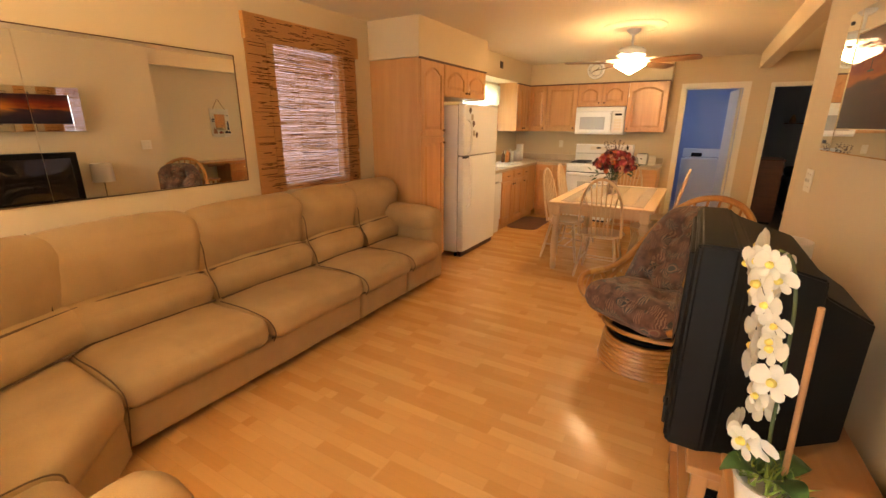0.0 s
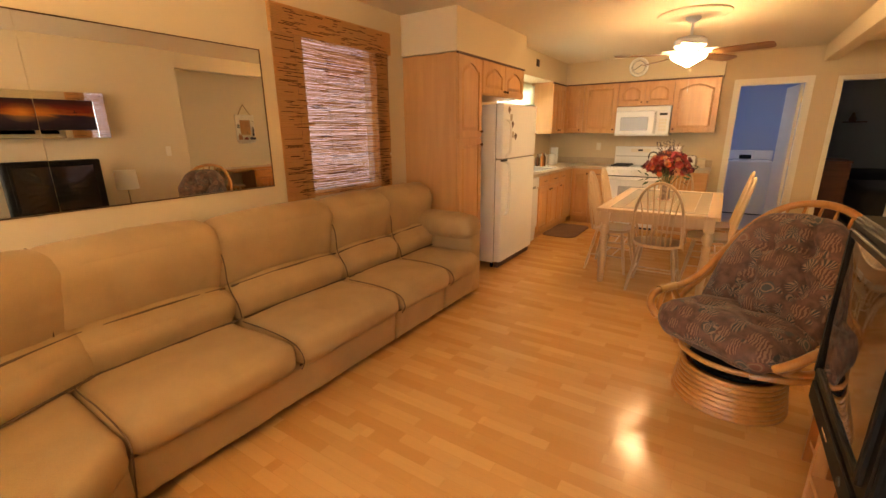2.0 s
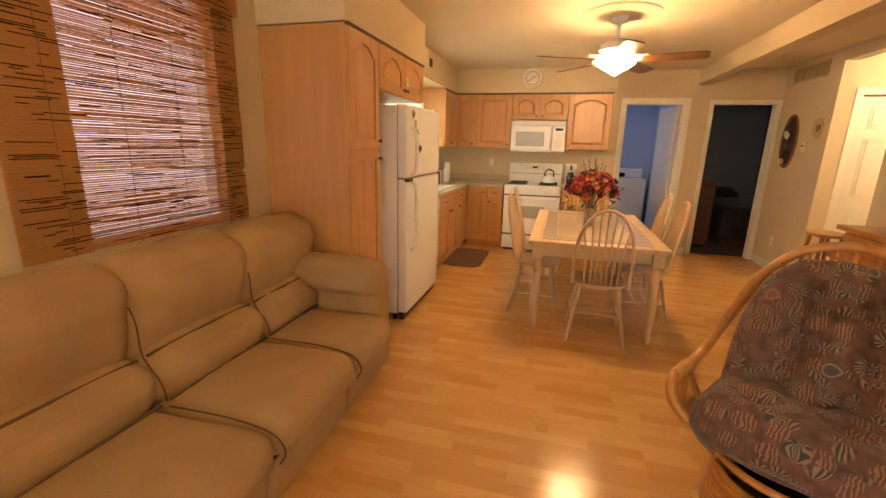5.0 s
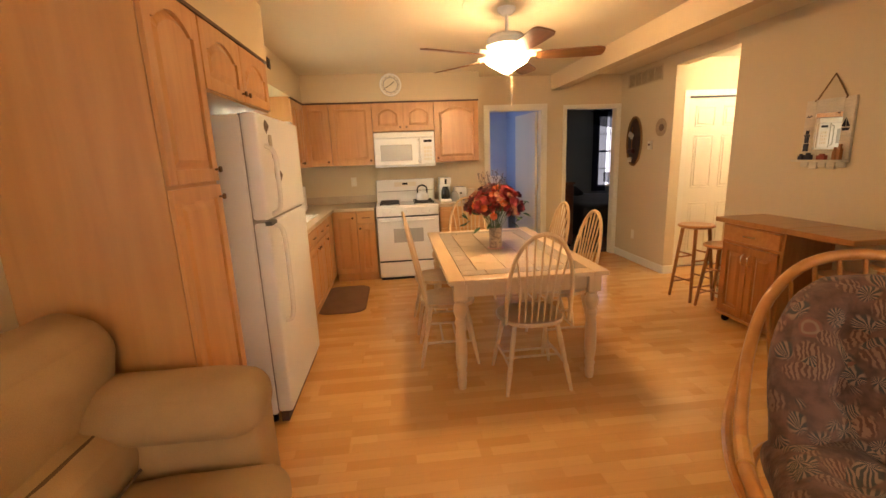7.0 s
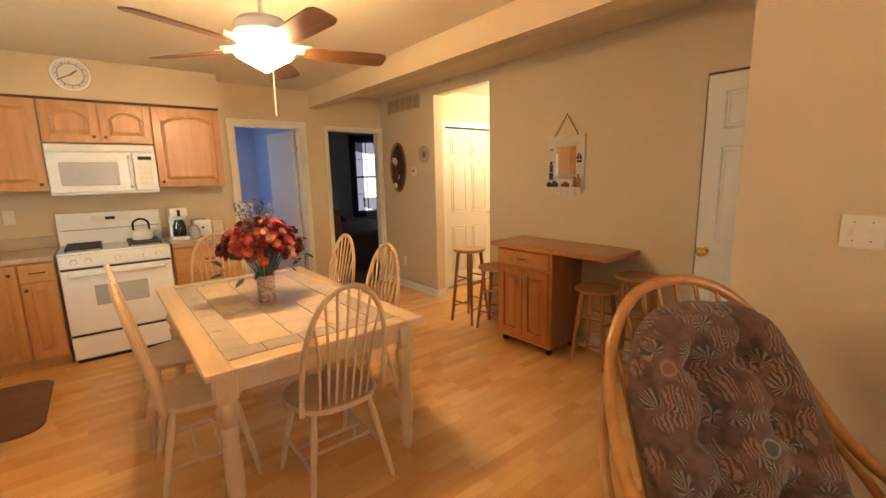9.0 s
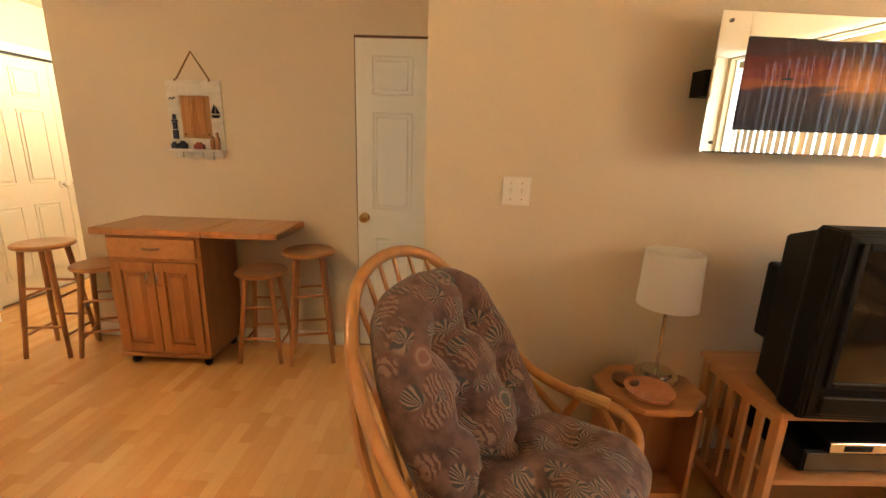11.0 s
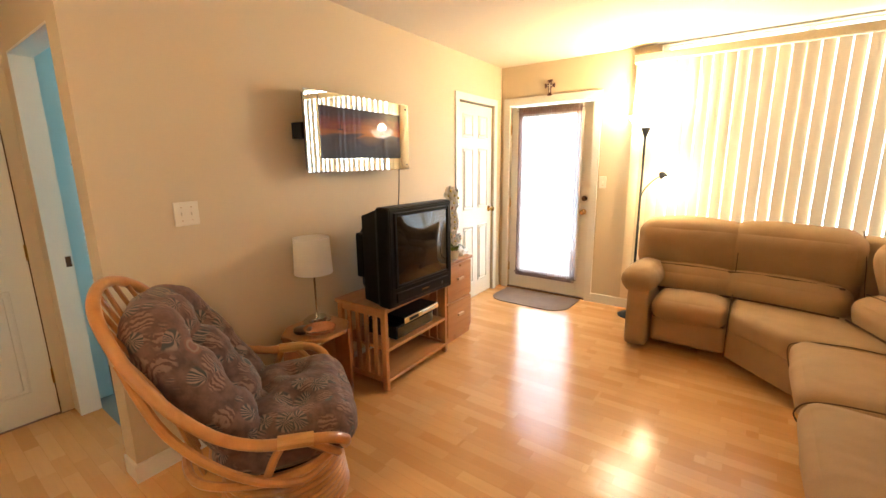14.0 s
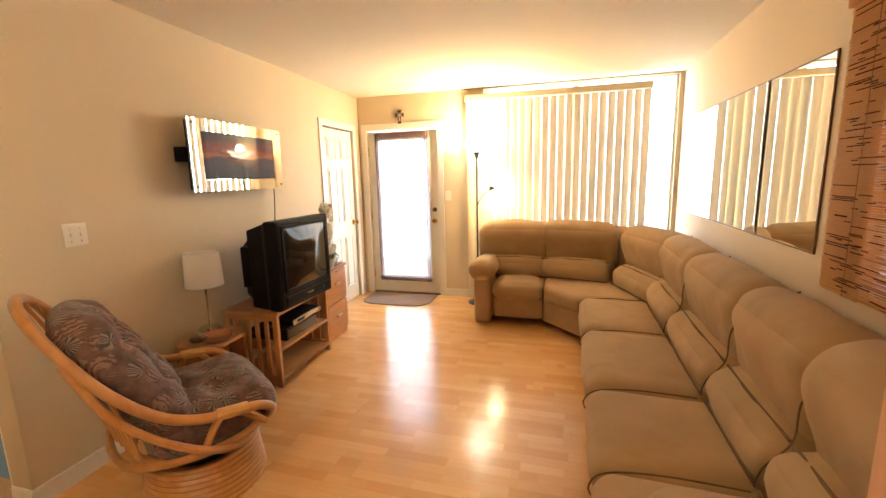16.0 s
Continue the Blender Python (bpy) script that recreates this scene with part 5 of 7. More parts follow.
for gx in (0.17, 0.59):
    g = part("grate", boxes(*[(gx - 0.12, 0.10 + k * 0.085, 0.925, gx + 0.12, 0.112 + k * 0.085, 0.94) for k in range(6)], *[(gx - 0.12 + k * 0.228, 0.10, 0.916, gx - 0.108 + k * 0.228, 0.54, 0.938) for k in range(2)]), IRON, rg, "black iron grate")
    for gy in (0.20, 0.44):
        part("burner", lathe([(0.05, 0.916), (0.05, 0.924), (0.03, 0.93), (0, 0.93)], 16), IRON, rg, "", pose(gx, gy, 0))
part("backguard", boxes((0.0, 0.55, 0.90, 0.76, 0.63, 1.20), bevel=0.012, seg=2), WHITE, rg)
part("trim_strip", boxes((0.02, 0.545, 1.045, 0.74, 0.552, 1.055)), GREYWIN, rg)
part("clock_panel", boxes((0.24, 0.546, 1.11, 0.52, 0.551, 1.165), bevel=0.002), CREAMPLATE, rg)
part("display", boxes((0.34, 0.543, 1.13, 0.41, 0.547, 1.155)), BLACK, rg)

# ---- ceiling fan ----
FC = (-0.49, 5.42)
fan = thing("ceiling_fan", pose(FC[0], FC[1], CEIL), "white ceiling fan with five brown blades and lit frosted globe", "ceiling fan")
part("medallion", lathe([(0.30, 0.0), (0.30, -0.008), (0.285, -0.018), (0.25, -0.018), (0.235, -0.026), (0.17, -0.028), (0.155, -0.022), (0.09, -0.030), (0, -0.030)], 48), CEILING, fan, "white plaster ceiling medallion")
part("canopy", lathe([(0.065, -0.028), (0.06, -0.05), (0.03, -0.075), (0, -0.075)], 28), WHITE, fan)
part("down_rod", lathe([(0.012, -0.19), (0.012, -0.07)], 12), WHITE, fan)
part("motor", lathe([(0, -0.180), (0.05, -0.185), (0.11, -0.20), (0.135, -0.225), (0.135, -0.268), (0.11, -0.288), (0, -0.291)], 32), WHITE, fan)
BLADE = wood("brown_fan_blade", (0.30, 0.14, 0.055), (0.18, 0.075, 0.025), 0.35, "x")
for k in range(5):
    a = -13 + 72 * k
    bm = bmesh.new()
    prof = [(0.20, 0.045), (0.26, 0.058), (0.42, 0.066), (0.605, 0.068), (0.64, 0.055), (0.65, 0.03)]
    ring = [(x, w) for x, w in prof] + [(x, -w) for x, w in reversed(prof)]
    up, lo = [bm.verts.new((x, y, 0.004)) for x, y in ring], [bm.verts.new((x, y, -0.004)) for x, y in ring]
    bm.faces.new(up), bm.faces.new(lo[::-1])
    for i in range(len(ring)):
        bm.faces.new((up[i], lo[i], lo[(i + 1) % len(ring)], up[(i + 1) % len(ring)]))
    bl = part("blade", bm, BLADE, fan, "brown wooden blade", pose(0, 0, -0.338, 0, 0, a) @ pose(0, 0, 0, -12))
    part("blade_arm", boxes((0.10, -0.018, -0.002, 0.24, 0.018, 0.032), (0.20, -0.04, 0.004, 0.26, 0.04, 0.012), bevel=0.003), WHITE, bl)
part("light_stem", lathe([(0.016, -0.345), (0.016, -0.290)], 12), WHITE, fan)
part("globe", lathe([(0, -0.445), (0.02, -0.444), (0.05, -0.425), (0.105, -0.395), (0.14, -0.372), (0.148, -0.354), (0.14, -0.343), (0.02, -0.342)], 40), GLOBE, fan, "lit frosted glass globe", smooth=True)
part("finial", lathe([(0, -0.462), (0.012, -0.458), (0.016, -0.446), (0, -0.4455)], 14), WHITE, fan)
part("pull_chain", tube([(0.03, -0.02, -0.44), (0.03, -0.02, -0.64)], 0.0008, 6), CREAMPLATE, fan)
part("chain_bob", lathe([(0.001, -0.67), (0.005, -0.662), (0.004, -0.645), (0, -0.64)], 10), CREAMPLATE, fan, "", pose(0.03, -0.02, 0))

# ---- dining table and chairs ----
TX0, TX1, TY0, TY1, TZ = -1.03, -0.03, 4.735, 6.45, 0.745
tcx, tcy = (TX0 + TX1) / 2, (TY0 + TY1) / 2
table = thing("dining_table", pose(tcx, tcy, 0), "whitewashed maple dining table with a tiled top and turned legs", "table")
hx, hy = (TX1 - TX0) / 2, (TY1 - TY0) / 2
rim = 0.10
top = part("tabletop", boxes((-hx, -hy, TZ - 0.03, -hx + rim, hy, TZ), (hx - rim, -hy, TZ - 0.03, hx, hy, TZ), (-hx + rim, -hy, TZ - 0.03, hx - rim, -hy + rim, TZ), (-hx + rim, hy - rim, TZ - 0.03, hx - rim, hy, TZ), bevel=0.006, seg=2), TABLEWOOD, table, smooth=False)
part("grout_bed", boxes((-hx + rim, -hy + rim, TZ - 0.03, hx - rim, hy - rim, TZ - 0.004)), GROUT, table, "pale grout bed")
inner_x, inner_y, bt = hx - rim, hy - rim, 0.11
nbx, nby = 5, 9


def tile(x0, y0, x1, y1, mat, key, cache={}):
    k = (round(x1 - x0, 3), round(y1 - y0, 3), mat.name)
    if k not in cache:
        cache[k] = mesh_of("tile", boxes((0.0018, 0.0018, 0, x1 - x0 - 0.0018, y1 - y0 - 0.0018, 0.006), bevel=0.001), mat, False)
    piece("tile", cache[k], top, pose(x0, y0, TZ - 0.0045))


sx = 2 * inner_x / nbx
for k in range(nbx):
    for yy in (-inner_y, inner_y - bt):
        tile(-inner_x + k * sx, yy, -inner_x + (k + 1) * sx, yy + bt, TILE_EDGE, 0)
sy = (2 * inner_y - 2 * bt) / nby
for k in range(nby):
    for xx in (-inner_x, inner_x - bt):
        tile(xx, -inner_y + bt + k * sy, xx + bt, -inner_y + bt + (k + 1) * sy, TILE_EDGE, 0)
cx_, cy_ = (2 * inner_x - 2 * bt) / 3, (2 * inner_y - 2 * bt) / 7
for i in range(3):
    for j in range(7):
        tile(-inner_x + bt + i * cx_, -inner_y + bt + j * cy_, -inner_x + bt + (i + 1) * cx_, -inner_y + bt + (j + 1) * cy_, TILE, 0)
for nm, r in (("apron", (-hx + 0.10, -hy + 0.06, hx - 0.10, -hy + 0.082)), ("apron", (-hx + 0.10, hy - 0.082, hx - 0.10, hy - 0.06)), ("apron", (-hx + 0.06, -hy + 0.10, -hx + 0.082, hy - 0.10)), ("apron", (hx - 0.082, -hy + 0.10, hx - 0.06, hy - 0.10))):
    part(nm, boxes((r[0], r[1], TZ - 0.125, r[2], r[3], TZ - 0.03)), TABLELEG, table)
LEG = [(0.022, 0), (0.026, 0.02), (0.030, 0.05), (0.026, 0.08), (0.033, 0.10), (0.033, 0.11), (0.026, 0.125), (0.034, 0.17), (0.038, 0.24), (0.036, 0.33), (0.029, 0.42), (0.035, 0.45), (0.035, 0.465), (0.027, 0.48), (0.042, 0.52), (0.044, 0.55), (0.030, 0.585), (0.036, 0.60), (0.036, 0.605)]
for ax in (-1, 1):
    for ay in (-1, 1):
        bm = lathe(LEG, 20)
        box(bm, -0.042, -0.042, 0.603, 0.042, 0.042, TZ - 0.03, 0.004)
        part("leg", bm, TABLELEG, table, "", pose(ax * (hx - 0.075), ay * (hy - 0.075), 0))


def windsor_chair(m, first=[None]):
    """A bow-back Windsor chair facing local +y; the first is built, the rest are copies."""
    if first[0]:
        return copy_thing(first[0], m)
    c = thing("dining_chair", m, "pale maple bow-back Windsor dining chair with spindles", "chair", "chairs round the dining table")
    bm = bmesh.new()
    n = 28
    ring = []
    for i in range(n):
        a = 2 * math.pi * i / n
        x = 0.215 * math.copysign(abs(math.cos(a)) ** 0.75, math.cos(a)) * (1.0 if math.sin(a) > 0 else 0.94)
        ring.append((x, 0.20 * math.copysign(abs(math.sin(a)) ** 0.8, math.sin(a))))
    layers = []
    for sc, z in ((0.90, 0.425), (0.985, 0.433), (1.0, 0.447), (0.975, 0.457), (0.85, 0.452), (0.45, 0.446)):
        layers.append([bm.verts.new((x * sc, y * sc, z)) for x, y in ring])
    for a, b in zip(layers, layers[1:]):
        for i in range(n):
            bm.faces.new((a[i], a[(i + 1) % n], b[(i + 1) % n], b[i]))
    bm.faces.new(layers[0][::-1]), bm.faces.new(layers[-1])
    part("seat", bm, TABLELEG, c)
    hoop = []
    for i in range(25):
        a = math.pi * i / 24
        z = 0.45 + 0.57 * math.sin(a) ** 0.72
        hoop.append((0.200 * math.cos(a) * (1 + 0.10 * math.sin(a)), -0.155 - 0.21 * (z - 0.45), z))
    part("bow", tube(hoop, 0.013, 8), TABLELEG, c)
    for k in range(7):
        u = (k - 3) / 3
        xt = 0.155 * u
        zt = 0.45 + 0.57 * math.sin(math.acos(max(-1, min(1, xt / 0.215)))) ** 0.72
        pts = curve_points([(0.115 * u, -0.15, 0.448), (0.125 * u, -0.155 - 0.21 * 0.25, 0.70), (xt, -0.155 - 0.21 * (zt - 0.45), zt)], 5)
        part("spindle", tube(pts, 0.0065, 6), TABLELEG, c)
    for ax in (-1, 1):
        for ay, sp in ((-1, 0.20), (1, 0.19)):
            prof = [(0.010, 0), (0.013, 0.06), (0.016, 0.15), (0.012, 0.20), (0.015, 0.22), (0.017, 0.33), (0.013, 0.425)]
            a, b = Vector((ax * 0.205, ay * sp + (-0.01 if ay < 0 else 0.01), 0)), Vector((ax * 0.135, ay * 0.125, 0.43))
            leg = bmesh.new()
            lathe(prof, 10, bm=leg)
            for v in leg.verts:
                p = a.lerp(b, v.co.z / 0.43)
                v.co = Vector((p.x + v.co.x, p.y + v.co.y, v.co.z))
            part("leg", leg, TABLELEG, c)
    for ax in (-1, 1):
        part("stretcher", tube([(ax * 0.178, -0.17, 0.17), (ax * 0.176, 0, 0.175), (ax * 0.178, 0.17, 0.17)], 0.009, 6), TABLELEG, c)
    for yy in (-0.05, 0.05):
        part("stretcher", tube([(-0.176, yy, 0.173), (0.176, yy, 0.173)], 0.008, 6), TABLELEG, c)
    first[0] = c
    return c


for x, y, rz in ((-0.49, 4.88, 0), (-0.98, 5.33, -92), (-0.99, 5.93, -88), (-0.09, 5.40, 90), (-0.08, 6.02, 91), (-0.56, 6.66, 180)):
    windsor_chair(pose(x, y, 0, 0, 0, rz))

# ---- flower arrangement ----
fv = thing("flower_vase", pose(-0.55, 5.575, TZ + 0.0015), "glass vase of red and orange silk flowers on the dining table", "flowers")
part("vase", lathe([(0.045, 0), (0.05, 0.01), (0.047, 0.08), (0.052, 0.16), (0.055, 0.165), (0.047, 0.16), (0.04, 0.02), (0, 0.018)], 24), material("mottled_vase_glass", (0.35, 0.24, 0.17), 0.12, vary=0.5, scale=30, fine=60, coat=0.6), fv, "mottled glass vase")
part("coaster", lathe([(0.065, -0.001), (0.065, 0.004), (0, 0.0045)], 24), material("rose_coaster", (0.42, 0.14, 0.08), 0.4), fv)
rnd = random.Random(7)
flower_mats = [material(n_, c_, 0.6, vary=0.25, scale=25, fine=80) for n_, c_ in (("crimson_petal", (0.30, 0.020, 0.022)), ("rose_petal", (0.36, 0.035, 0.045)), ("orange_petal", (0.52, 0.11, 0.03)), ("peach_petal", (0.58, 0.27, 0.15)), ("wine_petal", (0.10, 0.012, 0.02)))]
blooms = []
for mt in flower_mats:
    bm = bmesh.new()
    for k in range(6):
        a = k * 1.047
        for lift, rad in ((0.012, 0.017), (0.020, 0.010)):
            c = Vector((rad * math.cos(a + lift * 40), rad * math.sin(a + lift * 40), lift * 0.6))
            p = [c + Vector((0.011 * math.cos(t + a), 0.011 * math.sin(t + a), 0.010 * math.cos(t))) for t in (0, 1.26, 2.51, 3.77, 5.03)]
            vs = [bm.verts.new(q) for q in p]
            cv = bm.verts.new(c + Vector((0, 0, -0.004)))
            for i in range(5):
                bm.faces.new((vs[i], vs[(i + 1) % 5], cv))
    blooms.append(mesh_of("bloom", bm, mt, True))
for k in range(190):
    u, v = rnd.random(), rnd.random()
    th, ph = 2 * math.pi * u, math.acos(1 - 1.05 * v)
    r = rnd.uniform(0.75, 1.03)
    d = Vector((math.sin(ph) * math.cos(th), math.sin(ph) * math.sin(th), math.cos(ph)))
    p = Vector((d.x * 0.215 * r, d.y * 0.205 * r, 0.285 + d.z * 0.20 * r))
    q = d.to_track_quat("Z", "Y")
    s = rnd.uniform(0.85, 1.5)
    piece("bloom", blooms[rnd.choice((0, 0, 0, 1, 1, 2, 3, 4, 4))], fv, Matrix.LocRotScale(p, q, (s, s, s)))
stems = bmesh.new()
for k in range(46):
    a, r = rnd.uniform(0, 6.28), rnd.uniform(0.03, 0.22)
    tube([(0.015 * math.cos(a), 0.015 * math.sin(a), 0.12), (r * 0.4 * math.cos(a), r * 0.4 * math.sin(a), 0.22), (r * math.cos(a), r * math.sin(a), rnd.uniform(0.30, 0.42))], 0.002, 4, bm=stems)
tagged(part("stems", stems, STEM, fv), "", "", "", "stuff")
for k in range(14):
    a, r, h = rnd.uniform(0, 6.28), rnd.uniform(0.05, 0.16), rnd.uniform(0.50, 0.60)
    spray = bmesh.new()
    pts = curve_points([(0.02 * math.cos(a), 0.02 * math.sin(a), 0.25), (r * 0.6 * math.cos(a), r * 0.6 * math.sin(a), 0.42), (r * math.cos(a), r * math.sin(a), h)], 5)
    tube(pts, 0.0016, 4, bm=spray)
    for p in pts[4:]:
        for j in range(3):
            q = p + Vector((rnd.uniform(-0.012, 0.012), rnd.uniform(-0.012, 0.012), rnd.uniform(-0.01, 0.01)))
            vs = [spray.verts.new(q + Vector(o)) for o in ((0.006, 0, 0), (0, 0.004, 0.006), (-0.006, 0, 0.001), (0, -0.004, -0.004))]
            spray.faces.new(vs)
    part("spray", spray, material("dusky_spray", (0.055, 0.03, 0.03), 0.8) if k == 0 else bpy.data.materials["dusky_spray"], fv, "dusky dried spray")
leafbm = bmesh.new()
lv = [leafbm.verts.new(p) for p in ((0, 0, 0), (0.014, 0.025, 0.004), (0.010, 0.055, 0.004), (0, 0.075, -0.004), (-0.010, 0.055, 0.004), (-0.014, 0.025, 0.004))]
leafbm.faces.new(lv)
LEAFM = mesh_of("leaf", leafbm, LEAF, False)
for k in range(26):
    th = rnd.uniform(0, 6.28)
    r = rnd.uniform(0.10, 0.24)
    piece("leaf", LEAFM, fv, pose(r * math.cos(th), r * math.sin(th), rnd.uniform(0.19, 0.36), rnd.uniform(-50, 50), rnd.uniform(-40, 40), math.degrees(th) - 90))

# ---- swivel rattan chair ----
rc = thing("rattan_chair", pose(0.115, 3.235, 0, 0, 0, 147), "honey rattan swivel chair with a tufted shell-print cushion", "armchair")


def ring_pts(r, z, n=36, sx=1.0, sy=1.0, cy=0.0):
    return [(r * sx * math.cos(2 * math.pi * i / n), cy + r * sy * math.sin(2 * math.pi * i / n), z) for i in range(n)]


for k in range(8):
    part("base_coil", tube(ring_pts(0.262 - 0.0035 * k, 0.016 + 0.0255 * k), 0.0155, 8, True), RATTAN, rc)
part("swivel", lathe([(0.20, 0.20), (0.21, 0.225), (0.10, 0.235), (0.10, 0.27), (0.20, 0.28), (0, 0.285)], 28), BLACK, rc, "black steel swivel")
part("under_ring", tube(ring_pts(0.27, 0.285, cy=-0.01), 0.015, 8, True), RATTAN, rc)
part("seat_rim", tube(curve_points([(0, 0.275, 0.40), (0.24, 0.235, 0.385), (0.36, 0.11, 0.365), (0.36, -0.10, 0.345), (0.26, -0.30, 0.345), (0, -0.36, 0.35), (-0.26, -0.30, 0.345), (-0.36, -0.10, 0.345), (-0.36, 0.11, 0.365), (-0.24, 0.235, 0.385)], 5, True), 0.017, 8, True), RATTAN, rc)
side = [(x, y * 0.70 if y > 0 else y, z) for x, y, z in [(0.315, 0.34, 0.40), (0.375, 0.33, 0.455), (0.41, 0.25, 0.50), (0.415, 0.12, 0.515), (0.405, -0.06, 0.525), (0.385, -0.20, 0.585), (0.355, -0.34, 0.72), (0.295, -0.45, 0.875), (0.175, -0.533, 1.005), (0, -0.56, 1.05)]]
hoop = side + [(-x, y, z) for x, y, z in reversed(side[:-1])]
part("hoop", tube(curve_points(hoop, 5), 0.021, 10), RATTAN, rc, "bent rattan arm and back hoop")
for s_ in (-1, 1):
    part("brace", tube(curve_points([(0.33 * s_, 0.21, 0.375), (0.375 * s_, 0.155, 0.44), (0.412 * s_, 0.08, 0.515)], 5), 0.016, 8), RATTAN, rc)
    part("brace", tube(curve_points([(0.355 * s_, -0.05, 0.355), (0.385 * s_, -0.02, 0.44), (0.408 * s_, 0.02, 0.52)], 5), 0.016, 8), RATTAN, rc)
    part("side_hoop", tube(curve_points([(0.20 * s_, 0.20, 0.29), (0.38 * s_, 0.06, 0.33), (0.43 * s_, -0.14, 0.45), (0.38 * s_, -0.33, 0.62), (0.30 * s_, -0.45, 0.85)], 6), 0.016, 8), RATTAN, rc)
    bd = tube([(0.4155 * s_, 0.12, 0.514), (0.410 * s_, 0.0, 0.521)], 0.0255, 10)
    part("binding", bd, BINDING, rc, "wrapped cane binding")
for k in range(9):
    u = (k - 4) / 4
    xt, zt = 0.30 * u, 1.040 - 0.185 * abs(u) ** 2.2
    yt = -0.557 + 0.13 * abs(u) ** 2.2
    part("spindle", tube(curve_points([(0.24 * u, -0.33 + 0.06 * abs(u), 0.35), (0.29 * u, -0.43 + 0.09 * abs(u), 0.68), (xt, yt, zt)], 5), 0.0085, 6), RATTAN, rc)


def tufted(w, h, t, tufts, seed, cuts=25):
    """A buttoned pillow in the xz plane, its front towards +y."""
    bm = puff(w, t, h, t * 0.48, None, 0.03, 0.004, cuts, seed, freq=8)
    for v in bm.verts:
        x, zz = v.co.x, v.co.z
        k = max(0.0, 1 - (2 * zz / h) ** 2 * 0.10)
        v.co.x *= (1 - 0.34 * max(0, zz / (h / 2)) ** 2.0)
        d = 0.0
        for tx, tz in tufts:
            r2 = (x - tx) ** 2 + (zz - tz) ** 2
            d += 0.080 * math.exp(-r2 / 0.0022)
            # creases that run out of each button
            d += 0.052 * math.exp(-((x - tx) ** 2) / 0.0006) * math.exp(-((zz - tz) ** 2) / 0.016)
            d += 0.040 * math.exp(-((zz - tz) ** 2) / 0.0007) * math.exp(-((x - tx) ** 2) / 0.010)
        v.co.y -= min(0.125, d) * (1 if v.co.y > 0 else -0.5)
    return bm


part("back_cushion", tufted(0.60, 0.74, 0.20, [(-0.10, 0.19), (0.10, 0.17), (-0.14, -0.02), (0.11, -0.03), (-0.10, -0.22), (0.12, -0.22)], 3), PRINT, rc, "tufted shell-print back cushion", pose(0, -0.250, 0.652, 31), True)
sc_ = puff(0.63, 0.53, 0.20, 0.096, None, 0.03, 0.006, 25, 9, freq=8)
for v in sc_.verts:
    for tx, ty in ((-0.13, 0.05), (0.13, 0.05), (0, -0.1)):
        v.co.z -= 0.055 * math.exp(-((v.co.x - tx) ** 2 + (v.co.y - ty) ** 2) / 0.003) * (1 if v.co.z > 0 else -0.3)
part("seat_cushion", sc_, PRINT, rc, "tufted shell-print seat cushion", pose(0, 0.03, 0.412, 5), True)

# ---- side table, lamp, dish ----
stb = thing("side_table", SKEW @ pose(0.50, 2.72, 0), "small honey oak octagonal side table with a lower rack", "side table")
n = 8
prof = [(0.18 * math.cos(math.pi / 8 + k * math.pi / 4), 0.212 * math.sin(math.pi / 8 + k * math.pi / 4)) for k in range(n)]
bm = bmesh.new()
a_, b_ = [bm.verts.new((x, y, 0.515)) for x, y in prof], [bm.verts.new((x, y, 0.490)) for x, y in prof]
bm.faces.new(a_), bm.faces.new(b_[::-1])
for k in range(n):
    bm.faces.new((a_[k], b_[k], b_[(k + 1) % n], a_[(k + 1) % n]))
bmesh.ops.bevel(bm, geom=bm.edges[:], offset=0.004, segments=2, affect="EDGES")
part("tabletop", bm, OAK_Y, stb)
for yy in (-0.14, 0.14):
    part("side_panel", boxes((-0.13, yy - 0.009, 0.0, 0.13, yy + 0.009, 0.49), bevel=0.003), OAK, stb)
part("shelf", boxes((-0.12, -0.131, 0.10, 0.12, 0.131, 0.118)), OAK_Y, stb)
part("rack_panel", boxes((-0.006, -0.131, 0.118, 0.006, 0.131, 0.40)), OAK, stb)
tl = thing("table_lamp", SKEW @ pose(0.56, 2.66, 0.516), "chrome table lamp with a white drum shade, unlit", "lamp")
part("base", lathe([(0.082, 0), (0.084, 0.012), (0.080, 0.022), (0.060, 0.026), (0.058, 0.040), (0.02, 0.046), (0, 0.046)], 32), CHROME, tl)
part("stem", lathe([(0.006, 0.04), (0.006, 0.44)], 10), CHROME, tl)
part("shade", lathe([(0.112, 0.315), (0.112, 0.316), (0.104, 0.53), (0.102, 0.53), (0.110, 0.316)], 40), LINEN_SHADE, tl, "white fabric drum shade", smooth=True)
dish = single("glass_dish", lathe([(0.05, 0), (0.085, 0.012), (0.092, 0.03), (0.086, 0.03), (0.06, 0.012), (0, 0.010)], 24), material("amber_glass_dish", (0.40, 0.17, 0.08), 0.1, vary=0.2, coat=0.5), "shallow amber glass dish on the side table", "dish", SKEW @ pose(0.43, 2.75, 0.516))
single("coaster_stack", lathe([(0.05, 0), (0.052, 0.004), (0.052, 0.018), (0.045, 0.022), (0, 0.022)], 20), BRONZE, "stack of dark round coasters on the side table", "coasters", SKEW @ pose(0.52, 2.80, 0.516))

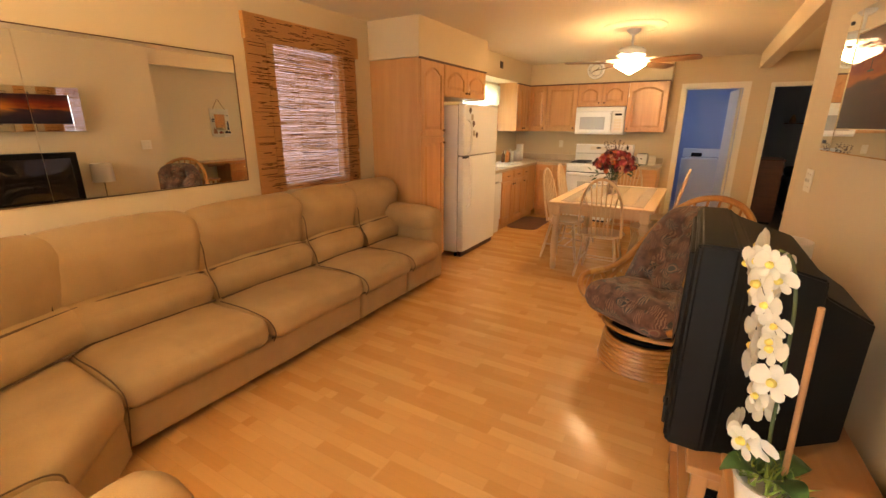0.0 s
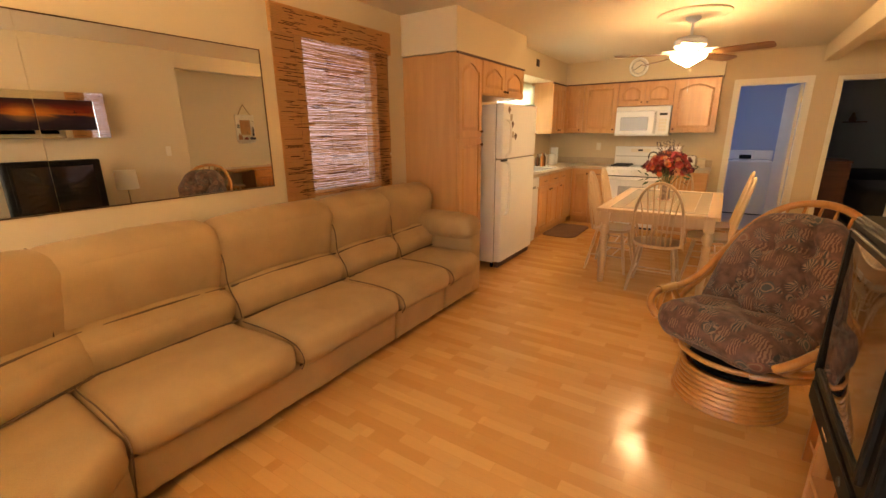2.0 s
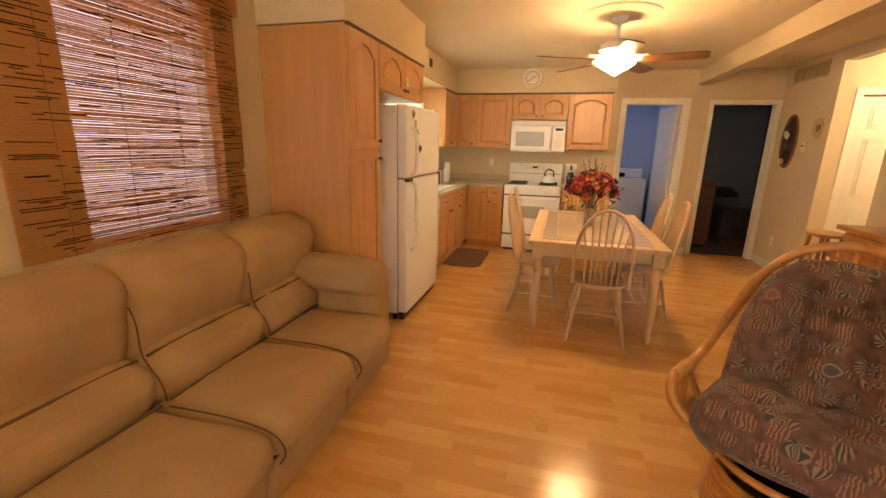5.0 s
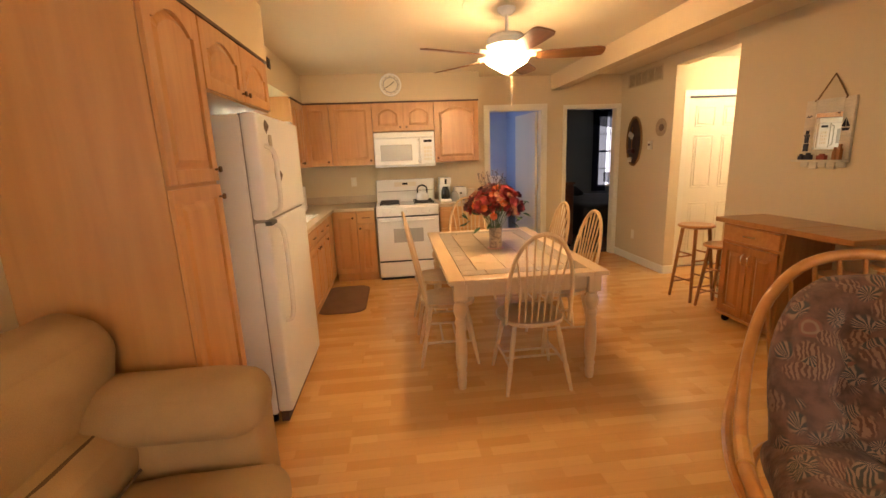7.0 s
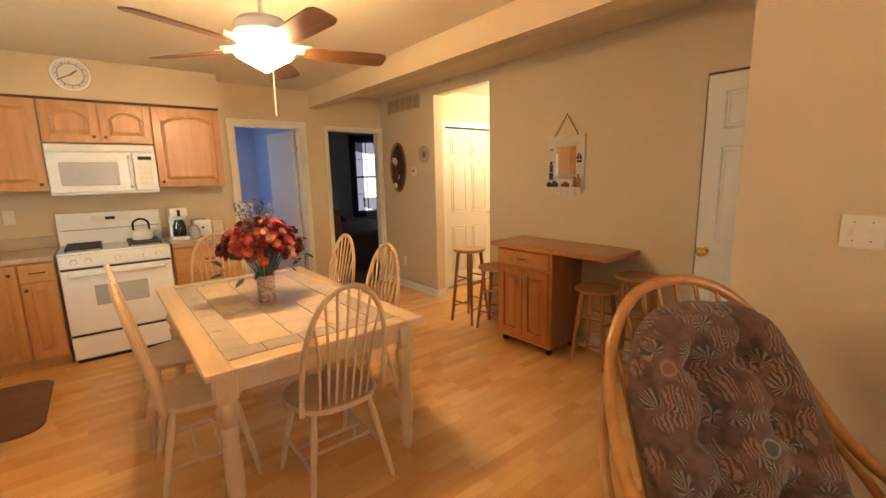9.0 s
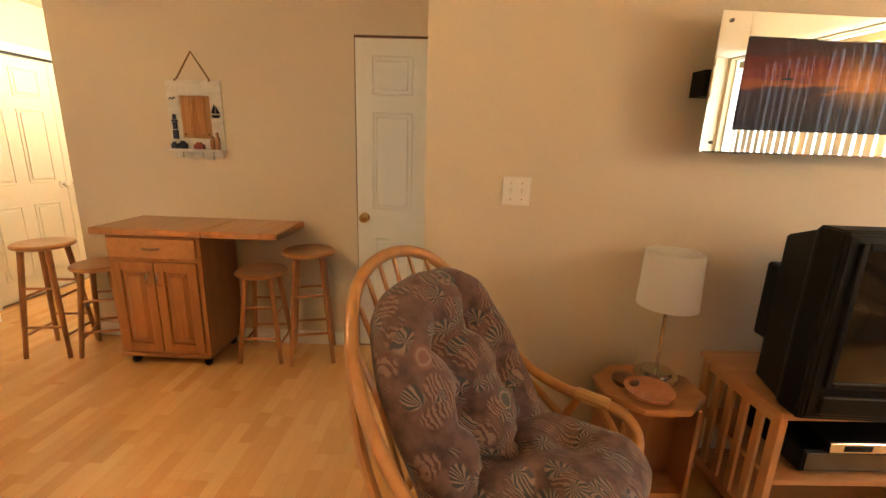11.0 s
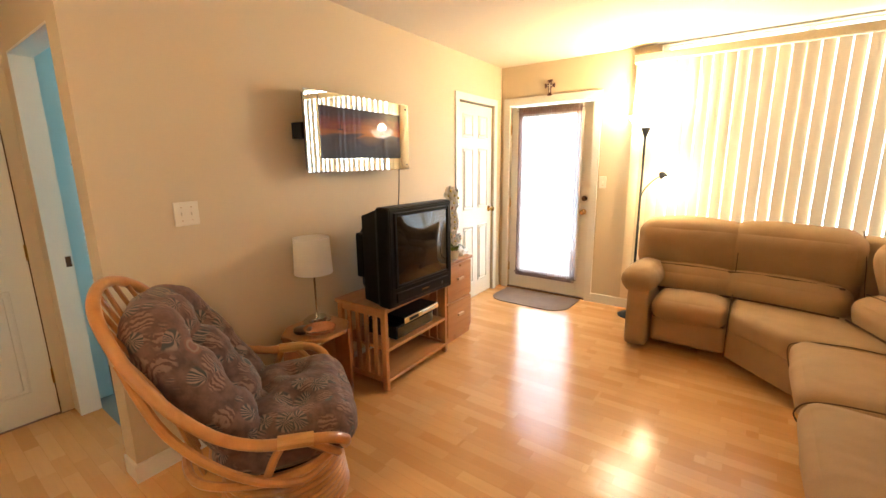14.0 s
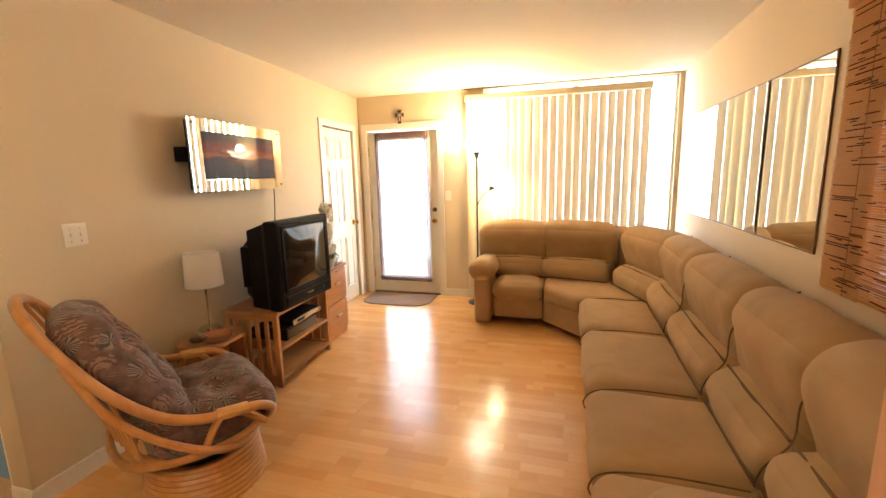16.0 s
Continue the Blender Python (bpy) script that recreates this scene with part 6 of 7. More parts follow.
# ---- television stand, television, players ----
ts = thing("television_stand", SKEW @ pose(0.265, 1.66, 0), "pine television stand with slatted sides and two shelves", "stand")
SD, SW = 0.44, 0.715
part("top", boxes((-0.02, -0.015, 0.545, SD, SW + 0.015, 0.570), bevel=0.003), PINE, ts)
for zz, nm in ((0.055, "shelf"), (0.27, "shelf")):
    part(nm, boxes((0.0, 0.028, zz, SD - 0.01, SW - 0.028, zz + 0.02)), PINE, ts)
for xx in (0.0, SD - 0.05):
    for yy in (0.0, SW - 0.028):
        part("post", boxes((xx, yy, 0, xx + 0.04, yy + 0.028, 0.545), bevel=0.002), PINE_Z, ts)
for yy in (0.006, SW - 0.022):
    for k in range(4):
        xx = 0.085 + k * 0.078
        part("slat", boxes((xx, yy, 0.09, xx + 0.030, yy + 0.014, 0.50)), PINE_Z, ts)
    part("rail", boxes((0.04, yy, 0.05, SD - 0.05, yy + 0.016, 0.09)), PINE, ts)
    part("rail", boxes((0.04, yy, 0.50, SD - 0.05, yy + 0.016, 0.545)), PINE, ts)
tv = thing("television", SKEW @ pose(0.178, 1.72, 0.571, 0, 0, -3), "bulky black tube television, switched off, on a pine stand", "television")
TW, TH = 0.65, 0.635
bm = bmesh.new()
secs = [(0.0, 0.012, 0.012, TH - 0.012, TW - 0.012), (0.012, 0.0, 0.0, TH, TW), (0.10, 0.0, 0.0, TH, TW), (0.13, 0.02, 0.0, TH - 0.02, TW - 0.02), (0.30, 0.06, 0.0, TH - 0.07, TW - 0.06), (0.31, 0.10, 0.03, TH - 0.12, TW - 0.10), (0.44, 0.17, 0.06, TH - 0.20, TW - 0.17)]
rings = [[bm.verts.new(p) for p in ((x, y0, z0), (x, y1, z0), (x, y1, z1), (x, y0, z1))] for x, y0, z0, z1, y1 in secs]
for a, b in zip(rings, rings[1:]):
    for k in range(4):
        bm.faces.new((a[k], a[(k + 1) % 4], b[(k + 1) % 4], b[k]))
bm.faces.new(rings[0][::-1]), bm.faces.new(rings[-1])
bmesh.ops.bevel(bm, geom=bm.edges[:], offset=0.006, segments=2, affect="EDGES")
part("cabinet", bm, BLACK, tv, "matt black moulded cabinet", smooth=False)
bm = bmesh.new()
N = 14
g = [[bm.verts.new((-0.004 - 0.022 * (1 - (2 * i / N - 1) ** 2) * (1 - (2 * j / N - 1) ** 2), 0.065 + (TW - 0.13) * i / N, 0.145 + (TH - 0.20) * j / N)) for i in range(N + 1)] for j in range(N + 1)]
for j in range(N):
    for i in range(N):
        bm.faces.new((g[j][i], g[j][i + 1], g[j + 1][i + 1], g[j + 1][i]))
part("screen", bm, SCREEN, tv, "glossy dark picture tube", smooth=True)
part("bezel", boxes((-0.012, 0.045, 0.125, 0.004, 0.068, TH - 0.035), (-0.012, TW - 0.068, 0.125, 0.004, TW - 0.045, TH - 0.035), (-0.012, 0.068, 0.125, 0.004, TW - 0.068, 0.147), (-0.012, 0.068, TH - 0.058, 0.004, TW - 0.068, TH - 0.035), bevel=0.004), BLACK, tv, smooth=False)
part("control_strip", boxes((-0.010, 0.05, 0.03, 0.004, TW - 0.05, 0.095), bevel=0.004), BLACK, tv)
part("badge", boxes((-0.013, TW / 2 - 0.035, 0.062, -0.009, TW / 2 + 0.035, 0.07)), CHROME, tv, "small silver badge bar")
part("power_button", lathe([(0.012, 0), (0.011, 0.004), (0, 0.004)], 12), IRON, tv, "", pose(-0.010, 0.14, 0.06, 0, -90))
part("rear_box", boxes((0.32, 0.45, 0.14, 0.39, 0.57, 0.44), bevel=0.008), BLACK, tv)
vcr = thing("video_recorder", SKEW @ pose(0.30, 1.80, 0.2905), "black video recorder on the middle shelf", "video recorder")
part("case", boxes((0, 0, 0.008, 0.30, 0.43, 0.10), bevel=0.004), BLACK, vcr)
part("front_panel", boxes((-0.006, 0.01, 0.015, 0.001, 0.42, 0.09), bevel=0.002), SCREEN, vcr)
for k in range(2):
    part("foot", boxes((0.03, 0.03 + k * 0.34, 0, 0.27, 0.06 + k * 0.34, 0.008)), IRON, vcr)
dvd = thing("disc_player", SKEW @ pose(0.285, 1.76, 0.3915), "slim silver-fronted disc player stacked on the video recorder", "disc player")
part("case", boxes((0, 0, 0, 0.26, 0.40, 0.045), bevel=0.003), BLACK, dvd)
part("front_panel", boxes((-0.008, 0.0, 0.004, 0.0, 0.40, 0.043), bevel=0.002), CHROME, dvd, "silver front panel")
part("tray", boxes((-0.010, 0.05, 0.024, -0.007, 0.20, 0.036)), GREYWIN, dvd)
part("display", boxes((-0.010, 0.25, 0.012, -0.007, 0.35, 0.034)), BLACK, dvd)

# ---- two-drawer cabinet with orchid and bag ----
fc = thing("drawer_cabinet", SKEW @ pose(0.315, 1.195, 0), "light maple two-drawer cabinet with wooden pulls", "cabinet")
part("body", boxes((0.02, 0.0, 0.0, 0.40, 0.385, 0.665)), PINE_Z, fc, smooth=False)
part("top", boxes((-0.008, -0.01, 0.665, 0.41, 0.395, 0.688), bevel=0.003), PINE, fc)
for k, (a, b) in enumerate(((0.06, 0.34), (0.36, 0.655))):
    d = part("drawer_front", boxes((0.0, 0.008, a, 0.02, 0.377, b), bevel=0.003), PINE, fc, smooth=False)
    part("pull", boxes((-0.022, 0.15, (a + b) / 2 + 0.01, 0.0, 0.235, (a + b) / 2 + 0.033), bevel=0.006, seg=2), TABLELEG, d, "pale wooden pull")
part("lock", lathe([(0.009, 0), (0.009, 0.003), (0, 0.004)], 14), BRASS, fc, "", pose(0.0, 0.19, 0.635, 0, -90))

orc = thing("orchid", pose(0.475, 1.41, 0.6885), "white artificial orchid on a stake in a small pot of moss", "plant")
part("pot", lathe([(0.045, 0), (0.06, 0.07), (0.064, 0.08), (0.056, 0.08), (0.05, 0.06), (0, 0.06)], 24), material("white_glazed_pot", (0.62, 0.58, 0.50), 0.25, vary=0.06), orc)
moss = bmesh.new()
rnd = random.Random(12)
for k in range(160):
    a, r = rnd.uniform(0, 6.28), 0.058 * math.sqrt(rnd.random())
    p = Vector((r * math.cos(a), r * math.sin(a), 0.075 + rnd.uniform(0, 0.02)))
    d = Vector((rnd.uniform(-1, 1), rnd.uniform(-1, 1), rnd.uniform(0.5, 1.6))).normalized() * rnd.uniform(0.025, 0.05)
    w = Vector((rnd.uniform(-1, 1), rnd.uniform(-1, 1), 0)).normalized() * 0.004
    moss.faces.new([moss.verts.new(q) for q in (p - w, p + w, p + d)])
tagged(part("moss", moss, material("moss_green", (0.14, 0.19, 0.03), 0.9, vary=0.3), orc), "bright green moss", "", "", "stuff")
part("stake", tube([(0.03, 0.01, 0.07), (0.005, -0.03, 0.50)], 0.006, 6), STAKE, orc, "bamboo stake")
stem = curve_points([(0, 0, 0.07), (-0.01, 0.015, 0.19), (-0.012, 0.03, 0.33), (-0.016, 0.055, 0.47), (-0.03, 0.085, 0.55), (-0.05, 0.12, 0.565)], 6)
part("stem", tube(stem, 0.0035, 6), STEM, orc)
for k in range(4):
    bm = bmesh.new()
    L, n2 = 0.10, 8
    for i in range(n2 + 1):
        u = i / n2
        w = 0.032 * math.sin(math.pi * min(1, u * 0.9 + 0.08))
        bm.verts.new((-w, L * u, 0.05 * math.sin(u * 2.6))), bm.verts.new((0, L * u, 0.05 * math.sin(u * 2.6) - 0.006)), bm.verts.new((w, L * u, 0.05 * math.sin(u * 2.6)))
    bm.verts.ensure_lookup_table()
    for i in range(n2):
        for j in range(2):
            bm.faces.new([bm.verts[q] for q in (i * 3 + j, i * 3 + j + 1, i * 3 + 4 + j, i * 3 + 3 + j)])
    part("leaf", bm, LEAF, orc, "broad dark green leaf", pose(0, 0, 0.075, 0, 0, 20 + 95 * k), True)
pet = bmesh.new()
for k in range(5):
    a = radians(90 + 72 * k)
    ln, wd = (0.040, 0.013) if k in (0, 2, 3) else (0.044, 0.024)
    cs = [(0, 0), (0.35, 0.75), (0.7, 1.0), (0.92, 0.6), (1.0, 0.0), (0.92, -0.6), (0.7, -1.0), (0.35, -0.75)]
    vs = [pet.verts.new((math.cos(a) * u * ln - math.sin(a) * w * wd, math.sin(a) * u * ln + math.cos(a) * w * wd, 0.010 * u - 0.006 * u * u + (0.003 if k % 2 else 0))) for u, w in cs]
    mid = pet.verts.new((math.cos(a) * 0.6 * ln, math.sin(a) * 0.6 * ln, 0.012))
    for i in range(len(vs)):
        pet.faces.new((vs[i], vs[(i + 1) % len(vs)], mid))
PETM = mesh_of("blossom", pet, PETAL, True)
LIPM = mesh_of("lip", lathe([(0.004, 0), (0.010, 0.006), (0.007, 0.016), (0, 0.020)], 10), PETAL_Y, True)
for k in range(28):
    p = stem[min(len(stem) - 1, 5 + int(k * 0.93))]
    a = rnd.uniform(-1.0, 1.0)
    s_ = 1 if k % 2 else -1
    q = Vector((-0.8 + rnd.uniform(-0.3, 0.5), -0.5 * s_ + rnd.uniform(-0.4, 0.4), rnd.uniform(-0.5, 0.2))).normalized()
    place = Vector(p) + q * rnd.uniform(0.025, 0.07) + Vector((0, 0, rnd.uniform(-0.012, 0.012)))
    sc = rnd.uniform(0.7, 1.1)
    m_ = Matrix.LocRotScale(place, q.to_track_quat("Z", "Y"), (sc, sc, sc))
    bl_ = piece("blossom", PETM, orc, m_)
    piece("lip", LIPM, bl_, pose(0, 0, 0.004))
bag = puff(0.24, 0.17, 0.04, 0.018, None, 0.01, 0.016, 13, 77, freq=22)
single("plastic_bag", bag, FROST, "crumpled clear plastic bag on the drawer cabinet", "bag", SKEW @ pose(0.46, 1.275, 0.715, 0, 0, 20))

# ---- rolling kitchen cart ----
cart = thing("kitchen_cart", pose(1.375, 5.545, 0, 0, 0, -90), "honey oak rolling kitchen cart with a drop-leaf top", "kitchen cart")
CW, CD = 0.565, 0.40
part("body", boxes((0, 0, 0.085, CW, CD, 0.845), bevel=0.003), OAK, cart, smooth=False)
part("worktop", boxes((-0.065, -0.035, 0.852, CW + 0.03, CD + 0.01, 0.890), bevel=0.005), OAK_Y, cart, smooth=False)
part("drop_leaf", boxes((CW + 0.032, -0.035, 0.852, CW + 0.475, CD + 0.01, 0.890), bevel=0.005), OAK_Y, cart, "raised drop leaf", smooth=False)
part("leaf_bracket", boxes((CW, 0.18, 0.80, CW + 0.28, 0.20, 0.85)), OAK, cart)
df = part("drawer_front", boxes((0.02, -0.018, 0.715, CW - 0.02, 0, 0.835), bevel=0.004), OAK_Y, cart, smooth=False)
part("pull", tube(curve_points([(CW / 2 - 0.05, -0.018, 0.775), (CW / 2 - 0.03, -0.042, 0.775), (CW / 2 + 0.03, -0.042, 0.775), (CW / 2 + 0.05, -0.018, 0.775)], 4), 0.006, 8), CHROME, df)
for k in range(2):
    w = (CW - 0.05) / 2
    f, p = arched_door(w - 0.004, 0.575, False)
    d = part("door", f, OAK, cart, "", pose(0.025 + k * (w + 0.002), 0, 0.115), False)
    part("door_panel", p, OAK, d, smooth=False)
    hx_ = w - 0.03 if k == 0 else 0.03
    part("handle", tube(curve_points([(hx_, -0.018, 0.43), (hx_, -0.045, 0.45), (hx_, -0.045, 0.50), (hx_, -0.018, 0.52)], 4), 0.005, 8), CHROME, d)
part("plinth", boxes((0.0, -0.012, 0.075, CW, CD, 0.097)), OAK_Y, cart)
for xx in (0.05, CW - 0.05):
    for yy in (0.05, CD - 0.05):
        bm = lathe([(0.012, -0.012), (0.032, -0.010), (0.035, 0), (0.032, 0.010), (0.012, 0.012)], 16)
        bm.transform(pose(xx, yy, 0.036, 0, 90))
        box(bm, xx - 0.02, yy - 0.012, 0.06, xx + 0.02, yy + 0.012, 0.085)
        part("caster", bm, BLACK, cart, "black caster")
for z_ in (0.30, 0.55):
    part("towel_rail", tube([(-0.05, 0.06, 0.70), (-0.05, 0.34, 0.70)], 0.007, 8) if z_ < 0.4 else tube([(-0.05, 0.06, 0.70), (0.0, 0.06, 0.70)], 0.007, 8), WHITE, cart)


def stool(x, y, h, rz, label):
    s = thing("bar_stool", pose(x, y, 0, 0, 0, rz), label, "stool", "stools beside the cart")
    part("seat", lathe([(0, h - 0.032), (0.14, h - 0.032), (0.16, h - 0.022), (0.162, h - 0.010), (0.15, h), (0.06, h - 0.006), (0, h - 0.007)], 32), OAK_Y, s)
    for k in range(4):
        a = radians(45 + 90 * k)
        part("leg", tube([(0.185 * math.cos(a), 0.185 * math.sin(a), 0), (0.11 * math.cos(a), 0.11 * math.sin(a), h - 0.03)], 0.014, 10, r_end=0.018), OAK, s)
    for k in range(4):
        a, b = radians(45 + 90 * k), radians(135 + 90 * k)
        for f_ in ((0.28, 0.62) if k % 2 else (0.20, 0.54)):
            r_ = 0.185 - 0.075 * f_
            part("rung", tube([(r_ * math.cos(a), r_ * math.sin(a), h * f_), (r_ * math.cos(b), r_ * math.sin(b), h * f_)], 0.009, 8), OAK, s)
    return s


stool(1.545, 6.10, 0.74, 8, "tall honey oak bar stool with a round seat")
stool(1.60, 5.80, 0.60, 20, "short honey oak stool tucked beside the cart")
stool(1.60, 4.73, 0.60, 5, "short honey oak stool under the cart's leaf")
stool(1.615, 4.42, 0.74, 15, "tall honey oak bar stool with a round seat")

# ---- on the walls of the living area ----
art = thing("framed_sunset_picture", pose(0.70, 2.11, 1.655, 0, -0.2, 4.9), "red sunset seascape picture in a wide mirrored glass border", "picture")
AW, AH = 1.0, 0.475
part("mirror_border", boxes((-0.012, -AW / 2, -AH / 2, 0.002, -AW / 2 + 0.11, AH / 2), (-0.012, AW / 2 - 0.11, -AH / 2, 0.002, AW / 2, AH / 2), (-0.012, -AW / 2 + 0.11, -AH / 2, 0.002, AW / 2 - 0.11, -AH / 2 + 0.085), (-0.012, -AW / 2 + 0.11, AH / 2 - 0.085, 0.002, AW / 2 - 0.11, AH / 2), bevel=0.004), MIRROR, art, "mirrored glass border", smooth=False)
part("print", boxes((-0.009, -AW / 2 + 0.11, -AH / 2 + 0.085, 0.002, AW / 2 - 0.11, AH / 2 - 0.085)), sunset_print(), art, "red and orange sunset over dark water")
part("backing_board", boxes((0.004, -AW / 2 + 0.02, -AH / 2 + 0.02, 0.028, AW / 2 - 0.02, AH / 2 - 0.02)), BLACK, art)
part("ship_silhouette", boxes((-0.0105, 0.20, 0.02, -0.0095, 0.24, 0.026), (-0.0105, 0.219, 0.026, -0.0095, 0.222, 0.055)), BLACK, art)
for yy in (-AW / 2 + 0.035, AW / 2 - 0.035):
    for zz in (-AH / 2 + 0.035, AH / 2 - 0.035):
        part("stud", lathe([(0.007, 0), (0.006, 0.005), (0, 0.006)], 12), IRON, art, "", pose(-0.012, yy, zz, 0, -90))
part("wall_bracket", boxes((0.020, 0.36, -0.04, 0.10, 0.505, 0.05)), BLACK, art)
part("cord", tube(curve_points([(0.03, -0.42, -0.21), (0.045, -0.425, -0.45), (0.08, -0.42, -0.75)], 5), 0.004, 6), IRON, art, "dark power cord")


def switch_plate(m, n, label):
    s = thing("light_switch", m, label, "switch")
    w = 0.07 + 0.046 * (n - 1)
    part("plate", boxes((-w / 2, -0.005, -0.058, w / 2, 0, 0.058), bevel=0.003), CREAMPLATE, s)
    for k in range(n):
        x = (k - (n - 1) / 2) * 0.046
        part("toggle", boxes((x - 0.005, -0.014, -0.008, x + 0.005, -0.004, 0.010), bevel=0.002), CREAMPLATE, s)
        for zz in (-0.032, 0.032):
            part("screw", lathe([(0.003, 0), (0.002, 0.0015), (0, 0.002)], 8), BRASS, s, "", pose(x, -0.005, zz, 90))
    return s


switch_plate(SKEW @ pose(EAST - 0.001, 3.25, 1.24, 0, 0, -90), 2, "cream double toggle switch plate on the wall")
switch_plate(pose(-0.22, SOUTH + 0.001, 1.25, 0, 0, 180), 1, "cream toggle switch plate beside the entrance door")


def outlet(m):
    s = thing("wall_outlet", m, "cream duplex wall outlet", "outlet")
    part("plate", boxes((-0.035, -0.005, -0.058, 0.035, 0, 0.058), bevel=0.003), CREAMPLATE, s)
    for zz in (-0.02, 0.02):
        part("socket", lathe([(0.014, 0), (0.013, 0.002), (0, 0.002)], 14), TRIM, s, "", pose(0, -0.005, zz, 90))


outlet(pose(RIGHT - 0.001, 7.62, 0.36, 0, 0, -90))
outlet(pose(-1.86, NORTH - 0.001, 1.19))
cross = thing("wall_cross", pose(0.367, SOUTH + 0.010, 2.20), "small brown wooden cross above the entrance door", "cross")
part("body", boxes((-0.014, -0.008, -0.07, 0.014, 0.006, 0.07), (-0.045, -0.008, 0.008, -0.014, 0.006, 0.036), (0.014, -0.008, 0.008, 0.045, 0.006, 0.036), (-0.024, -0.008, 0.062, 0.024, 0.007, 0.078), (-0.024, -0.008, -0.078, 0.024, 0.007, -0.062), (-0.053, -0.008, 0.000, -0.040, 0.007, 0.044), (0.040, -0.008, 0.000, 0.053, 0.007, 0.044)), DRESSER, cross)
part("figure", boxes((-0.005, 0.0065, -0.05, 0.005, 0.011, 0.05), (-0.03, 0.0065, 0.016, 0.03, 0.011, 0.027), bevel=0.002), CREAMPLATE, cross, "pale inlay")


def flat_mat(name, m, w, d, r, mat, label, category, half=False):
    bm = bmesh.new()
    pts = []
    for cx, cy, a0 in ((w / 2 - r, d / 2 - r, 0), (-w / 2 + r, d / 2 - r, 90), (-w / 2 + r, -d / 2 + r, 180), (w / 2 - r, -d / 2 + r, 270)):
        rr = r if (not half or cy > 0) else 0.012
        ox, oy = (cx, cy) if rr == r else (math.copysign(w / 2 - rr, cx), math.copysign(d / 2 - rr, cy))
        pts += [(ox + rr * math.cos(radians(a0 + k * 11.25)), oy + rr * math.sin(radians(a0 + k * 11.25))) for k in range(9)]
    a = [bm.verts.new((x, y, 0.001)) for x, y in pts]
    b = [bm.verts.new((x, y, 0.007)) for x, y in pts]
    c = [bm.verts.new((x * 0.985, y * 0.985, 0.010)) for x, y in pts]
    for p, q in ((a, b), (b, c)):
        for i in range(len(p)):
            bm.faces.new((p[i], p[(i + 1) % len(p)], q[(i + 1) % len(p)], q[i]))
    bm.faces.new(c)
    return single(name, bm, mat, label, category, m, smooth=False)


flat_mat("door_mat", pose(0.36, 0.075, 0), 0.86, 0.50, 0.20, MAT, "taupe half-round mat at the entrance door", "mat", True)
flat_mat("kitchen_rug", pose(-1.925, 6.82, 0, 0, 0, 90), 0.92, 0.48, 0.13, RUG, "brown oval-cornered rug before the sink", "rug")

fl = thing("floor_lamp", pose(-0.62, 0.0, 0), "black torchiere floor lamp with a lit bowl and reading arm", "floor lamp")
part("base", lathe([(0.115, 0), (0.118, 0.01), (0.10, 0.022), (0.03, 0.035), (0.012, 0.05), (0, 0.05)], 32), IRON, fl)
part("pole", lathe([(0.011, 0.04), (0.011, 0.85), (0.013, 0.86), (0.010, 0.87), (0.010, 1.70)], 12), IRON, fl)
part("cup", lathe([(0.012, 1.66), (0.022, 1.69), (0.04, 1.735), (0.042, 1.745), (0, 1.742)], 24), IRON, fl, "black cone under the bowl")
part("bowl", lathe([(0.04, 1.746), (0.10, 1.775), (0.138, 1.825), (0.140, 1.84), (0.134, 1.84), (0.095, 1.782), (0.03, 1.752)], 36), BOWL, fl, "lit frosted glass bowl", smooth=True)
part("reading_arm", tube(curve_points([(0, 0, 1.12), (-0.03, 0.02, 1.20), (-0.10, 0.05, 1.28), (-0.17, 0.08, 1.33)], 6), 0.006, 8), IRON, fl)
part("reading_shade", lathe([(0.012, 0.03), (0.022, 0.02), (0.034, -0.03), (0.030, -0.03), (0.0, 0.015)], 18), IRON, fl, "", pose(-0.18, 0.085, 1.335, 0, 35))
part("reading_bulb", lathe([(0, -0.020), (0.012, -0.012), (0.015, 0.0), (0.010, 0.010), (0, 0.012)], 14), BOWL, fl, "lit reading bulb", pose(-0.197, 0.085, 1.310, 0, 35), True)

# ---- alcove wall ----
wmir = thing("nautical_mirror", pose(RIGHT - 0.012, 5.165, 1.54, 0, 0, -90), "weathered white mirror with nautical carvings hung on rope", "mirror")
part("mirror_board", boxes((-0.175, -0.010, -0.22, -0.095, 0.010, 0.22), (0.10, -0.010, -0.22, 0.175, 0.010, 0.22), (-0.095, -0.010, 0.125, 0.10, 0.010, 0.22), (-0.095, -0.010, -0.22, 0.10, 0.010, -0.135), bevel=0.002), WEATHERED, wmir, smooth=False)
part("glass", boxes((-0.096, -0.004, -0.136, 0.101, 0.004, 0.126)), MIRROR, wmir)
part("shelf", boxes((-0.185, -0.075, -0.215, 0.185, 0.0, -0.200), bevel=0.002), WEATHERED, wmir)
part("scallop_apron", boxes(*[(-0.165 + k * 0.066, -0.012, -0.255 - 0.012 * (k % 2), -0.103 + k * 0.066, 0.008, -0.216) for k in range(5)], bevel=0.004), WEATHERED, wmir)
part("rope", tube([(-0.11, 0, 0.215), (-0.055, 0.002, 0.30), (0, 0.004, 0.385), (0.055, 0.002, 0.30), (0.11, 0, 0.215)], 0.005, 8), ROPE, wmir)
for xx in (-0.11, 0.11):
    part("rope_knot", lathe([(0.0, -0.01), (0.010, 0), (0, 0.012)], 10), ROPE, wmir, "", pose(xx, -0.006, 0.215))
NAVYP = material("faded_navy_paint", (0.03, 0.03, 0.05), 0.7, vary=0.2)
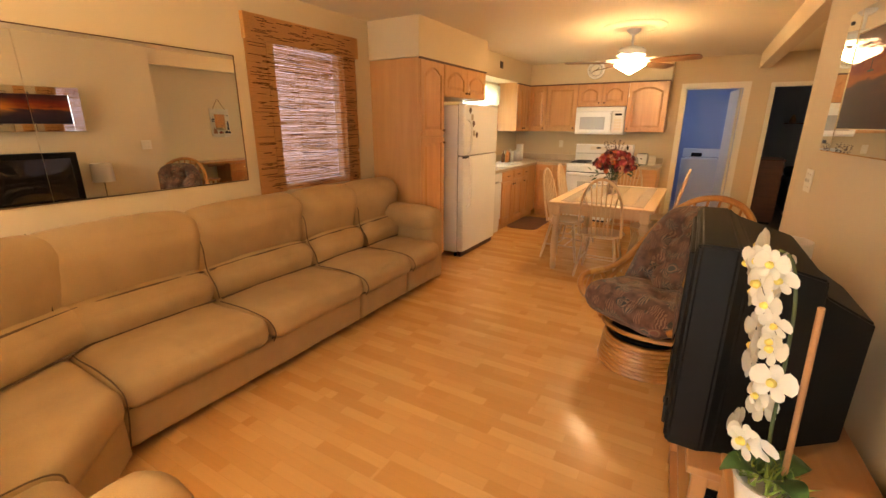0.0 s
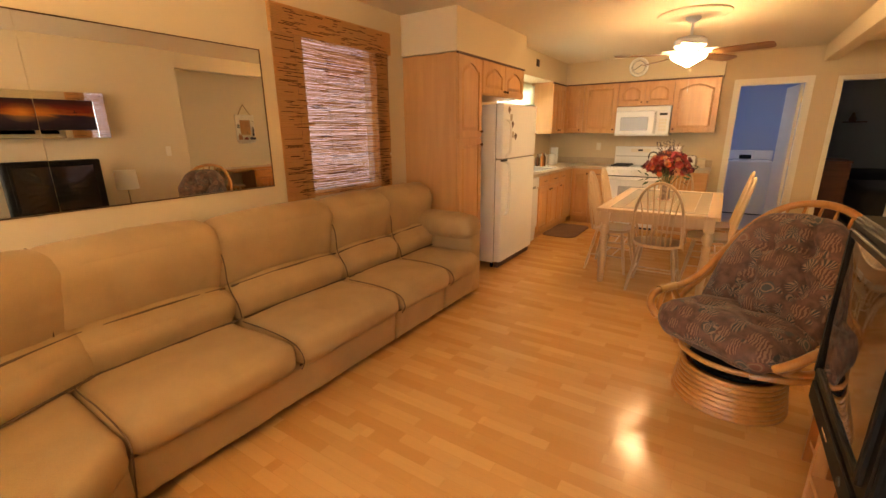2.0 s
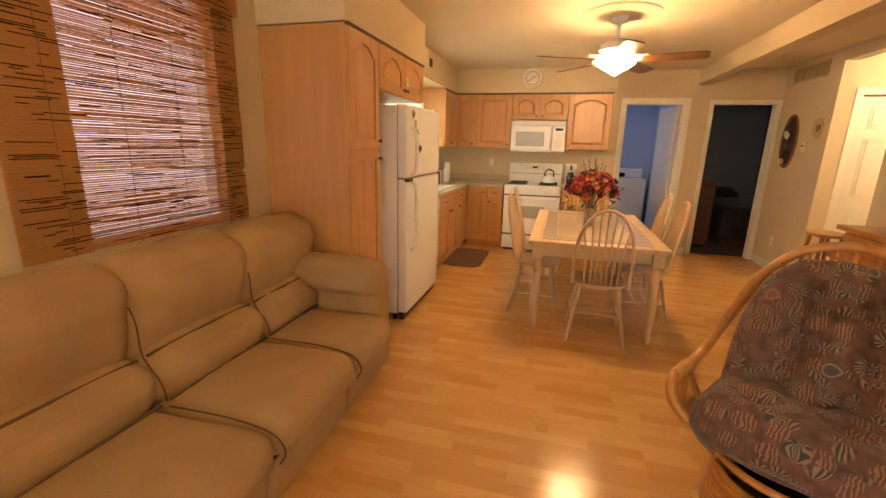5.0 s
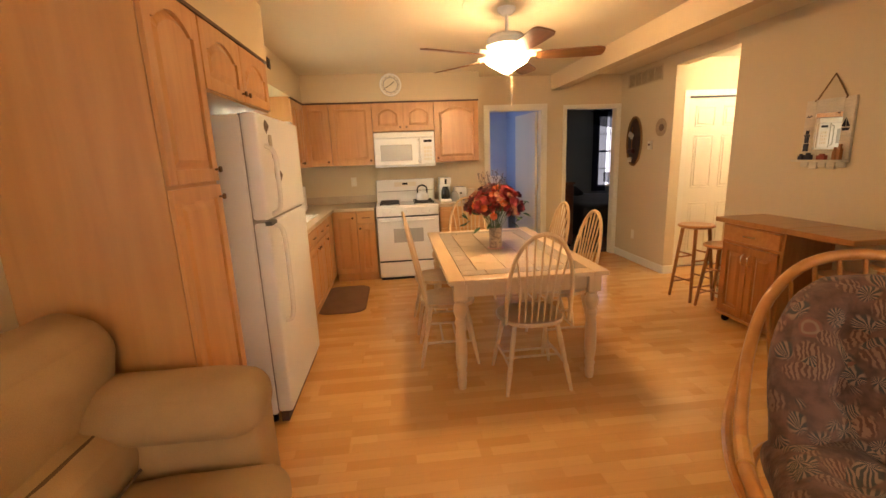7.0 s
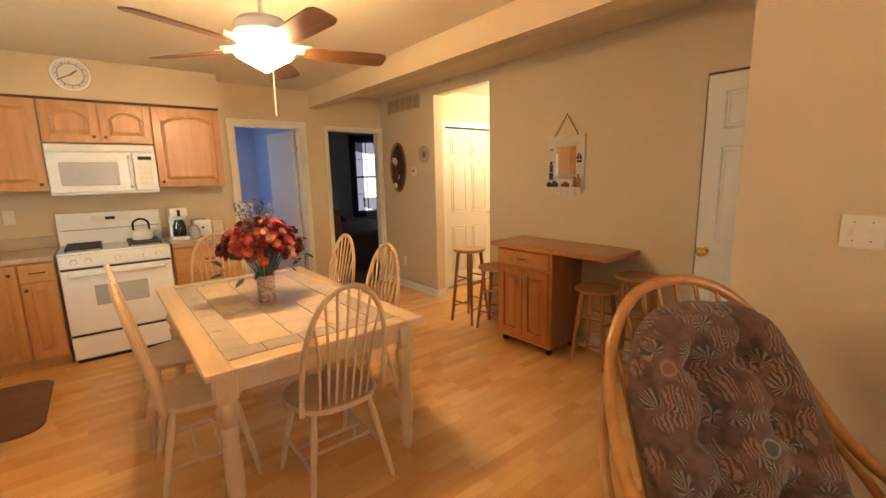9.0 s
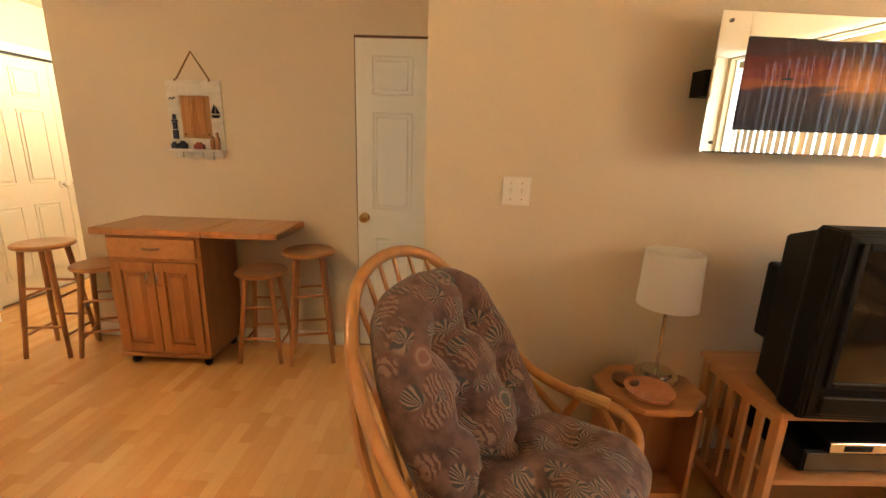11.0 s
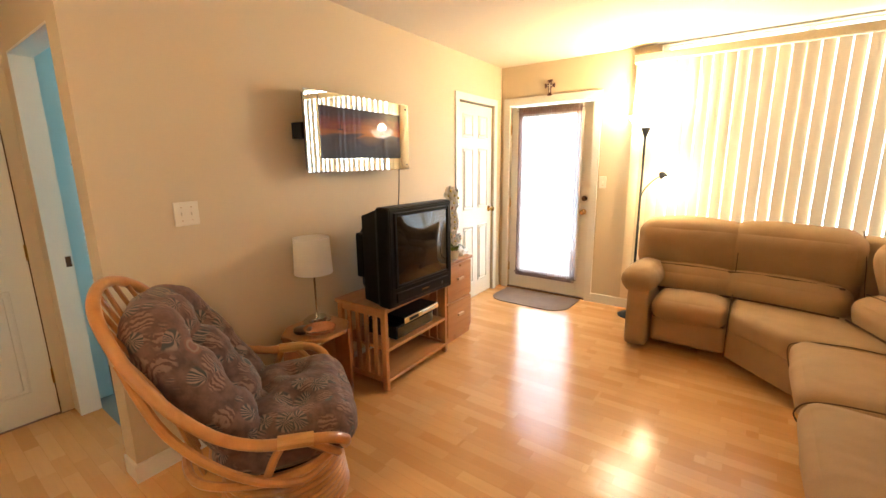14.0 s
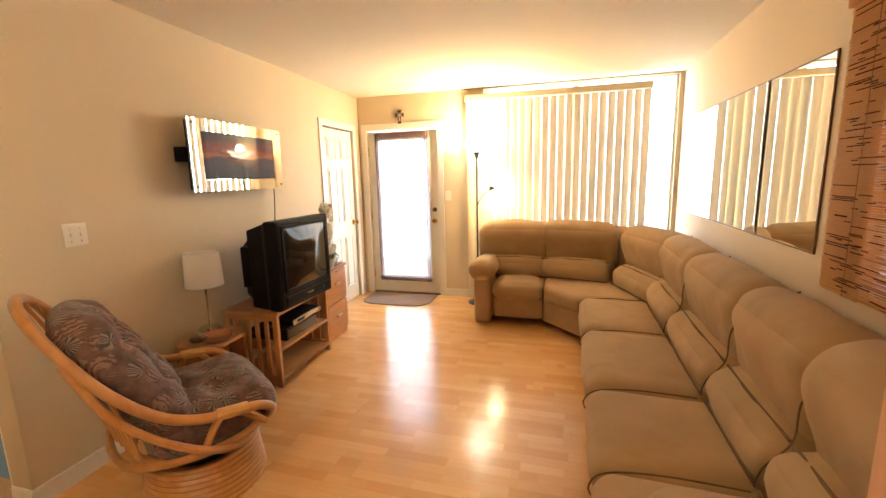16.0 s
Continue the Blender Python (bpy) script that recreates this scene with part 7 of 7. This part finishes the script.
part("lighthouse", boxes((-0.150, -0.022, -0.14, -0.118, -0.010, -0.085), (-0.146, -0.022, -0.08, -0.122, -0.010, -0.035), (-0.152, -0.022, -0.034, -0.116, -0.010, -0.022), (-0.143, -0.022, -0.02, -0.125, -0.010, 0.01)), NAVYP, wmir, "dark lighthouse carving")
part("gull", tube(curve_points([(-0.155, -0.014, 0.10), (-0.145, -0.014, 0.112), (-0.135, -0.014, 0.10), (-0.125, -0.014, 0.115), (-0.115, -0.014, 0.105)], 3), 0.003, 6), NAVYP, wmir)
bm = bmesh.new()
for tri in (((0.132, 0.02), (0.132, 0.085), (0.105, 0.025)), ((0.137, 0.02), (0.137, 0.07), (0.165, 0.022)), ((0.105, 0.012), (0.165, 0.012), (0.155, -0.006)), ((0.105, 0.012), (0.155, -0.006), (0.115, -0.006))):
    f = [bm.verts.new((x, -0.014, zz)) for x, zz in tri]
    bm.faces.new(f)
bmesh.ops.solidify(bm, geom=bm.faces[:], thickness=0.004)
part("sailboat", bm, NAVYP, wmir, "dark sailboat carving")
for k, (xx, w_, h_, mt) in enumerate(((-0.13, 0.03, 0.03, NAVYP), (-0.075, 0.05, 0.035, NAVYP), (0.03, 0.06, 0.03, material("rust_red_paint", (0.25, 0.04, 0.02), 0.7)), (0.12, 0.022, 0.06, OAK), (0.15, 0.022, 0.075, OAK))):
    part("ornament", boxes((xx - w_ / 2, -0.06, -0.1995, xx + w_ / 2, -0.035, -0.20 + h_), (xx - w_ / 4, -0.056, -0.20 + h_, xx + w_ / 4, -0.04, -0.20 + h_ * 1.4)), mt, wmir, "small nautical ornament")

ov = thing("oval_wall_plaque", pose(RIGHT - 0.001, 7.69, 1.565, 0, 0, -90), "oval rope-framed mirror with a carved ship and gull", "plaque")
ring = [(0.165 * math.cos(a), -0.012, 0.30 * math.sin(a)) for a in [2 * math.pi * k / 40 for k in range(40)]]
part("rim", tube(ring, 0.014, 8, True), ROPE, ov)
bm = bmesh.new()
vs = [bm.verts.new((x * 0.95, -0.006, z_ * 0.95)) for x, _, z_ in ring]
bm.faces.new(vs)
ext = bmesh.ops.extrude_face_region(bm, geom=bm.faces[:])["geom"]
for v in [g_ for g_ in ext if isinstance(g_, bmesh.types.BMVert)]:
    v.co.y = -0.001
part("backing", bm, material("dark_umber_board", (0.05, 0.025, 0.015), 0.35, vary=0.3), ov)
part("hull", puff(0.16, 0.03, 0.06, 0.014, pose(-0.04, -0.03, -0.12), 0.0, 0.002, 5), DRESSER, ov)
part("gull", puff(0.10, 0.03, 0.07, 0.015, pose(-0.05, -0.03, 0.08, 0, 30), 0.0, 0.004, 5), WEATHERED, ov, "white gull carving")
part("ornament", puff(0.07, 0.03, 0.06, 0.014, pose(-0.06, -0.03, -0.23), 0.0, 0.004, 5), WEATHERED, ov)
part("mast", tube([(-0.03, -0.025, -0.10), (-0.03, -0.025, 0.18)], 0.005, 6), OAK, ov)
pl = thing("wall_plate", pose(RIGHT - 0.001, 7.12, 1.70, 90, 0, -90), "small round carved plate on the wall", "plate")
part("dish", lathe([(0.03, 0.0), (0.07, 0.006), (0.10, 0.018), (0.098, 0.024), (0.06, 0.014), (0, 0.012)], 32), material("tan_relief_plate", (0.42, 0.30, 0.17), 0.6, vary=0.2, scale=30), pl)
part("centre", lathe([(0.042, 0.012), (0.040, 0.02), (0.0, 0.022)], 24), material("umber_relief", (0.20, 0.12, 0.06), 0.6, vary=0.3, scale=40), pl)
th = thing("thermostat", pose(RIGHT - 0.001, 7.33, 1.505, 0, 0, -90), "small cream thermostat on the wall", "thermostat")
part("case", boxes((-0.035, -0.025, -0.05, 0.035, 0, 0.05), bevel=0.005), CREAMPLATE, th)
part("dial", boxes((-0.018, -0.028, -0.002, 0.018, -0.024, 0.020)), BRONZE, th)
vt = thing("return_air_grille", pose(RIGHT - 0.001, 7.54, 2.32, 0, 0, -90), "tan painted return air grille under the ceiling", "vent")
part("frame", boxes((-0.36, -0.010, -0.085, 0.36, 0, -0.070), (-0.36, -0.010, 0.070, 0.36, 0, 0.085), (-0.36, -0.010, -0.070, -0.345, 0, 0.070), (0.345, -0.010, -0.070, 0.36, 0, 0.070)), material("tan_vent_paint", (0.50, 0.38, 0.24), 0.5), vt)
part("backing", boxes((-0.345, -0.002, -0.07, 0.345, 0.0, 0.07)), material("shaded_duct", (0.20, 0.14, 0.09), 0.8), vt)
for k in range(5):
    part("divider", boxes((-0.345 + 0.138 * k - 0.004, -0.010, -0.07, -0.345 + 0.138 * k + 0.004, -0.002, 0.07)), bpy.data.materials["tan_vent_paint"], vt)
for k in range(10):
    part("slat", boxes((-0.345, -0.009, -0.066 + k * 0.014, 0.345, -0.003, -0.060 + k * 0.014)), bpy.data.materials["tan_vent_paint"], vt)
sv_ = thing("soffit_vent", pose(-2.354, 6.45, 2.325, 0, 0, 90), "small dark vent grille on the kitchen soffit", "vent")
part("frame", boxes((-0.05, -0.008, -0.045, 0.05, 0, 0.045), bevel=0.002), BRONZE, sv_)
for k in range(5):
    part("slat", boxes((-0.04, -0.011, -0.036 + k * 0.016, 0.04, -0.007, -0.028 + k * 0.016)), IRON, sv_)

# ---- kitchen things ----
ck = thing("wall_clock", pose(-1.305, 7.723, 2.325, 90), "round white wall clock with a pale rim", "clock")
part("rim", lathe([(0.128, 0.0), (0.132, 0.012), (0.128, 0.026), (0.112, 0.030), (0.105, 0.020), (0.105, 0.0)], 48), WHITE, ck)
part("face", lathe([(0.106, 0.002), (0.106, 0.012), (0, 0.012)], 48), material("ivory_clock_face", (0.66, 0.60, 0.50), 0.4), ck)
part("ring", lathe([(0.078, 0.0125), (0.080, 0.0135), (0.088, 0.0135), (0.090, 0.0125)], 48, cap=False), GREYWIN, ck)
for k in range(12):
    a = radians(30 * k)
    part("hour_mark", boxes((-0.002, 0.090, 0.012, 0.002, 0.101, 0.014)), BLACK, ck, "", pose(0, 0, 0, 0, 0, 30 * k))
for a, l_, w_ in ((-50, 0.055, 0.004), (118, 0.08, 0.003)):
    part("hand_pointer", boxes((-w_, -0.012, 0.0145, w_, l_, 0.016)), BLACK, ck, "black clock pointer", pose(0, 0, 0, 0, 0, a))

w3 = thing("window_3", pose(WEST - 0.08, 6.50, 1.60), "white-framed kitchen window over the sink", "window")
w3["kind"] = "structure"
part("window_frame", boxes((-0.03, -0.55, -0.48, 0.03, -0.50, 0.48), (-0.03, 0.50, -0.48, 0.03, 0.55, 0.48), (-0.03, -0.50, -0.48, 0.03, 0.50, -0.43), (-0.03, -0.50, 0.43, 0.03, 0.50, 0.48), (-0.03, -0.50, -0.02, 0.03, 0.50, 0.02)), TRIM, w3)
for a, b in ((-0.43, -0.02), (0.02, 0.43)):
    part("pane", boxes((-0.003, -0.50, a, 0.003, 0.50, b)), GLASS, w3).visible_shadow = False
part("window_sill", boxes((0.03, -0.58, -0.50, 0.12, 0.58, -0.475)), TRIM, w3)
cf = thing("cafe_curtains", pose(WEST + 0.035, 6.50, 0, 0, 0, 90), "white cafe curtains and a swagged valance on a rod", "curtain")
part("panel", pleated(-0.58, -0.18, 1.14, 2.06, 0.012, 9, cols=50), CAFE, cf, smooth=True)
part("panel", pleated(0.10, 0.58, 1.14, 2.06, 0.012, 10, cols=50), CAFE, cf, smooth=True)
part("valance", pleated(-0.60, 0.60, 1.82, 2.10, 0.016, 16, slack=0.05), CAFE, cf, "gathered valance", pose(0, -0.02, 0), True)
part("rod", tube([(-0.62, 0, 2.06), (0.62, 0, 2.06)], 0.008), WHITE, cf)

cm = thing("coffee_maker", pose(-0.70, 7.74, 0.9135), "white coffee maker on the counter", "coffee maker")
part("body", boxes((-0.07, -0.02, 0, 0.07, 0.12, 0.30), (-0.07, -0.13, 0, 0.07, -0.02, 0.035), (-0.07, -0.13, 0.22, 0.07, -0.02, 0.30), bevel=0.010, seg=2), WHITE, cm)
part("control_panel", boxes((-0.012, -0.135, 0.225, 0.012, -0.128, 0.285)), BLACK, cm)
part("carafe", lathe([(0.05, 0.038), (0.056, 0.06), (0.055, 0.13), (0.035, 0.18), (0.038, 0.19), (0, 0.19)], 20), SCREEN, cm, "", pose(0, -0.075, 0))
ca = thing("toaster", pose(-0.50, 7.80, 0.9135), "small white toaster on the counter", "toaster")
part("body", boxes((-0.075, -0.10, 0.01, 0.075, 0.12, 0.17), bevel=0.02, seg=3), WHITE, ca)
part("slot", boxes((-0.04, -0.07, 0.1695, -0.015, 0.09, 0.1715), (0.015, -0.07, 0.1695, 0.04, 0.09, 0.1715)), BLACK, ca)
part("lever", boxes((-0.012, -0.115, 0.09, 0.012, -0.099, 0.105), bevel=0.002), BLACK, ca)
part("foot", boxes((-0.06, -0.08, 0, 0.06, 0.10, 0.01)), BLACK, ca)
single("glass_carafe", lathe([(0.045, 0), (0.055, 0.03), (0.05, 0.09), (0.03, 0.12), (0.034, 0.13), (0, 0.128)], 20), GREYWIN, "grey glass carafe on the counter", "carafe", pose(-0.585, 7.66, 0.9135))
single("recipe_card_box", boxes((-0.05, -0.04, 0, 0.05, 0.04, 0.14), bevel=0.004), WEATHERED, "pale upright box on the counter", "box", pose(-0.36, 7.82, 0.9135, 0, 0, 12))
kt = thing("kettle", pose(-0.985, 7.80, 0.9415), "white enamel kettle with a black handle on the range", "kettle")
part("body", lathe([(0.075, 0), (0.085, 0.02), (0.075, 0.07), (0.04, 0.10), (0.015, 0.105), (0.012, 0.12), (0, 0.122)], 28), WHITE, kt)
part("kettle_handle", tube(curve_points([(-0.06, 0, 0.085), (-0.055, 0, 0.155), (0, 0, 0.185), (0.055, 0, 0.155), (0.06, 0, 0.085)], 5), 0.009, 8), BLACK, kt)
part("spout", tube([(0.07, 0, 0.05), (0.12, 0, 0.09)], 0.014, 8, r_end=0.009), WHITE, kt)
can = thing("canister", pose(-2.48, 7.25, 0.9135), "white lidded canister on the counter", "canister", "canisters by the sink")
part("jar", lathe([(0.055, 0), (0.058, 0.01), (0.058, 0.16), (0, 0.16)], 24), WHITE, can)
part("lid", lathe([(0.060, 0.161), (0.060, 0.172), (0.02, 0.18), (0.012, 0.195), (0, 0.197)], 24), WHITE, can)
copy_thing(can, pose(-2.42, 7.42, 0.9135))
single("paper_towel_roll", lathe([(0.058, 0), (0.060, 0.006), (0.060, 0.27), (0.02, 0.274), (0, 0.274)], 24), WHITE, "upright white paper towel roll on the counter", "paper towel", pose(-2.46, 7.65, 0.9135))
dr = thing("dish_rack", pose(-2.43, 6.98, 0.9135), "dark wire rack with bottles beside the sink", "rack")
for k in range(4):
    part("bottle", lathe([(0.028, 0), (0.03, 0.01), (0.03, 0.12 + 0.02 * (k % 2)), (0.010, 0.16 + 0.02 * (k % 2)), (0.011, 0.19 + 0.02 * (k % 2)), (0, 0.19 + 0.02 * (k % 2))], 16), (BRONZE, OAK, GREYWIN, BRONZE)[k], dr, "", pose(-0.04 + 0.07 * (k % 2), -0.05 + 0.07 * (k // 2), 0.004))
part("tray", boxes((-0.09, -0.10, 0, 0.09, 0.10, 0.004)), IRON, dr)

# ---- rooms beyond ----
ws = thing("washing_machine", pose(0.30, 9.95, 0), "white top-loading washing machine in the utility room", "washing machine")
part("body", boxes((-0.32, -0.32, 0.02, 0.32, 0.32, 0.92), bevel=0.012, seg=2), WHITE, ws)
part("control_panel", boxes((-0.32, 0.20, 0.92, 0.32, 0.34, 1.08), bevel=0.015, seg=2), WHITE, ws)
part("lid", boxes((-0.26, -0.28, 0.921, 0.26, 0.16, 0.935), bevel=0.006), WHITE, ws)
part("plinth", boxes((-0.30, -0.30, 0, 0.30, 0.30, 0.02)), BLACK, ws)
single("detergent_bottle", boxes((-0.09, -0.05, 0, 0.09, 0.05, 0.07), bevel=0.015, seg=2), BLACK, "black flat bottle on the washing machine", "bottle", pose(0.22, 10.02, 0.9365))
bed = thing("bed", pose(2.35, 9.85, 0), "low bed with a dark quilted bedspread", "bed")
part("mattress", puff(1.45, 1.95, 0.55, 0.10, pose(0, 0, 0.33), 0.03, 0.02, 13, 5), BEDDING, bed)
part("bed_frame", boxes((-0.68, -0.93, 0, 0.68, 0.93, 0.10)), DRESSER, bed)
part("pillow", puff(0.65, 0.40, 0.16, 0.07, pose(-0.33, 0.72, 0.67, 12), 0.03, 0.01, 9, 6), BEDDING, bed)
ds = thing("dresser", pose(1.17, 9.0, 0), "dark red wooden chest of drawers in the bedroom", "dresser")
part("body", boxes((-0.24, -0.35, 0.04, 0.22, 0.35, 0.98), bevel=0.004), DRESSER, ds)
part("top", boxes((-0.245, -0.37, 0.98, 0.24, 0.37, 1.01), bevel=0.004), DRESSER, ds)
part("plinth", boxes((-0.22, -0.33, 0, 0.20, 0.33, 0.04)), BLACK, ds)
for k in range(4):
    d = part("drawer_front", boxes((0.22, -0.33, 0.07 + k * 0.225, 0.235, 0.33, 0.28 + k * 0.225), bevel=0.003), DRESSER, ds)
    part("knob", lathe([(0.012, 0), (0.014, 0.015), (0, 0.02)], 12), BRASS, d, "", pose(0.235, 0, 0.175 + k * 0.225, 0, 90))
w4 = thing("window_4", pose(3.405, 11.25, 1.45), "bright bedroom window with white bars", "window")
w4["kind"] = "structure"
part("window_frame", boxes((-0.415, -0.03, -0.75, -0.375, 0.03, 0.75), (0.375, -0.03, -0.75, 0.415, 0.03, 0.75), (-0.375, -0.03, -0.75, 0.375, 0.03, -0.71), (-0.375, -0.03, 0.71, 0.375, 0.03, 0.75), (-0.375, -0.03, -0.02, 0.375, 0.03, 0.02)), TRIM, w4)
for xx in (-0.125, 0.125):
    part("glazing_bar", boxes((xx - 0.008, -0.01, -0.71, xx + 0.008, 0.01, 0.71)), TRIM, w4)
for zz in (-0.36, 0.36):
    part("glazing_bar", boxes((-0.375, -0.012, zz - 0.008, 0.375, 0.012, zz + 0.008)), TRIM, w4)
nc = thing("swag_curtain", pose(3.405, 11.16, 0), "navy swagged curtain at the bedroom window", "curtain")
part("panel", pleated(-0.55, -0.24, 0.62, 2.28, 0.02, 5, cols=40), NAVY, nc, smooth=True)
part("panel", pleated(0.30, 0.55, 0.62, 2.28, 0.02, 4, cols=40), NAVY, nc, smooth=True)
part("valance", pleated(-0.56, 0.56, 2.02, 2.30, 0.025, 12, slack=0.10), NAVY, nc, "", pose(0, -0.02, 0), True)
part("tied_swag", pleated(-0.30, 0.35, 0.82, 1.02, 0.03, 7, slack=0.08), NAVY, nc, "", pose(0, -0.03, 0), True)
part("rod", tube([(-0.6, 0, 2.27), (0.6, 0, 2.27)], 0.01), IRON, nc)
sh = thing("wall_shelf", pose(1.75, 11.19, 1.55), "small dark ornament shelf on the bedroom wall", "shelf")
part("plank", boxes((-0.16, -0.10, -0.01, 0.16, 0.0, 0.01)), DRESSER, sh)
part("ornament", lathe([(0.05, 0.01), (0.06, 0.05), (0.03, 0.12), (0.02, 0.16), (0, 0.165)], 16), BRONZE, sh, "", pose(-0.03, -0.05, 0))
hl = thing("hall_ceiling_light", pose(2.75, 6.35, CEIL), "round frosted ceiling light in the hall", "ceiling light")
part("base_plate", lathe([(0.14, 0), (0.14, -0.02), (0, -0.02)], 28), WHITE, hl)
part("bowl", lathe([(0.13, -0.021), (0.12, -0.05), (0.07, -0.085), (0, -0.095)], 28), glow("lit_hall_bowl", (1.0, 0.82, 0.55), 6.0), hl, smooth=True)
gb = thing("guest_bed", pose(2.22, 2.85, 0), "bed with a pale quilt printed with dark sprigs", "bed")
QUILT = material("sprigged_pale_quilt", (0.55, 0.62, 0.62), 0.8, vary=0.35, scale=26, fine=60, bump=0.3)
part("mattress", puff(1.10, 1.00, 0.46, 0.09, pose(0, 0, 0.40), 0.03, 0.015, 11, 15), QUILT, gb)
part("bed_frame", boxes((-0.5, -0.45, 0, 0.5, 0.45, 0.19)), WHITE, gb)
part("pillow", puff(0.42, 0.55, 0.22, 0.09, pose(0.30, 0.18, 0.80, 0, -40), 0.03, 0.01, 9, 16), QUILT, gb)
part("headboard", boxes((0.545, -0.5, 0, 0.575, 0.52, 1.05), bevel=0.006), WHITE, gb)
sco = thing("wall_sconce", pose(2.797, 3.24, 1.50, 0, 0, -90), "chrome swing-arm wall sconce", "wall lamp")
part("back_plate", lathe([(0.05, 0), (0.045, 0.015), (0, 0.02)], 20), CHROME, sco, "", pose(0, 0, 0, 90))
part("sconce_arm", tube(curve_points([(0, -0.015, 0), (0, -0.10, -0.03), (0.06, -0.16, 0.02), (0.02, -0.2, 0.10)], 6), 0.008, 8), CHROME, sco)

# ---- laminate boards of the floor ----
floor = tagged(new("floor"), "glossy three-strip maple laminate floor", "", "", "structure")
BW, BL = 0.1959, 1.285
rows_ = [(SOUTH + k * BW) for k in range(int((NORTH - SOUTH) / BW) + 1)]
shared = {}


def board(x0, x1, y0, y1):
    key = (round(x1 - x0, 4), round(y1 - y0, 4))
    if key not in shared:
        w, d = key
        shared[key] = mesh_of("board", boxes((0.0, 0.0, -0.012, w, d, 0.0), bevel=0.0002), LAMINATE, False)
    piece("board", shared[key], floor, pose(x0, y0, 0))


for k, y0 in enumerate(rows_):
    y1 = min(y0 + BW, NORTH + 0.12 if y0 + BW >= NORTH - 0.02 else NORTH)
    mid = (y0 + y1) / 2
    left = WEST
    right = EAST + 0.22 if mid < STUB - 0.05 else RIGHT
    if 6.0 < mid < 7.0:
        right = 4.2
    x = left - (0.0, 0.47, 0.83, 0.21, 0.66)[k % 5]
    while x < right - 0.005:
        a, b = max(x, left), min(x + BL, right)
        if b - a > 0.02:
            board(a, b, y0, y1)
        x += BL
for y0 in (5.65 + 0.0,):
    structure("floor_hall", box(bmesh.new(), RIGHT, 5.65, -0.012, 4.2, 5.98, -0.001), LAMINATE, "maple laminate")
    structure("floor_hall_edge", box(bmesh.new(), RIGHT + 0.001, 7.04, -0.012, 4.2, 7.16, -0.001), LAMINATE, "maple laminate")
